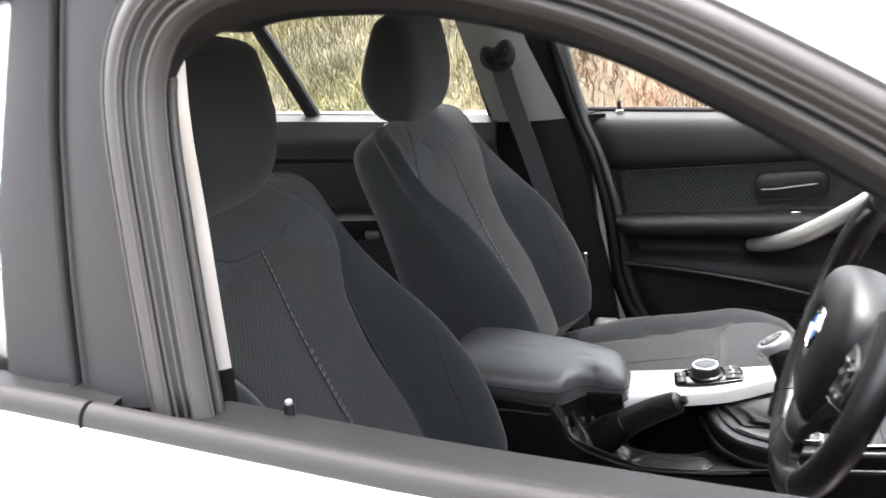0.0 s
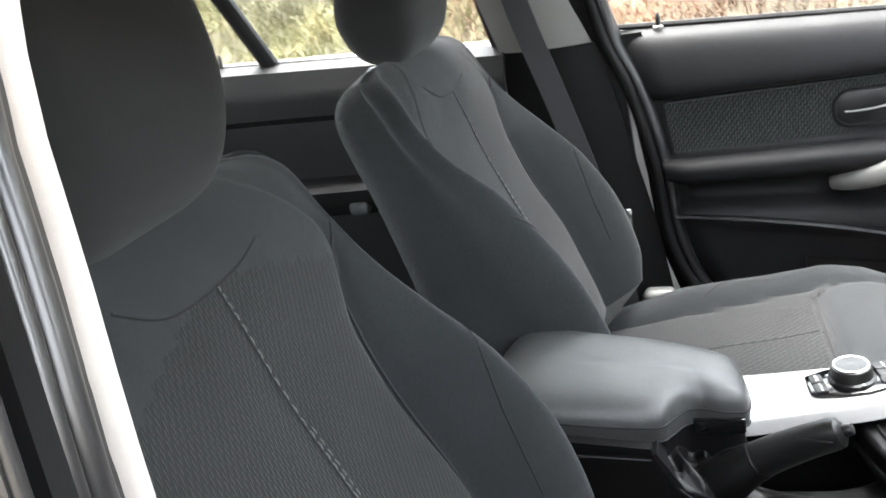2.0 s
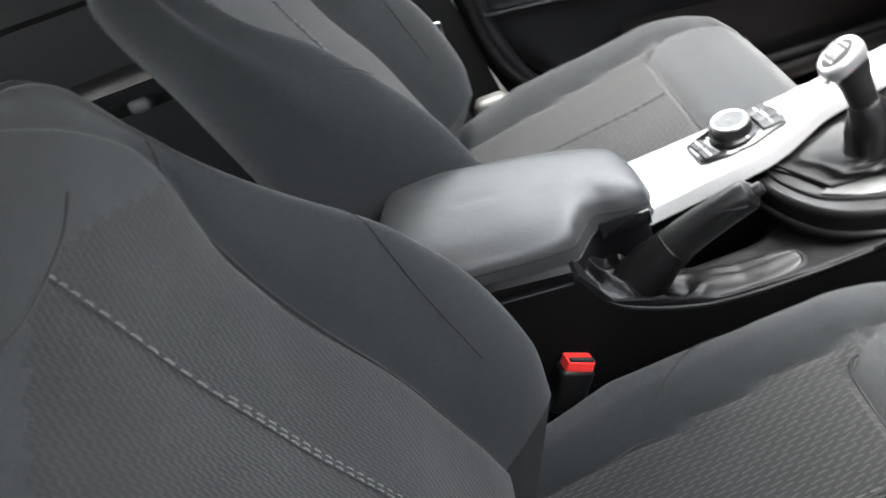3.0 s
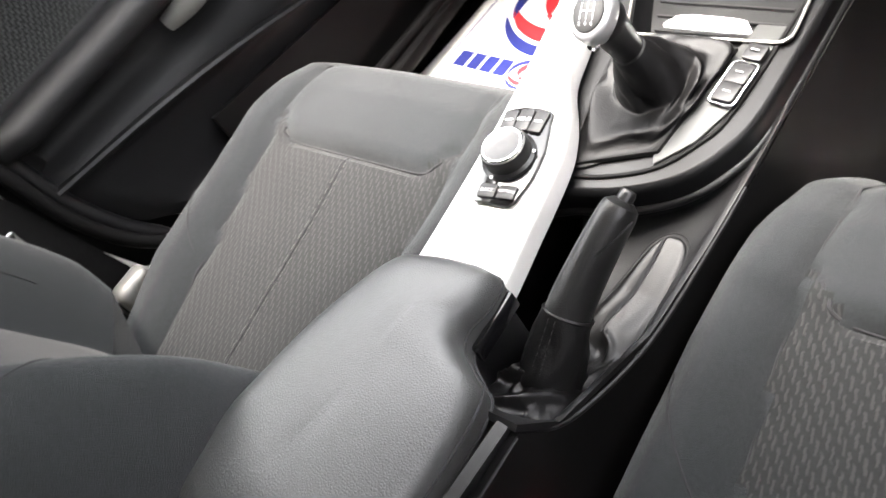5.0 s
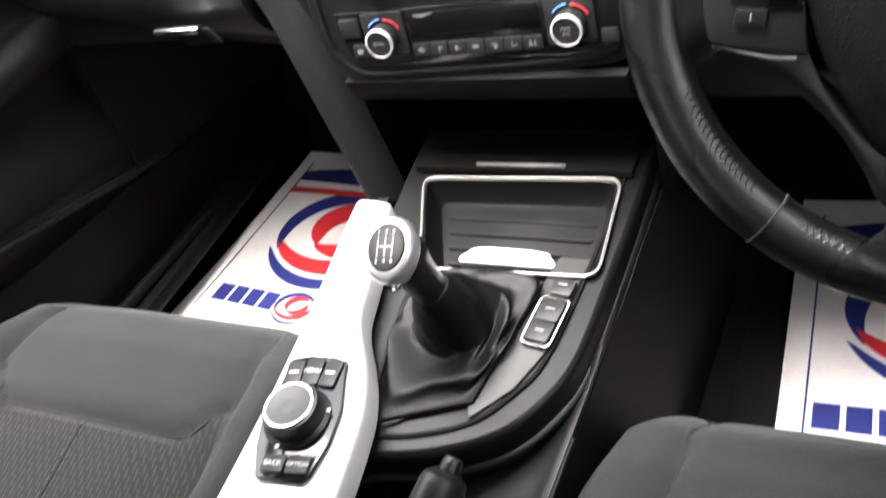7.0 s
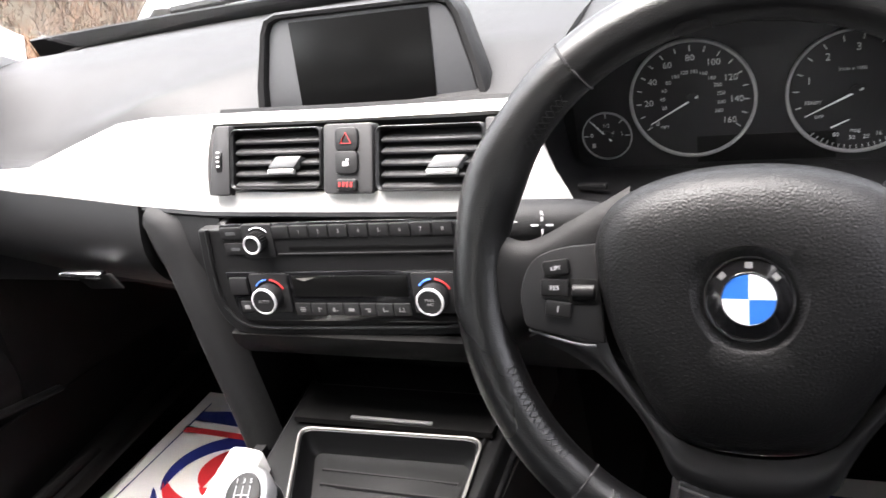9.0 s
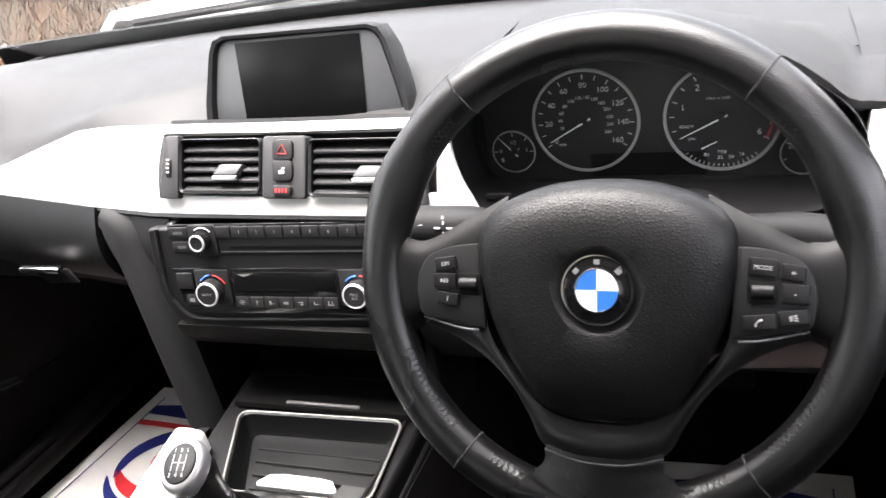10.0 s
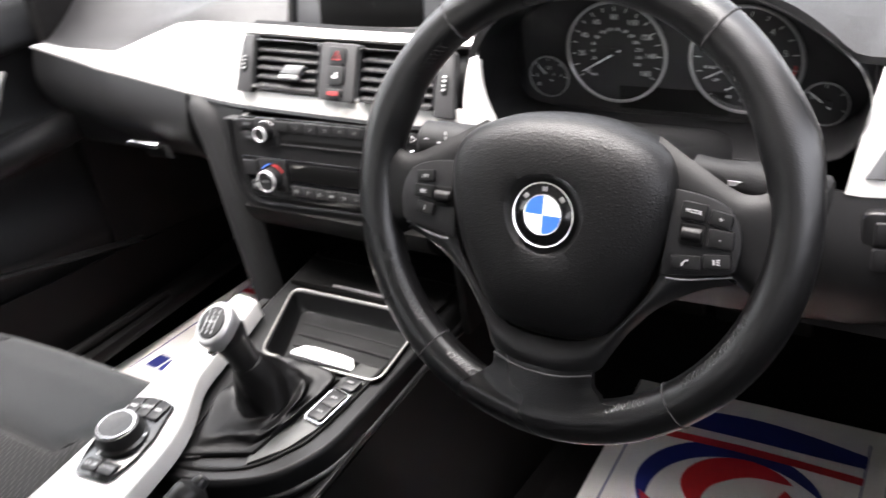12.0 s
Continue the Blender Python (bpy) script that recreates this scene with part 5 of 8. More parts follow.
def gear_plate():
    """The surround's top with the tray's opening cut through it, and its rounded rim."""
    bm = bmesh.new()
    edges = []
    top = [Vector((p.x, p.y, 0)) for p in OUT]
    c = Vector((0.07, 0, 0))
    inner_top = [p + (c - p).normalized() * 0.006 for p in top]
    for loop in (inner_top, [Vector((p.x, p.y, 0)) for p in tray_ring(0.001, 0)]):
        vs = [bm.verts.new((p.x, p.y, plate_z(p.x))) for p in loop]
        edges += [bm.edges.new((vs[i], vs[(i + 1) % len(vs)])) for i in range(len(vs))]
    bmesh.ops.triangle_fill(bm, use_beauty=True, use_dissolve=False, edges=edges, normal=(0, 0, 1))
    bmesh.ops.recalc_face_normals(bm, faces=bm.faces[:])
    if bm.faces[0].normal.z < 0:
        bmesh.ops.reverse_faces(bm, faces=bm.faces[:])
    rows = [(0.006, 0.0), (0.0035, -0.0008), (0.0012, -0.0035), (0.0, -0.007), (0.0, -0.040)]
    rim = loft([[Vector((q.x, q.y, plate_z(q.x) + dz)) for q in (p + (c - p).normalized() * k for p in top)] for k, dz in rows], caps=False)
    return merged(bm, rim)


part("gear_surround", gear_plate(), SURROUND, con, "raised dark surround of the gear lever and tray")
part("surround_edge", sweep([(p.x, p.y, plate_z(p.x) - 0.028) for p in OUT], 0.0045, 10, closed=True), HARD, con)
inner = smooth_path([(0.248, -0.116, 0), (0.10, -0.110, 0), (-0.012, -0.098, 0), (-0.050, -0.082, 0), (-0.082, -0.055, 0), (-0.102, -0.010, 0), (-0.108, 0.026, 0)], 6)
part("inlay_edge", sweep([(p.x, p.y, plate_z(p.x) + 0.001) for p in inner], 0.0022, 8), SHADEBLACK, con)


def quad_plate(pts, depth, bev=0.002, lift=0.0):
    """A flat piece laid on the gear surround."""
    bm = prism(pts, depth, None, bev)
    for v in bm.verts:
        v.co.z += plate_z(v.co.x) + lift
    return bm


part("switch_strip", quad_plate([(0.088, -0.080), (0.088, -0.108), (-0.012, -0.095), (-0.048, -0.080), (-0.080, -0.052), (-0.066, -0.046)], 0.003), GRAPHITE, con, "dark strip carrying the driving switches")
part("boot_frame", sweep([(x, y, plate_z(x) + 0.003) for x, y in [(-0.099, 0.030), (-0.066, -0.050), (0.054, -0.0725), (0.052, 0.047), (-0.02, 0.043)]], 0.003, 6, closed=True), SHADEBLACK, con)

# switches right of the gear lever
sw = thing("switch_bank", "dark driving-mode switches with bright frame", "switch")


def at_plate(x, y, lift=0.004):
    return frame_from((x, y, plate_z(x) + lift), (1, -0.13, 0.10), (0.13, 1, 0))


part("button", prism(rounded(0.018, 0.020, 0.003), 0.004, at_plate(0.052, -0.0935), 0.001), BUTTON, sw)
part("button", prism(rounded(0.0215, 0.021, 0.003), 0.005, at_plate(0.0258, -0.0898), 0.001), BUTTON, sw)
part("button", prism(rounded(0.0205, 0.021, 0.003), 0.0058, at_plate(0.0042, -0.0871), 0.001), BUTTON, sw)
fr = rounded(0.048, 0.0255, 0.005)
part("bright_frame", sweep([at_plate(0.0150, -0.0885, 0.0065) @ Vector((x, y, 0)) for x, y in fr], 0.0013, 6, closed=True), CHROME, sw, "chrome frame round the rocker")
for dx, dy in ((0.052, -0.0935), (0.026, -0.090), (0.004, -0.087)):
    part("symbol", box(0.0018, 0.008, 0.0006, (0, 0, 0), 0, m=at_plate(dx, dy, 0.0098)), DIMMARK, sw)

# oddments tray with a sliding roll cover
tray = thing("oddments_tray", "black storage tray with chrome rim and ribbed floor", "tray")
part("chrome_rim", sweep(tray_ring(0.0, 0.0055), 0.0015, 8, closed=True), SILVER_DULL, tray, "dull chrome rim")
part("bowl", loft([tray_ring(0.0, 0.0055), tray_ring(0.004, 0.004), tray_ring(0.009, -0.014), tray_ring(0.016, -0.0205), tray_ring(0.05, -0.0215)], caps="end"), SURROUND, tray, "black tray bowl")
for i in range(4):
    x = 0.090 + 0.019 * i
    part("floor_rib", sweep([(x, 0.035 - i * -0.006, plate_z(x) - 0.0205), (x, -0.095, plate_z(x) - 0.0205)], 0.0020, 6), SOFT, tray)
part("finger_tab", prism([(0, -0.044), (0.004, -0.046), (0.016, -0.036), (0.018, -0.02), (0.0185, 0.02), (0.016, 0.036), (0.004, 0.046), (0, 0.044)], 0.003, Matrix.Translation((0.0735, -0.033, plate_z(0.0735) + 0.0015)) @ pose(0, 0, 0, 0, -4, 0), 0.001), WHITEC, tray, "pale satin finger tab")
part("lid_lip", box(0.004, 0.092, 0.0032, (0.192, -0.012, 0.6335), 0.001), SATIN, tray, "bright lip of the sliding cover")
# near-black gives this cover the shade under the stack
part("roll_cover", sheet(lambda u, v: (0.186 + 0.12 * u, -0.122 + 0.222 * v, 0.633 - 0.012 * u), 8, 8, 0.006), SHADEBLACK, tray, "black sliding cover under the dash")

# silver finger trim beside the gear lever
fin = thing("console_trim", "satin silver trim blade along the console", "trim")
FL = smooth_path([(-0.268, 0.108, 0), (-0.20, 0.108, 0), (-0.120, 0.110, 0), (-0.075, 0.113, 0), (-0.04, 0.116, 0), (0.02, 0.123, 0), (0.09, 0.132, 0), (0.116, 0.134, 0)], 6)
FR = smooth_path([(-0.268, -0.001, 0), (-0.20, 0.007, 0), (-0.120, 0.0165, 0), (-0.084, 0.027, 0), (-0.055, 0.042, 0), (-0.018, 0.064, 0), (0.03, 0.075, 0), (0.114, 0.094, 0)], 6)


def fin_z(x):
    return line_table([(-0.27, 0.618), (-0.13, 0.628), (0.0, 0.636), (0.14, 0.645)], x)


def blade():
    rings = []
    for l, r in zip(FL, FR):
        zl, zr = fin_z(l.x), fin_z(r.x)
        w = (l.y - r.y)
        e = 0.004
        rings.append([Vector((l.x, l.y + 0.002, zl - 0.022)), Vector((l.x, l.y, zl - e)), Vector((l.x, l.y - e * .4, zl - e * .35)), Vector((l.x, l.y - e, zl)), Vector((l.x, l.y - w * .5, zl + 0.0012)), Vector((r.x, r.y + e, zr)),
                      Vector((r.x, r.y + e * .4, zr - e * .35)), Vector((r.x, r.y, zr - e)), Vector((r.x, r.y - 0.003, zr - 0.022))])
    l, r = FL[-1], FR[-1]
    for k in (1, 2, 3):
        a = rings[-1]
        c = sum(a, Vector()) / len(a)
        rings.append([Vector((p.x + 0.0035 / k, c.y + (p.y - c.y) * (1 - 0.05 * k), min(p.z, fin_z(0.14) - 0.0012 * k * k))) for p in a])
    return loft(rings)


part("blade", blade(), SILVER, fin, "satin silver trim")

# rotary controller in the blade
ctl = thing("rotary_controller", "black rotary controller knob with ring of menu keys", "controller")
CM = frame_from((-0.130, 0.066, fin_z(-0.13) + 0.001), (1, 0.14, 0.06), (-0.14, 1, 0))
part("key_plate", prism([(-0.047, 0.019), (-0.049, -0.020), (-0.043, -0.026), (-0.015, -0.033), (0.014, -0.0335), (0.046, -0.026), (0.060, -0.024), (0.064, -0.012), (0.065, 0.010), (0.061, 0.027), (0.034, 0.029), (0.006, 0.033), (-0.022, 0.028)], 0.005, CM, 0.0015), GLOSS, ctl, "gloss black key plate")
for kx, ky, kw, kh, rz in ((0.046, 0.0185, 0.024, 0.0150, 5), (0.0475, 0.002, 0.0255, 0.0155, 1), (0.046, -0.0145, 0.025, 0.0150, -5), (-0.036, 0.006, 0.015, 0.019, 0), (-0.036, -0.015, 0.015, 0.019, 0)):
    part("key", prism(rounded(kw, kh, 0.0025), 0.004, CM @ pose(kx, ky, 0.004, 0, 0, rz), 0.001), BUTTON, ctl)
    word = {0.002: "MENU", 0.006: "BACK", -0.015: "OPTION"}.get(ky)
    if word:
        lettering(word, 0.0058 if word != "OPTION" else 0.0050, CM @ pose(kx, ky, 0.0084, 0, 0, rz - 90), ctl)
    else:
        part("key_legend", box(0.0022, kh * 0.55, 0.0003, (0, 0, 0), 0, m=CM @ pose(kx, ky, 0.0084, 0, 0, rz)), MARK, ctl)
part("knob", lathe([(0.0275, 0.0), (0.0275, 0.004), (0.0240, 0.0060), (0.0238, 0.0165), (0.0226, 0.0195), (0.0198, 0.0205), (0.0, 0.0205)], 48, CM @ pose(0.004, 0, 0.004)), HARD, ctl, "knurled black knob")
part("chrome_ring", ring(0.0178, 0.0208, 0.0022, 48, CM @ pose(0.004, 0, 0.0235)), CHROME, ctl, "chrome ring")
part("cap", lathe([(0.0180, 0), (0.0180, 0.001), (0.012, 0.0004), (0.0, 0.0)], 40, CM @ pose(0.004, 0, 0.0243)), HARD, ctl)
part("index_mark", box(0.003, 0.003, 0.0006, (0, 0, 0), 0, m=CM @ pose(-0.0235, 0.006, 0.0105)), MARK, ctl)
part("index_mark", box(0.003, 0.003, 0.0006, (0, 0, 0), 0, m=CM @ pose(0.010, -0.0265, 0.0105)), MARK, ctl)

# ---- armrest ----
arm = thing("armrest", "padded black leather armrest on its storage box", "armrest")
ARM = [(-0.269, 0.098), (-0.255, 0.070), (-0.249, 0.035), (-0.248, 0.008), (-0.254, -0.010), (-0.280, -0.015), (-0.304, -0.012), (-0.322, -0.020), (-0.338, -0.044), (-0.352, -0.060), (-0.40, -0.068), (-0.50, -0.072), (-0.535, -0.064), (-0.552, -0.03),
       (-0.555, 0.02), (-0.550, 0.075), (-0.530, 0.124), (-0.48, 0.137), (-0.40, 0.134), (-0.32, 0.119)]


def arm_pad():
    o = smooth_path([(x, y, 0) for x, y in ARM], 4, True)
    def at(p, k, z):
        c = Vector((max(-0.48, min(-0.31, p.x)), 0.030, 0))
        q = c + (p - c) * k
        return Vector((q.x, q.y, z - 0.010 + 0.036 * (-(q.x + 0.25)) / 0.30))
    rows = [(1.0, 0.626), (1.010, 0.634), (1.012, 0.644), (1.0, 0.653), (0.97, 0.6595), (0.92, 0.6645), (0.84, 0.6690), (0.7, 0.6730), (0.5, 0.6755), (0.25, 0.677), (0.05, 0.6775)]
    return loft([[at(p, k, z) for p in o] for k, z in rows])


def arm_wave(bm):
    for v in bm.verts:
        v.co.z += 0.0012 * noise.noise(v.co * 18)
    return bm


part("lid", arm_wave(arm_pad()), ARMHIDE, arm, "domed black leather lid")


def lid_line(k, z):
    out = []
    for p in smooth_path([(x, y, 0) for x, y in ARM], 4, True):
        c = Vector((max(-0.48, min(-0.31, p.x)), 0.030, 0))
        q = c + (p - c) * k
        out.append((q.x, q.y, z - 0.010 + 0.036 * (-(q.x + 0.25)) / 0.30))
    return out


o = smooth_path([(x, y, 0) for x, y in ARM], 4, True)
part("seam", sweep(lid_line(1.0135, 0.6465), 0.0014, 6, closed=True), SEAM, arm, "stitched seam round the lid")
part("seam", sweep(lid_line(1.004, 0.6265), 0.0016, 6, closed=True), SEAM, arm)
part("box", loft([[Vector((-0.40 + (p.x + 0.40) * 0.965, 0.022 + (p.y - 0.022) * 0.965, z)) for p in o] for z in (0.42, 0.60, 0.634)]), HARD, arm, "storage box below the lid")
part("box_side", sheet(lambda u, v: (-0.56 + 0.20 * u, -0.086 + 0.004 * math.sin(math.pi * v), 0.60 + 0.036 * v + 0.022 * (1 - u)), 10, 5, 0.01), HARD, arm)
part("latch_bar", box(0.060, 0.006, 0.02, (-0.284, -0.016, 0.622), 0.002), GLOSS, arm)
part("hinge_line", sweep([(-0.362, -0.0905, 0.624), (-0.45, -0.0925, 0.632), (-0.55, -0.0925, 0.640)], 0.0012, 5), SEAM, arm)

# ---- handbrake ----
hbk = thing("handbrake", "leather handbrake lever in a creased gaiter", "handbrake")
hp = smooth_path([(-0.305, -0.050, 0.548), (-0.272, -0.054, 0.580), (-0.238, -0.059, 0.607), (-0.195, -0.072, 0.637), (-0.158, -0.083, 0.658)], 6)
HN = len(hp) - 1
grip_r = [line_table([(0, 0.0205), (0.45, 0.0195), (0.55, 0.0185), (0.8, 0.0166), (0.93, 0.0156), (0.975, 0.0135), (1.0, 0.0085)], i / HN) for i in range(HN + 1)]
part("grip", sweep(hp[10:], grip_r[10:], 28, flat=1.16), GRIPHIDE, hbk, "black leather lever grip")
d = (hp[-1] - hp[-3]).normalized()
part("release_button", lathe([(0.0072, -0.004), (0.0072, 0.007), (0.0058, 0.0100), (0, 0.0106)], 24, frame_from(hp[-1] - d * 0.001, d.orthogonal(), d.cross(d.orthogonal()))), HARD, hbk, "black release button")


def on_grip(i, q):
    """A point on the grip at path station i and angle q from its top."""
    f = (hp[min(i + 1, HN)] - hp[i - 1]).normalized()
    sd = f.cross(Vector((0, 0, 1))).normalized()
    return hp[i] + (sd.cross(f) * math.cos(q) + sd * math.sin(q)) * (grip_r[i] * 1.04)


# piped seams: a straight one along the top and one curling over the nose
part("seam", sweep([on_grip(i, 0.25 + 0.02 * i) for i in range(12, HN - 6)], 0.0010, 5), GAITER, hbk)
part("seam", sweep([on_grip(i, -0.85 + 0.02 * (i - 12)) for i in range(12, HN - 3)], 0.0010, 5), SOFT, hbk)
part("seam", sweep([on_grip(HN - 7 + k, 0.55 + 0.22 * k) for k in range(6)], 0.0011, 5), GAITER, hbk)
part("stitching", dashes([on_grip(i, 0.10) for i in range(12, HN - 6)], 0.0025, 0.002, 0.0005), SOFT, hbk)
part("sleeve_ring", sweep([hp[11] + (on_grip(11, q) - hp[11]) * 1.06 for q in np.linspace(0, 2 * math.pi, 24, endpoint=False)], 0.0018, 6, closed=True, up=(1, 0, 0.8)), GAITER, hbk)


def draped(base, axis, radii, ridges, n_rows=70, slack=0.010, crease=0.010):
    """A leather boot from a base outline to a sleeve on a lever; ridges are (angle, height, slope, reach, width, lift)."""
    low, top = axis
    d = (top - low).normalized()
    rings = []
    for i in range(n_rows):
        t = i / (n_rows - 1)
        row = []
        for b in base:
            q = b - low
            side = q - d * q.dot(d)
            side = side.normalized()
            ang = math.atan2(side.y, side.x)
            neck, cap = low + side * radii[0], top + side * radii[1]
            k = min(1, t / 0.60)
            c = max(0, (t - 0.60) / 0.40)
            p = b.lerp(neck, sstep(0, 1, k) * 0.4 + 0.6 * k) if c == 0 else neck.lerp(cap, c)
            h = slack * math.sin(math.pi * min(1, t / 0.7)) ** 2 * max(0.6, -math.cos(ang)) + 0.006 * math.exp(-((t - 0.10) / 0.09) ** 2) * max(0, math.cos(ang))
            for a0, t0, slope, reach, width, lift in ridges:
                da = (ang - a0 + math.pi) % (2 * math.pi) - math.pi
                e = (t - t0 - slope * da - 0.03 * math.sin(3 * da + a0)) / width
                fall = math.exp(-(da / reach) ** 2)
                h += lift * fall * (math.exp(-e * e) - 0.55 * math.exp(-((e - 1.5) / 0.8) ** 2))
            edge = min(1, t / 0.06) * min(1, (1 - t) / 0.04)
            w = Vector((p.x * 13, p.y * 26, p.z * 22 + t * 1.5))
            cr = 1 - abs(noise.noise(w)) * 1.6
            fine = 1 - abs(noise.noise(w * 2.3 + Vector((5, 1, 2)))) * 1.8
            h += edge * crease * (0.75 * max(0, cr) ** 3 + 0.35 * max(0, fine) ** 3 - 0.25)
            row.append(p + (side * 0.8 + Vector((0, 0, 0.6))) * (h * edge))
        rings.append(row)
    return loft(rings)


def near(pts, x, y):
    """Distance in plan from a point to a line of points, and how far along it the nearest place lies (0 to 1)."""
    best = (9.0, 0.0)
    for i in range(len(pts) - 1):
        ax, ay = pts[i][0], pts[i][1]
        bx, by = pts[i + 1][0] - ax, pts[i + 1][1] - ay
        k = min(1.0, max(0.0, ((x - ax) * bx + (y - ay) * by) / max(1e-9, bx * bx + by * by)))
        g = math.hypot(x - ax - bx * k, y - ay - by * k)
        if g < best[0]:
            best = (g, (i + k) / (len(pts) - 1))
    return best


HB_SEAM = smooth_path([(-0.119, -0.074, 0), (-0.150, -0.073, 0), (-0.186, -0.068, 0), (-0.213, -0.060, 0), (-0.226, -0.060, 0)], 5)
# folds of the slack leather behind the lever: line in plan, height, half width
SLACK = [(smooth_path([(-0.334, -0.036, 0), (-0.331, -0.050, 0), (-0.321, -0.062, 0), (-0.304, -0.075, 0)], 5), 0.017, 0.0075),
         (smooth_path([(-0.312, -0.012, 0), (-0.309, -0.024, 0), (-0.304, -0.034, 0), (-0.291, -0.032, 0), (-0.283, -0.028, 0)], 5), 0.020, 0.0046),
         (smooth_path([(-0.303, -0.040, 0), (-0.298, -0.054, 0), (-0.286, -0.066, 0)], 5), 0.012, 0.0055),
         (smooth_path([(-0.340, -0.030, 0), (-0.322, -0.024, 0), (-0.300, -0.016, 0), (-0.270, -0.021, 0)], 5), 0.016, 0.0060),
         (smooth_path([(-0.228, -0.066, 0), (-0.236, -0.075, 0), (-0.247, -0.077, 0)], 4), 0.007, 0.0036),
         (smooth_path([(-0.262, -0.082, 0), (-0.285, -0.080, 0), (-0.300, -0.076, 0)], 4), 0.006, 0.0060)]


def slack_leather(u, v):
    x = -0.350 + 0.232 * (0.5 - 0.5 * math.cos(math.pi * u)) ** 0.9
    yr, yl = ctable(GO_RIGHT, x), ctable(GO_LEFT, x)
    y = yr + (yl - yr) * v
    c = abs(2 * v - 1)
    tip_fade = sstep(0.0, 0.10, 1 - u) * sstep(0.0, 0.06, u)
    inside = (1 - c ** 5) * tip_fade
    h = 0.0045 * inside
    ys = line_table(sorted((p.x, p.y) for p in HB_SEAM), x)
    front = sstep(-0.228, -0.205, x)
    h += front * inside * (0.0022 * sstep(-0.001, 0.012, y - ys) - 0.0016 * math.exp(-((y - ys) / 0.0012) ** 2) - 0.0020 * math.exp(-((y - ys + 0.014) / 0.012) ** 2))
    h -= 0.011 * math.exp(-((x + 0.247) / 0.020) ** 2 - ((y + 0.064) / 0.016) ** 2)
    h += 0.016 * math.exp(-((x + 0.300) / 0.024) ** 2 - ((y + 0.048) / 0.022) ** 2)
    for line, tall, wide in SLACK:
        g, k = near(line, x, y)
        h += inside * tall * math.exp(-(g / wide) ** 1.6) * (0.55 + 0.45 * math.sin(math.pi * min(1, 0.15 + 0.8 * k)))
    back = sstep(-0.225, -0.285, x)
    w = Vector((x * 55, y * 70, 3.0))
    h += inside * back * (0.0050 * (0.5 - abs(noise.noise(w))) + 0.0022 * noise.noise(w * 2.4))
    return (x, y, gaiter_rim_z(Vector((x, y, 0))) + 0.001 + h)


part("gaiter", sheet(slack_leather, 110, 48, 0.002), GAITER, hbk, "leather gaiter, smooth ahead and bunched behind the lever", sharp=80)
part("gaiter_seam", sweep([(p.x, p.y, gaiter_rim_z(p) + 0.0036) for p in HB_SEAM[1:]], 0.0008, 6), SEAM, hbk)


def sleeve():
    rings = []
    for i in range(2, 12):
        k = (i - 2) / 9
        a, b = hp[i - 1], hp[i + 1]
        f = (b - a).normalized()
        sd = f.cross(Vector((0, 0, 1))).normalized()
        hh = sd.cross(f)
        row = []
        for j in range(40):
            q = 2 * math.pi * j / 40
            r = 0.0216 + 0.0075 * (1 - k) ** 1.6
            w = Vector((math.cos(q) * 1.3, math.sin(q) * 1.3, k * 2.4))
            r += (0.0100 * (0.40 - abs(noise.noise(w * 1.7))) * (1 - k) ** 0.6 + 0.0016 * math.sin(3 * q + 5 * k)) * min(1, (1 - k) * 4)
            row.append(hp[i] + (sd * math.sin(q) + hh * math.cos(q) * 1.08) * r)
        rings.append(row)
    return loft(rings, caps=False)


part("sleeve", sleeve(), GAITER, hbk, "leather sleeve gathered on the lever", sharp=80)
for dq in (0.02, 0.30):
    part("stitching", dashes([hp[i] + (on_grip(i, dq) - hp[i]) * (1.16 + 0.035 * (11 - i)) for i in range(4, 12)], 0.0022, 0.0018, 0.0006), SOFT, hbk, "double row of dark stitching")

# ---- gear lever ----
gear = thing("gear_lever", "six-speed gear lever with silver capped knob in leather gaiter", "gear lever")
tip = Vector((-0.020, 0.000, 0.722))
gd = (tip - Vector((0.012, -0.014, 0.60))).normalized()
g_base = [Vector((p.x, p.y, plate_z(p.x) + 0.003)) for p in smooth_path([(-0.097, 0.026, 0), (-0.080, -0.014, 0), (-0.064, -0.048, 0), (0.0, -0.060, 0), (0.052, -0.070, 0), (0.053, -0.012, 0), (0.050, 0.044, 0), (-0.02, 0.040, 0)], 8, True)]
foot = tip - gd * 0.062
BOOT_FOLDS = [(3.0, 0.34, 0.22, 0.8, 0.09, 0.011), (-2.4, 0.26, -0.26, 0.7, 0.09, 0.012), (-1.6, 0.44, 0.30, 0.6, 0.09, 0.012), (-0.8, 0.26, 0.22, 0.7, 0.09, 0.009), (2.2, 0.28, 0.30, 0.6, 0.09, 0.010),
              (-2.9, 0.58, -0.30, 0.5, 0.07, 0.007), (1.2, 0.42, -0.24, 0.8, 0.09, 0.009), (-2.0, 0.12, 0.20, 0.8, 0.07, 0.006), (0.2, 0.36, 0.20, 0.8, 0.09, 0.008)]
part("gaiter", draped(g_base, (tip - gd * 0.107, foot + gd * 0.004), (0.039, 0.0165), [(a, t, sl, r * 1.25, wd * 1.25, lf * 0.72) for a, t, sl, r, wd, lf in BOOT_FOLDS], 70, 0.004, 0.0014), BOOTHIDE, gear, "soft black leather gaiter", sharp=80)
kn = lathe([(0.0150, -0.062), (0.0150, -0.050), (0.0165, -0.034), (0.0195, -0.020), (0.0215, -0.012), (0.019, -0.004), (0.0, -0.002)], 32)
km = Matrix.Translation(tip) @ gd.to_track_quat("Z", "Y").to_matrix().to_4x4()
kn.transform(km)
part("knob", kn, HARD, gear, "black grip below the cap")
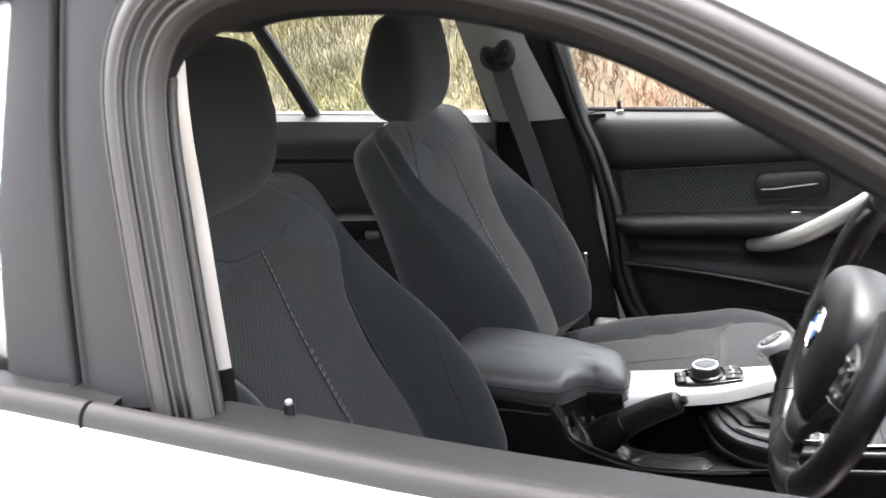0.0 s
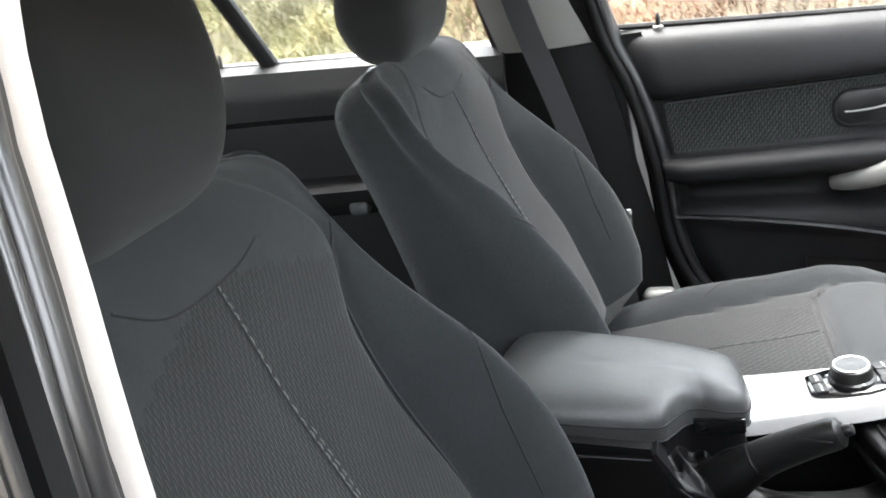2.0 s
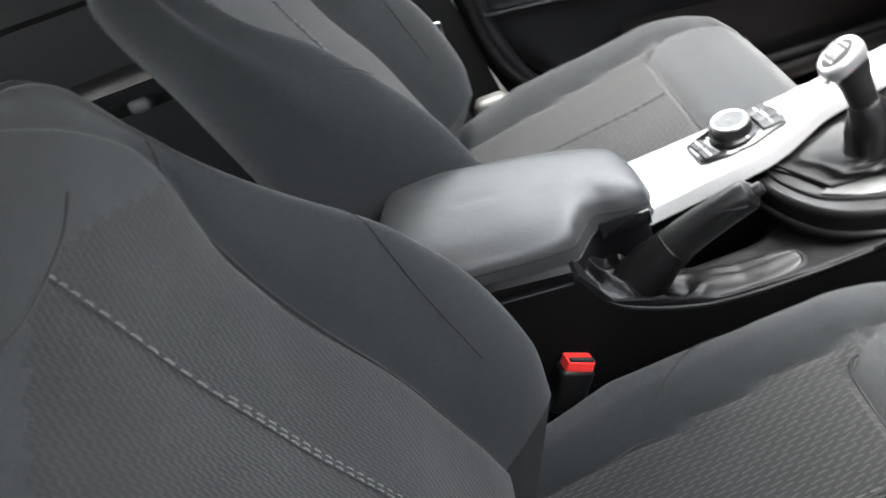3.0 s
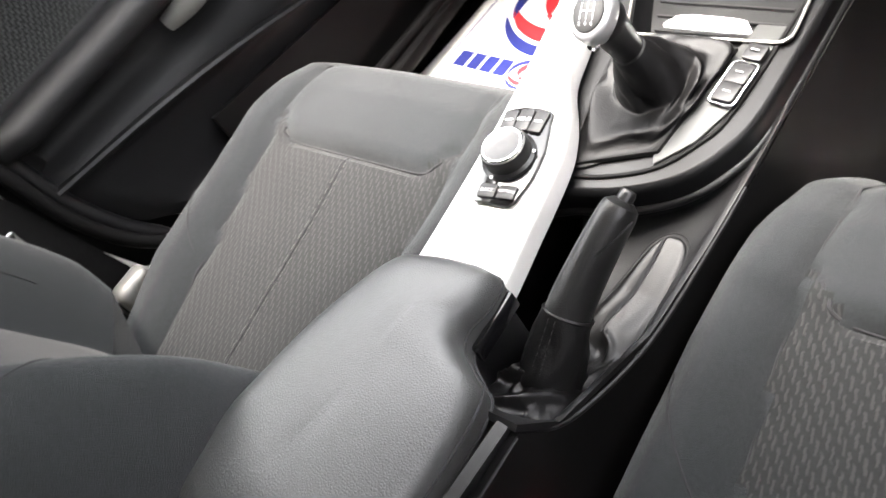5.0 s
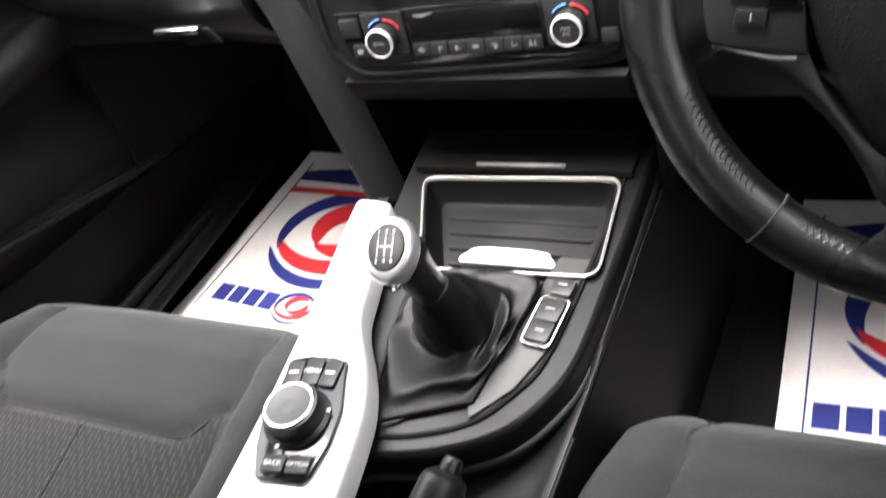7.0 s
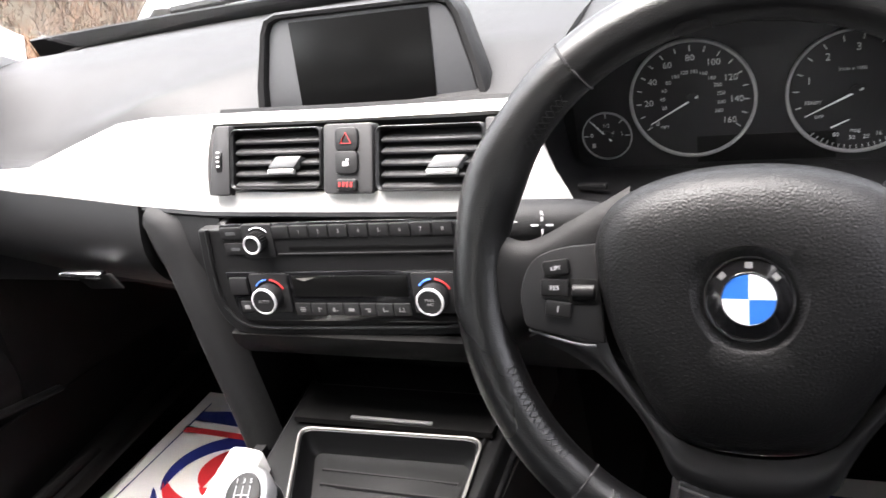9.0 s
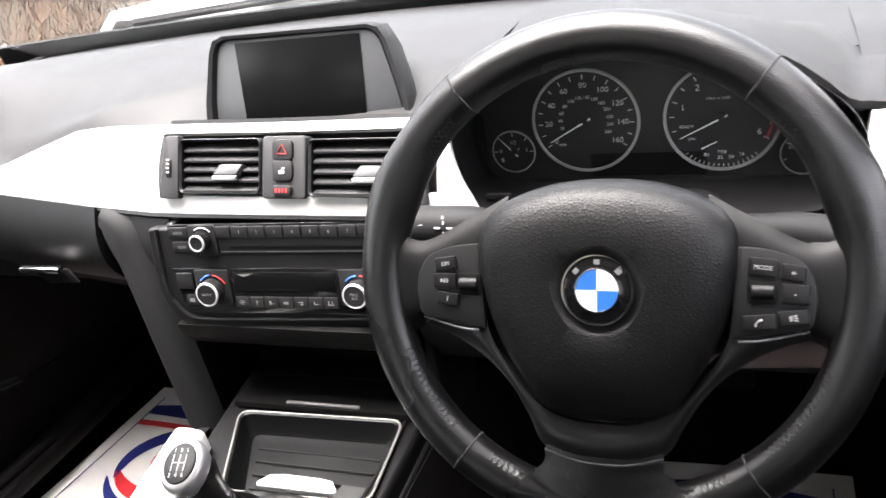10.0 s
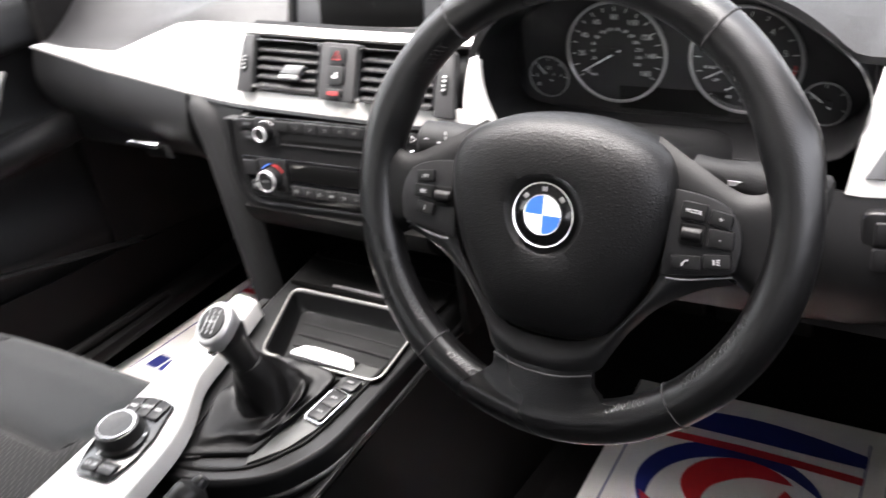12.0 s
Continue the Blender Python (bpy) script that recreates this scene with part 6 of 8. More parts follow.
# cap: an upright oval leaning back toward the driver
tilt = frame_from(tip + Vector((-0.004, 0, 0.002)), (0.855, 0.10, 0.50), (0, 1, 0))
part("knob_cap", lathe([(0.0165, -0.024), (0.0205, -0.014), (0.0232, -0.004), (0.0228, 0.002), (0.0214, 0.0058), (0.0190, 0.0074), (0.0172, 0.0074), (0.0, 0.0074)], 40, tilt @ Matrix.Diagonal((1.14, 0.93, 1, 1))), KNOBSILVER, gear, "satin chrome knob cap")
part("shift_plate", lathe([(0.0168, 0.0070), (0.0158, 0.0086), (0.0, 0.0096)], 36, tilt @ Matrix.Diagonal((1.14, 0.93, 1, 1))), KEYBLACK, gear, "black plate with the shift pattern")
pat = [box(0.015, 0.0008, 0.0004, (0, k * 0.0062, 0.0098), 0) for k in (-1, 0, 1)] + [box(0.0008, 0.0132, 0.0004, (0, 0, 0.0100), 0)]
b = merged(*pat)
b.transform(tilt)
part("shift_pattern", b, LEGEND, gear)
for k, (px, py) in enumerate(((0.0112, 0.0062), (-0.0112, 0.0062), (0.0112, 0.0), (-0.0112, 0.0), (0.0112, -0.0062), (-0.0112, -0.0062))):
    lettering(str(k + 1), 0.0052, tilt @ pose(px, py, 0.0098, 0, 0, -90), gear, LEGEND)
part("bright_tip", lathe([(0.006, -0.004), (0.006, 0.0), (0.002, 0.003)], 12, tilt @ pose(-0.0235, 0, -0.008)), CHROME, gear)
part("collar", ring(0.0148, 0.0175, 0.006, 32, km @ pose(0, 0, -0.066)), LEATHER, gear)

# ---- belt buckles and belt ----
def buckle(x, y, z, rx, rz, label):
    t = thing("seat_belt_buckle", label, "buckle", "belt buckles", "", Matrix.Translation((x, y, z)) @ pose(0, 0, 0, 0, rx, rz))
    part("housing", box(0.060, 0.026, 0.040, (-0.034, 0, 0), 0.006, 3), HARD, t)
    part("red_button", box(0.016, 0.020, 0.034, (0.0, 0, 0), 0.003, 3), REDBTN, t, "red release button")
    part("slot", box(0.004, 0.006, 0.030, (0.0082, -0.006, 0), 0.001), SEAM, t)
    part("stalk", box(0.10, 0.018, 0.022, (-0.11, 0, 0), 0.004), HARD, t)


buckle(-0.385, -0.108, 0.530, -58, 10, "black belt buckle with red release button")


# ---- dashboard ----
dash = thing("dashboard", "black soft dashboard with silver trim band", "dashboard")
BOT_X = [(-0.74, 0.26), (-0.56, 0.215), (-0.40, 0.205), (-0.22, 0.200), (-0.12, 0.205), (0.0, 0.213), (0.12, 0.222), (0.25, 0.236), (0.45, 0.268), (0.74, 0.34)]
TOP_X = [(-0.74, 0.30), (-0.56, 0.262), (-0.22, 0.245), (0.0, 0.258), (0.25, 0.284), (0.45, 0.300), (0.74, 0.36)]
BOT_Z = [(-0.74, 0.832), (-0.55, 0.837), (-0.50, 0.845), (-0.22, 0.871), (-0.114, 0.862), (0.167, 0.857), (0.30, 0.862), (0.41, 0.866), (0.62, 0.868), (0.74, 0.868)]
TOP_Z2 = [(-0.74, 0.925), (-0.55, 0.933), (-0.22, 0.948), (0.10, 0.944), (0.24, 0.941), (0.29, 0.936), (0.37, 0.912), (0.46, 0.884), (0.62, 0.871), (0.74, 0.869)]


def edge(y, top):
    return Vector((line_table(TOP_X if top else BOT_X, y), y, line_table(TOP_Z2 if top else BOT_Z, y)))


def pad(u, v, y0=0.73, y1=-0.73, set_back=False):
    """v across from passenger to driver side, u from the trim back to the windscreen."""
    y = y0 + (y1 - y0) * v
    e = Vector((0.40, y, 0.951)) if set_back else edge(y, True)
    x1 = 0.83 - 0.10 * (y / 0.73) ** 2
    x = e.x + (x1 - e.x) * u
    top = 0.962 - 0.012 * (y / 0.73) ** 2
    z = e.z + (top - e.z) * sstep(0.0, 0.42, u) - 0.018 * sstep(0.55, 1.0, u) + 0.004 * sstep(0, 0.08, u)
    # hollow between the trim and the screen, its upper edge a crease that runs out to the passenger side
    xc = line_table([(-0.20, 0.40), (0.16, 0.42), (0.23, 0.365), (0.30, 0.335), (0.45, 0.33), (0.73, 0.36)], y)
    deep = line_table([(-0.19, 0.0), (-0.165, 0.034), (0.17, 0.036), (0.25, 0.030), (0.34, 0.021), (0.46, 0.010), (0.60, 0.0)], y)
    if not set_back and deep > 0:
        z -= deep * sstep(0, 0.03, x - e.x) * (1 - min(1.0, max(0.0, (x - e.x - 0.035) / max(0.01, xc - e.x - 0.035)))) ** 1.2
    return (x, y, z)


part("upper_pad", merged(sheet(lambda u, v: pad(u, v, 0.73, -0.186), 36, 44, -0.012), sheet(lambda u, v: pad(u, v, -0.186, -0.560, True), 20, 20, -0.012), sheet(lambda u, v: pad(u, v, -0.560, -0.73), 36, 12, -0.012)), PAD, dash, "broad dark grained upper pad")
# black border of the windscreen behind the pad
part("screen_border", sheet(lambda u, v: (0.825 - 0.10 * (0.80 - 1.60 * u) ** 2 / 0.5329 - 0.014 * v, 0.80 - 1.60 * u, 0.932 + 0.038 * v - 0.010 * (1.60 * u - 0.80) ** 2), 24, 4, 0.006), SCREEN, dash, "black border at the foot of the windscreen")
# silver trim, passenger side and centre
def band(y0, y1, v0, v1, n, m, end_top=None):
    """A piece of the trim band between two stations and two heights (0: top edge, 1: bottom edge)."""
    def fn(u, v):
        w = v0 + (v1 - v0) * v
        ye = y1 if end_top is None else end_top + (y1 - end_top) * w ** 1.7
        y = y0 + (ye - y0) * u
        p = edge(y, True).lerp(edge(y, False), w)
        return p + Vector((-0.003, 0, 0)) + Vector((-0.85, 0, 0.3)) * (0.010 * math.sin(math.pi * w))
    return sheet(fn, n, m, -0.008)


bb = [edge(y, False) + Vector((-0.004, 0, 0)) for y in np.linspace(0.70, -0.22, 61)]
part("trim_band", merged(band(0.71, 0.152, 0, 1, 40, 12), band(0.152, -0.186, 0, 0.10, 30, 3), band(0.152, -0.186, 0.80, 1, 30, 5), band(-0.186, -0.226, 0, 1, 8, 16, -0.193)), SILVER, dash, "satin silver trim band")
part("vent_backing", strip([edge(y, True) + Vector((0.022, 0, -0.004)) for y in (0.16, 0, -0.19)], [edge(y, False) + Vector((0.022, 0, 0.008)) for y in (0.16, 0, -0.19)], 0, 0.004, 8, 4), HARD, dash)
part("core", box(0.44, 1.42, 0.17, (0.57, 0, 0.775), 0.02), HARD, dash)
part("trim_shadow_gap", sweep([p + Vector((0.004, 0, -0.004)) for p in bb], 0.004, 6), HARD, dash)


def right_point(y, w, out=0.0):
    p = edge(y, True).lerp(edge(y, False), w)
    return p + Vector((-0.003, 0, 0)) + Vector((-0.85, 0, 0.3)) * (0.010 * math.sin(math.pi * w) + out)


def band_right(yl, yr, v0, v1, n, m):
    """A piece of the driver-side trim between two slanting edges, yl(w) and yr(w)."""
    def fn(u, v):
        w = v0 + (v1 - v0) * v
        return right_point(yl(w) + (yr(w) - yl(w)) * u, w)
    return sheet(fn, n, m, -0.008)


trim_left = lambda w: -0.559 + 0.014 * w
thumb_left = lambda w: -0.589 + 0.031 * (w - 0.19) / 0.67
far_right = lambda w: -0.735
part("trim_band", merged(band_right(trim_left, far_right, 0, 0.19, 16, 4), band_right(trim_left, thumb_left, 0.19, 0.86, 6, 10), band_right(trim_left, far_right, 0.86, 1, 16, 4)), SILVER, dash, "satin silver trim beside the cluster")
part("vent_backing", strip([right_point(y, 0.1) + Vector((0.030, 0, 0)) for y in (-0.55, -0.64, -0.735)], [right_point(y, 0.95) + Vector((0.030, 0, 0)) for y in (-0.55, -0.64, -0.735)], 0, 0.004, 8, 4), HARD, dash)


# face below the trim: glove box side, middle, driver side
def lower_face(y0, y1, z_low, xoff, depth, n=30):
    def fn(u, v):
        y = y0 + (y1 - y0) * u
        e = edge(y, False)
        z = e.z - 0.004 + (z_low - e.z) * v
        x = e.x + xoff + 0.016 * math.sin(math.pi * min(1, v * 1.0)) * -1 + depth * v ** 3
        return (x, y, z)
    return sheet(fn, n, 18, 0.012)


part("dash_flank", lower_face(0.224, 0.146, 0.735, 0.014, 0.02, 10), SOFT, dash)
part("glove_box", lower_face(0.70, 0.250, 0.742, 0.006, 0.055), SOFT, dash, "black glove box lid")
# near-black stands in for the shade below the glove box
part("glove_lower", sheet(lambda u, v: (edge(0.70 - 0.53 * u, False).x + 0.058 + 0.10 * v, 0.70 - 0.53 * u, 0.750 - 0.09 * v), 14, 8, 0.01), SHADEBLACK, dash)
part("knee_panel", lower_face(-0.145, -0.735, 0.70, 0.010, 0.02), SOFT, dash, "black knee panel below the steering wheel")
part("knee_lower", sheet(lambda u, v: (0.23 + 0.30 * v, -0.15 - 0.58 * u, 0.70 - 0.05 * v), 12, 6, 0.012), CARPET, dash)
part("underside", sheet(lambda u, v: (edge(0.70 - 0.53 * u, False).x + 0.150 + 0.30 * v, 0.70 - 0.53 * u, 0.662 + 0.02 * v), 12, 6, 0.012), CARPET, dash)

latch = part("glove_latch", box(0.012, 0.062, 0.008, (0.2185, 0.352, 0.784), 0.003), CHROME, dash, "chrome glove box latch")
# flat plate; the recess's shade is only its near-black colour
part("latch_recess", prism([(-0.034, 0.010), (0.026, 0.010), (0.040, -0.008), (-0.008, -0.010)][::-1], 0.004, frame_from((0.2255, 0.345, 0.771), (0, -1, 0), (0.1, 0, 1)) @ pose(0, 0, -0.003), 0.002), SHADEBLACK, dash, "near-black plate under the latch, standing in for a shaded recess")
# padded knee rib from dash to console on the passenger side
gp = smooth_path([(0.224, 0.246, 0.846), (0.217, 0.233, 0.840), (0.212, 0.219, 0.824), (0.208, 0.208, 0.800), (0.199, 0.193, 0.752), (0.191, 0.180, 0.700), (0.184, 0.166, 0.640), (0.178, 0.155, 0.585)], 6)


def rib(u, v):
    x = u * (len(gp) - 1)
    i = min(int(x), len(gp) - 2)
    p = gp[i].lerp(gp[i + 1], x - i)
    c = 2 * v - 1
    half = 0.0305 - 0.003 * u
    q = gp[i + 1] - gp[i]
    side = Vector((0, -q.z, q.y)).normalized() * (half * (0.62 + 0.38 * sstep(0.0, 0.30, u)))
    return (p.x + 0.020 * abs(c) ** 3, p.y - side.y * c, p.z - side.z * c)


part("knee_rib", sheet(rib, 40, 20, 0.022), DOORMATT, dash, "padded rib from dash to console")

# centre stack
STACK = [(p.x, p.y) for p in smooth_path([(-0.150, 0.855, 0), (-0.151, 0.830, 0), (-0.150, 0.795, 0), (-0.147, 0.772, 0), (-0.137, 0.753, 0), (-0.116, 0.7445, 0), (-0.06, 0.742, 0), (0.05, 0.740, 0), (0.112, 0.740, 0), (0.136, 0.749, 0), (0.149, 0.772, 0), (0.152, 0.805, 0), (0.151, 0.835, 0), (0.150, 0.853, 0)], 4)]


def stack_m(z):
    """Face of the stack: a pose at height z whose local x runs to the driver's right, local y up."""
    return frame_from((line_table([(0.70, 0.186), (0.78, 0.186), (0.86, 0.204)], z), 0, z), (0.04, -1, 0), (0.12, 0, 1))


part("stack_body", prism([(-y, z - 0.79) for y, z in STACK][::-1], 0.016, stack_m(0.79) @ pose(0, 0, -0.016), 0.006, 4), SOFT, dash, "centre stack surround")
part("stack_lip", sweep([stack_m(0.79) @ Vector((-y * 0.925, (z - 0.79) + (0.0095 if z < 0.76 else 0.006 * (0.80 - z) / 0.04 if z < 0.80 else 0), 0.0006)) for y, z in STACK], 0.0022, 6), HARD, dash, "thin raised edge round radio and climate panel")
part("stack_side", box(0.13, 0.012, 0.10, (0.278, 0.140, 0.798), 0.004), HARD, dash)
part("stack_side", box(0.13, 0.012, 0.10, (0.278, -0.138, 0.798), 0.004), HARD, dash)
# stack foot and cave walls: recess shade put into their near-black
part("stack_foot", sheet(lambda u, v: (0.187 + 0.105 * (1 - math.cos(v * 1.57)), (0.138 - 0.272 * u) * (1 - 0.05 * v), 0.7425 - 0.052 * math.sin(v * 1.57)), 16, 12, 0.010), SHADEBLACK, dash, "rolled under edge of the centre stack")
part("cave_back", sheet(lambda u, v: (0.315, 0.15 - 0.30 * u, 0.58 + 0.14 * v), 8, 6, 0.01), SHADEBLACK, dash)
part("cave_side", box(0.12, 0.012, 0.130, (0.270, -0.146, 0.655), 0.004), SHADEBLACK, dash)
part("cave_side", box(0.12, 0.012, 0.130, (0.270, 0.154, 0.655), 0.004), SHADEBLACK, dash)


# ---- centre air vents with hazard and locking keys ----
def vent_m(y, z, dx=0.0):
    e0, e1 = edge(y, False), edge(y, True)
    t = (z - e0.z) / (e1.z - e0.z)
    x = e0.x + (e1.x - e0.x) * t - 0.010
    return frame_from((x - dx, y, z), (-0.05, -1, 0), (0.45, 0, 1))


def air_vent(y0, y1, z0, z1, name_label, wheel_left, group="dash vents"):
    """A louvred vent between y0 (left) and y1 (right)."""
    t = thing("air_vent", name_label, "air vent", group)
    m = vent_m((y0 + y1) / 2, (z0 + z1) / 2, 0.004)
    w, h = abs(y0 - y1), (z1 - z0) * 1.10
    part("housing", loft([[m @ Vector((x * a, y * a, z)) for x, y in rounded(w, h, 0.006)] for a, z in ((1.0, -0.024), (1.0, 0.003), (0.97, 0.005), (0.93, 0.003), (0.92, -0.024), (0.3, -0.025))], caps="end"), HARD, t, "black vent housing")
    for i in range(5):
        yy = h * (-0.36 + 0.18 * i)
        part("louvre", box(w * 0.92, 0.0040, 0.022, (0, 0, 0), 0.0012, 1, m=m @ pose(0, yy, -0.009, 30, 0, 0)), LOUVRE, t)
    for i in range(4):
        part("rear_fin", box(0.002, h * 0.8, 0.01, (0, 0, 0), 0, m=m @ pose(w * (-0.3 + 0.2 * i), 0, -0.02)), HARD, t)
    wx = w * (0.09 if wheel_left else 0.14)
    part("slider", prism([(-0.016, -0.0055), (0.014, -0.0055), (0.021, 0.0060), (-0.008, 0.0060)], 0.010, m @ pose(wx, -h * 0.10, -0.004, -14, 0, 0), 0.0015), GREYPANEL, t, "grey wedge that turns the slats")
    part("slider_tip", box(0.030, 0.0055, 0.005, (0, 0, 0), 0.0015, m=m @ pose(wx - 0.001, -h * 0.10 - 0.0065, 0.0050)), SATIN, t, "bright lip of the slider")
    return t, m, w, h


z0, z1 = 0.881, 0.934
v1, vm1, vw1, _ = air_vent(0.118, 0.012, z0, z1, "black louvred centre vent with bright slider", True)
v2, vm2, vw2, _ = air_vent(-0.046, -0.152, z0, z1, "black louvred centre vent beside the steering wheel", False)


def thumb(parent, m, x, tilt):
    sg = 1 if tilt >= 0 else -1
    out = [(-0.012, -0.035), (0.014, -0.035), (0.014, 0.033), (-0.002, 0.033), (-0.005, 0.029)]
    part("thumb_panel", prism(out if sg > 0 else [(-a, b) for a, b in out[::-1]], 0.010, m @ pose(x, 0, -0.0055), 0.002), LOUVRE, parent)
    part("thumb_wheel", lathe([(0.0095, -0.0035), (0.0115, -0.0028), (0.0115, 0.0028), (0.0095, 0.0035)], 28, m @ pose(x + 0.002 * sg, -0.002, -0.0045, 0, 90, 0) @ Matrix.Diagonal((1, 1.45, 1, 1))), BUTTON, parent, "ribbed thumb wheel")
    for i in range(4):
        part("wheel_mark", box(0.0032, 0.0016, 0.0006, (0, 0, 0), 0, m=m @ pose(x + 0.002 * sg, 0.007 - 0.0045 * i, 0.0072 - 0.00016 * (i - 1.5) ** 2)), MARK, parent)


thumb(v1, vm1, -vw1 / 2 - 0.014, 0.010)
thumb(v2, vm2, vw2 / 2 + 0.014, -0.010)

hz = thing("hazard_switch_unit", "hazard warning and central locking keys between the vents", "switch")
hm_ = vent_m(-0.017, 0.9075, 0.004)
part("plate", prism(rounded(0.052, 0.064, 0.004), 0.016, hm_ @ pose(0, 0, -0.012), 0.002), LOUVRE, hz)
part("hazard_key", prism(rounded(0.024, 0.021, 0.005), 0.004, hm_ @ pose(0, 0.0175, 0.003), 0.0012), BUTTON, hz, "black key with red triangle")
part("lock_key", prism(rounded(0.024, 0.021, 0.005), 0.004, hm_ @ pose(0, -0.0035, 0.003), 0.0012), BUTTON, hz, "black locking key with white symbol")
part("airflow_wheel", prism(rounded(0.022, 0.010, 0.003), 0.005, hm_ @ pose(0, -0.0235, 0.003), 0.0015), BUTTON, hz)
part("red_marks", merged(*[box(0.0022, 0.0045, 0.0006, (0, 0, 0), 0, m=hm_ @ pose(-0.006 + 0.004 * i, -0.0235, 0.0082)) for i in range(4)]), REDMARK, hz)
part("triangle", sweep([hm_ @ Vector(p) for p in ((-0.0055, 0.0135, 0.0074), (0.0055, 0.0135, 0.0074), (0, 0.0230, 0.0074))], 0.0008, 4, closed=True, up=(1, 0, 0)), REDMARK, hz, "red hazard triangle")
part("lock_symbol", merged(box(0.0060, 0.0036, 0.0006, (0, 0, 0), 0, m=hm_ @ pose(0, -0.0048, 0.0074)), box(0.0012, 0.0026, 0.0006, (0, 0, 0), 0, m=hm_ @ pose(0.0012, -0.0018, 0.0074)), box(0.0030, 0.0010, 0.0006, (0, 0, 0), 0, m=hm_ @ pose(0.0022, -0.0008, 0.0074))), MARK, hz)

# right-hand vent beside the cluster
v3 = thing("air_vent", "black louvred outer vent in silver trim", "air vent", "dash vents")
ws_ = [0.20, 0.36, 0.52, 0.68, 0.85]
part("thumb_panel", strip([right_point(thumb_left(w), w, 0.002) for w in ws_], [right_point(thumb_left(w) - 0.0175, w, 0.002) for w in ws_], 0.001, 0.006, 4, 4, (-1, 0, 0)), GREYPANEL, v3, "grey slanting thumb panel")
for i in range(6):
    w = 0.255 + 0.11 * i
    part("louvre", sweep([right_point(thumb_left(w) - 0.0165, w) + Vector((0.006, 0, 0)), right_point(-0.70, w) + Vector((0.006, 0, 0))], 1.0, shape=[(-0.010, -0.0022), (0.010, -0.0012), (0.010, 0.0012), (-0.010, 0.0022)]), HARD, v3)
part("housing", sweep([right_point(thumb_left(w) - 0.0170, w) for w in (0.20, 0.53, 0.85)], 0.0022, 6), HARD, v3, "black vent edge")
part("slider", box(0.014, 0.030, 0.012, tuple(right_point(-0.640, 0.55) + Vector((-0.001, 0, 0))), 0.003), HARD, v3, "vent direction slider")
part("slider_tip", box(0.004, 0.028, 0.005, tuple(right_point(-0.638, 0.58) + Vector((-0.009, 0, 0))), 0.001), SATIN, v3, "bright tip of the slider")
tw = frame_from(right_point(thumb_left(0.52) - 0.009, 0.52, 0.003), (0, -1, -0.44), (0.35, -0.44, 1))
part("thumb_wheel", lathe([(0.011, -0.004), (0.013, -0.003), (0.013, 0.003), (0.011, 0.004)], 28, tw @ pose(0, 0, -0.009, 0, 90, 0) @ Matrix.Diagonal((1, 1.5, 1, 1))), BUTTON, v3, "ribbed thumb wheel")
for i in range(4):
    part("wheel_mark", box(0.0032, 0.0016, 0.0006, (0, 0, 0), 0, m=tw @ pose(0, 0.006 - 0.0052 * i, 0.0042)), MARK, v3)
dv = thing("demist_vent", "slatted side window demister in the dash top", "air vent")
part("frame", box(0.044, 0.11, 0.006, (0.318, -0.632, 0.944), 0.003), SHADEBLACK, dv)
for i in range(6):
    part("slat", box(0.040, 0.0035, 0.004, (0, 0, 0), 0.001, m=pose(0.318, -0.592 - 0.016 * i, 0.9475, 0, 0, 38)), HARD, dv)

# ---- radio ----
rad = thing("car_radio", "black radio with preset keys and disc slot", "radio")
rm = stack_m(0.839)
rm = rm @ pose(0.005, 0, 0)
part("face", prism(rounded(0.262, 0.034, 0.004), 0.004, rm, 0.0015), GLOSS, rad, "gloss black radio face")
for i in range(10):
    k = part("preset_key", prism(rounded(0.0190, 0.0125, 0.0012), 0.0035, rm @ pose(-0.063 + 0.0205 * i, 0.0085, 0.003), 0.0008), BUTTON, rad)
    if 1 <= i <= 8:
        lettering(str(i), 0.0052, rm @ pose(-0.063 + 0.0205 * i, 0.0085, 0.0067), rad, DIMMARK)
part("disc_slot", box(0.165, 0.0050, 0.002, (0, 0, 0), 0.0005, m=rm @ pose(0.026, -0.0085, 0.0042)), SCREEN, rad, "disc slot")
part("slot_lip", box(0.190, 0.0016, 0.004, (0, 0, 0), 0.0006, m=rm @ pose(0.026, -0.0135, 0.005)), BUTTON, rad)
part("key", prism(rounded(0.024, 0.012, 0.0015), 0.0035, rm @ pose(-0.117, 0.0085, 0.003), 0.0008), BUTTON, rad)
part("key", prism(rounded(0.024, 0.012, 0.0015), 0.0035, rm @ pose(-0.115, -0.0075, 0.003), 0.0008), BUTTON, rad)
part("legend", merged(box(0.011, 0.003, 0.0004, (0, 0, 0), 0, m=rm @ pose(-0.117, 0.0085, 0.0066)), box(0.010, 0.003, 0.0004, (0, 0, 0), 0, m=rm @ pose(-0.115, -0.0075, 0.0066))), GREYPANEL, rad)
part("volume_plate", prism(rounded(0.034, 0.034, 0.003), 0.005, rm @ pose(-0.088, 0, 0.002), 0.001), BUTTON, rad)
vk = part("volume_knob", lathe([(0.0098, 0), (0.0093, 0.012), (0.0084, 0.0142), (0, 0.0138)], 32, rm @ pose(-0.087, 0.001, 0.006)), BUTTON, rad, "volume knob")
part("ribbed_skirt", merged(*[box(0.0012, 0.0012, 0.010, (0, 0, 0), 0, m=rm @ pose(-0.087 + 0.0098 * math.cos(a), 0.001 + 0.0098 * math.sin(a), 0.013)) for a in np.linspace(0, 6.283, 24, endpoint=False)]), HARD, vk)
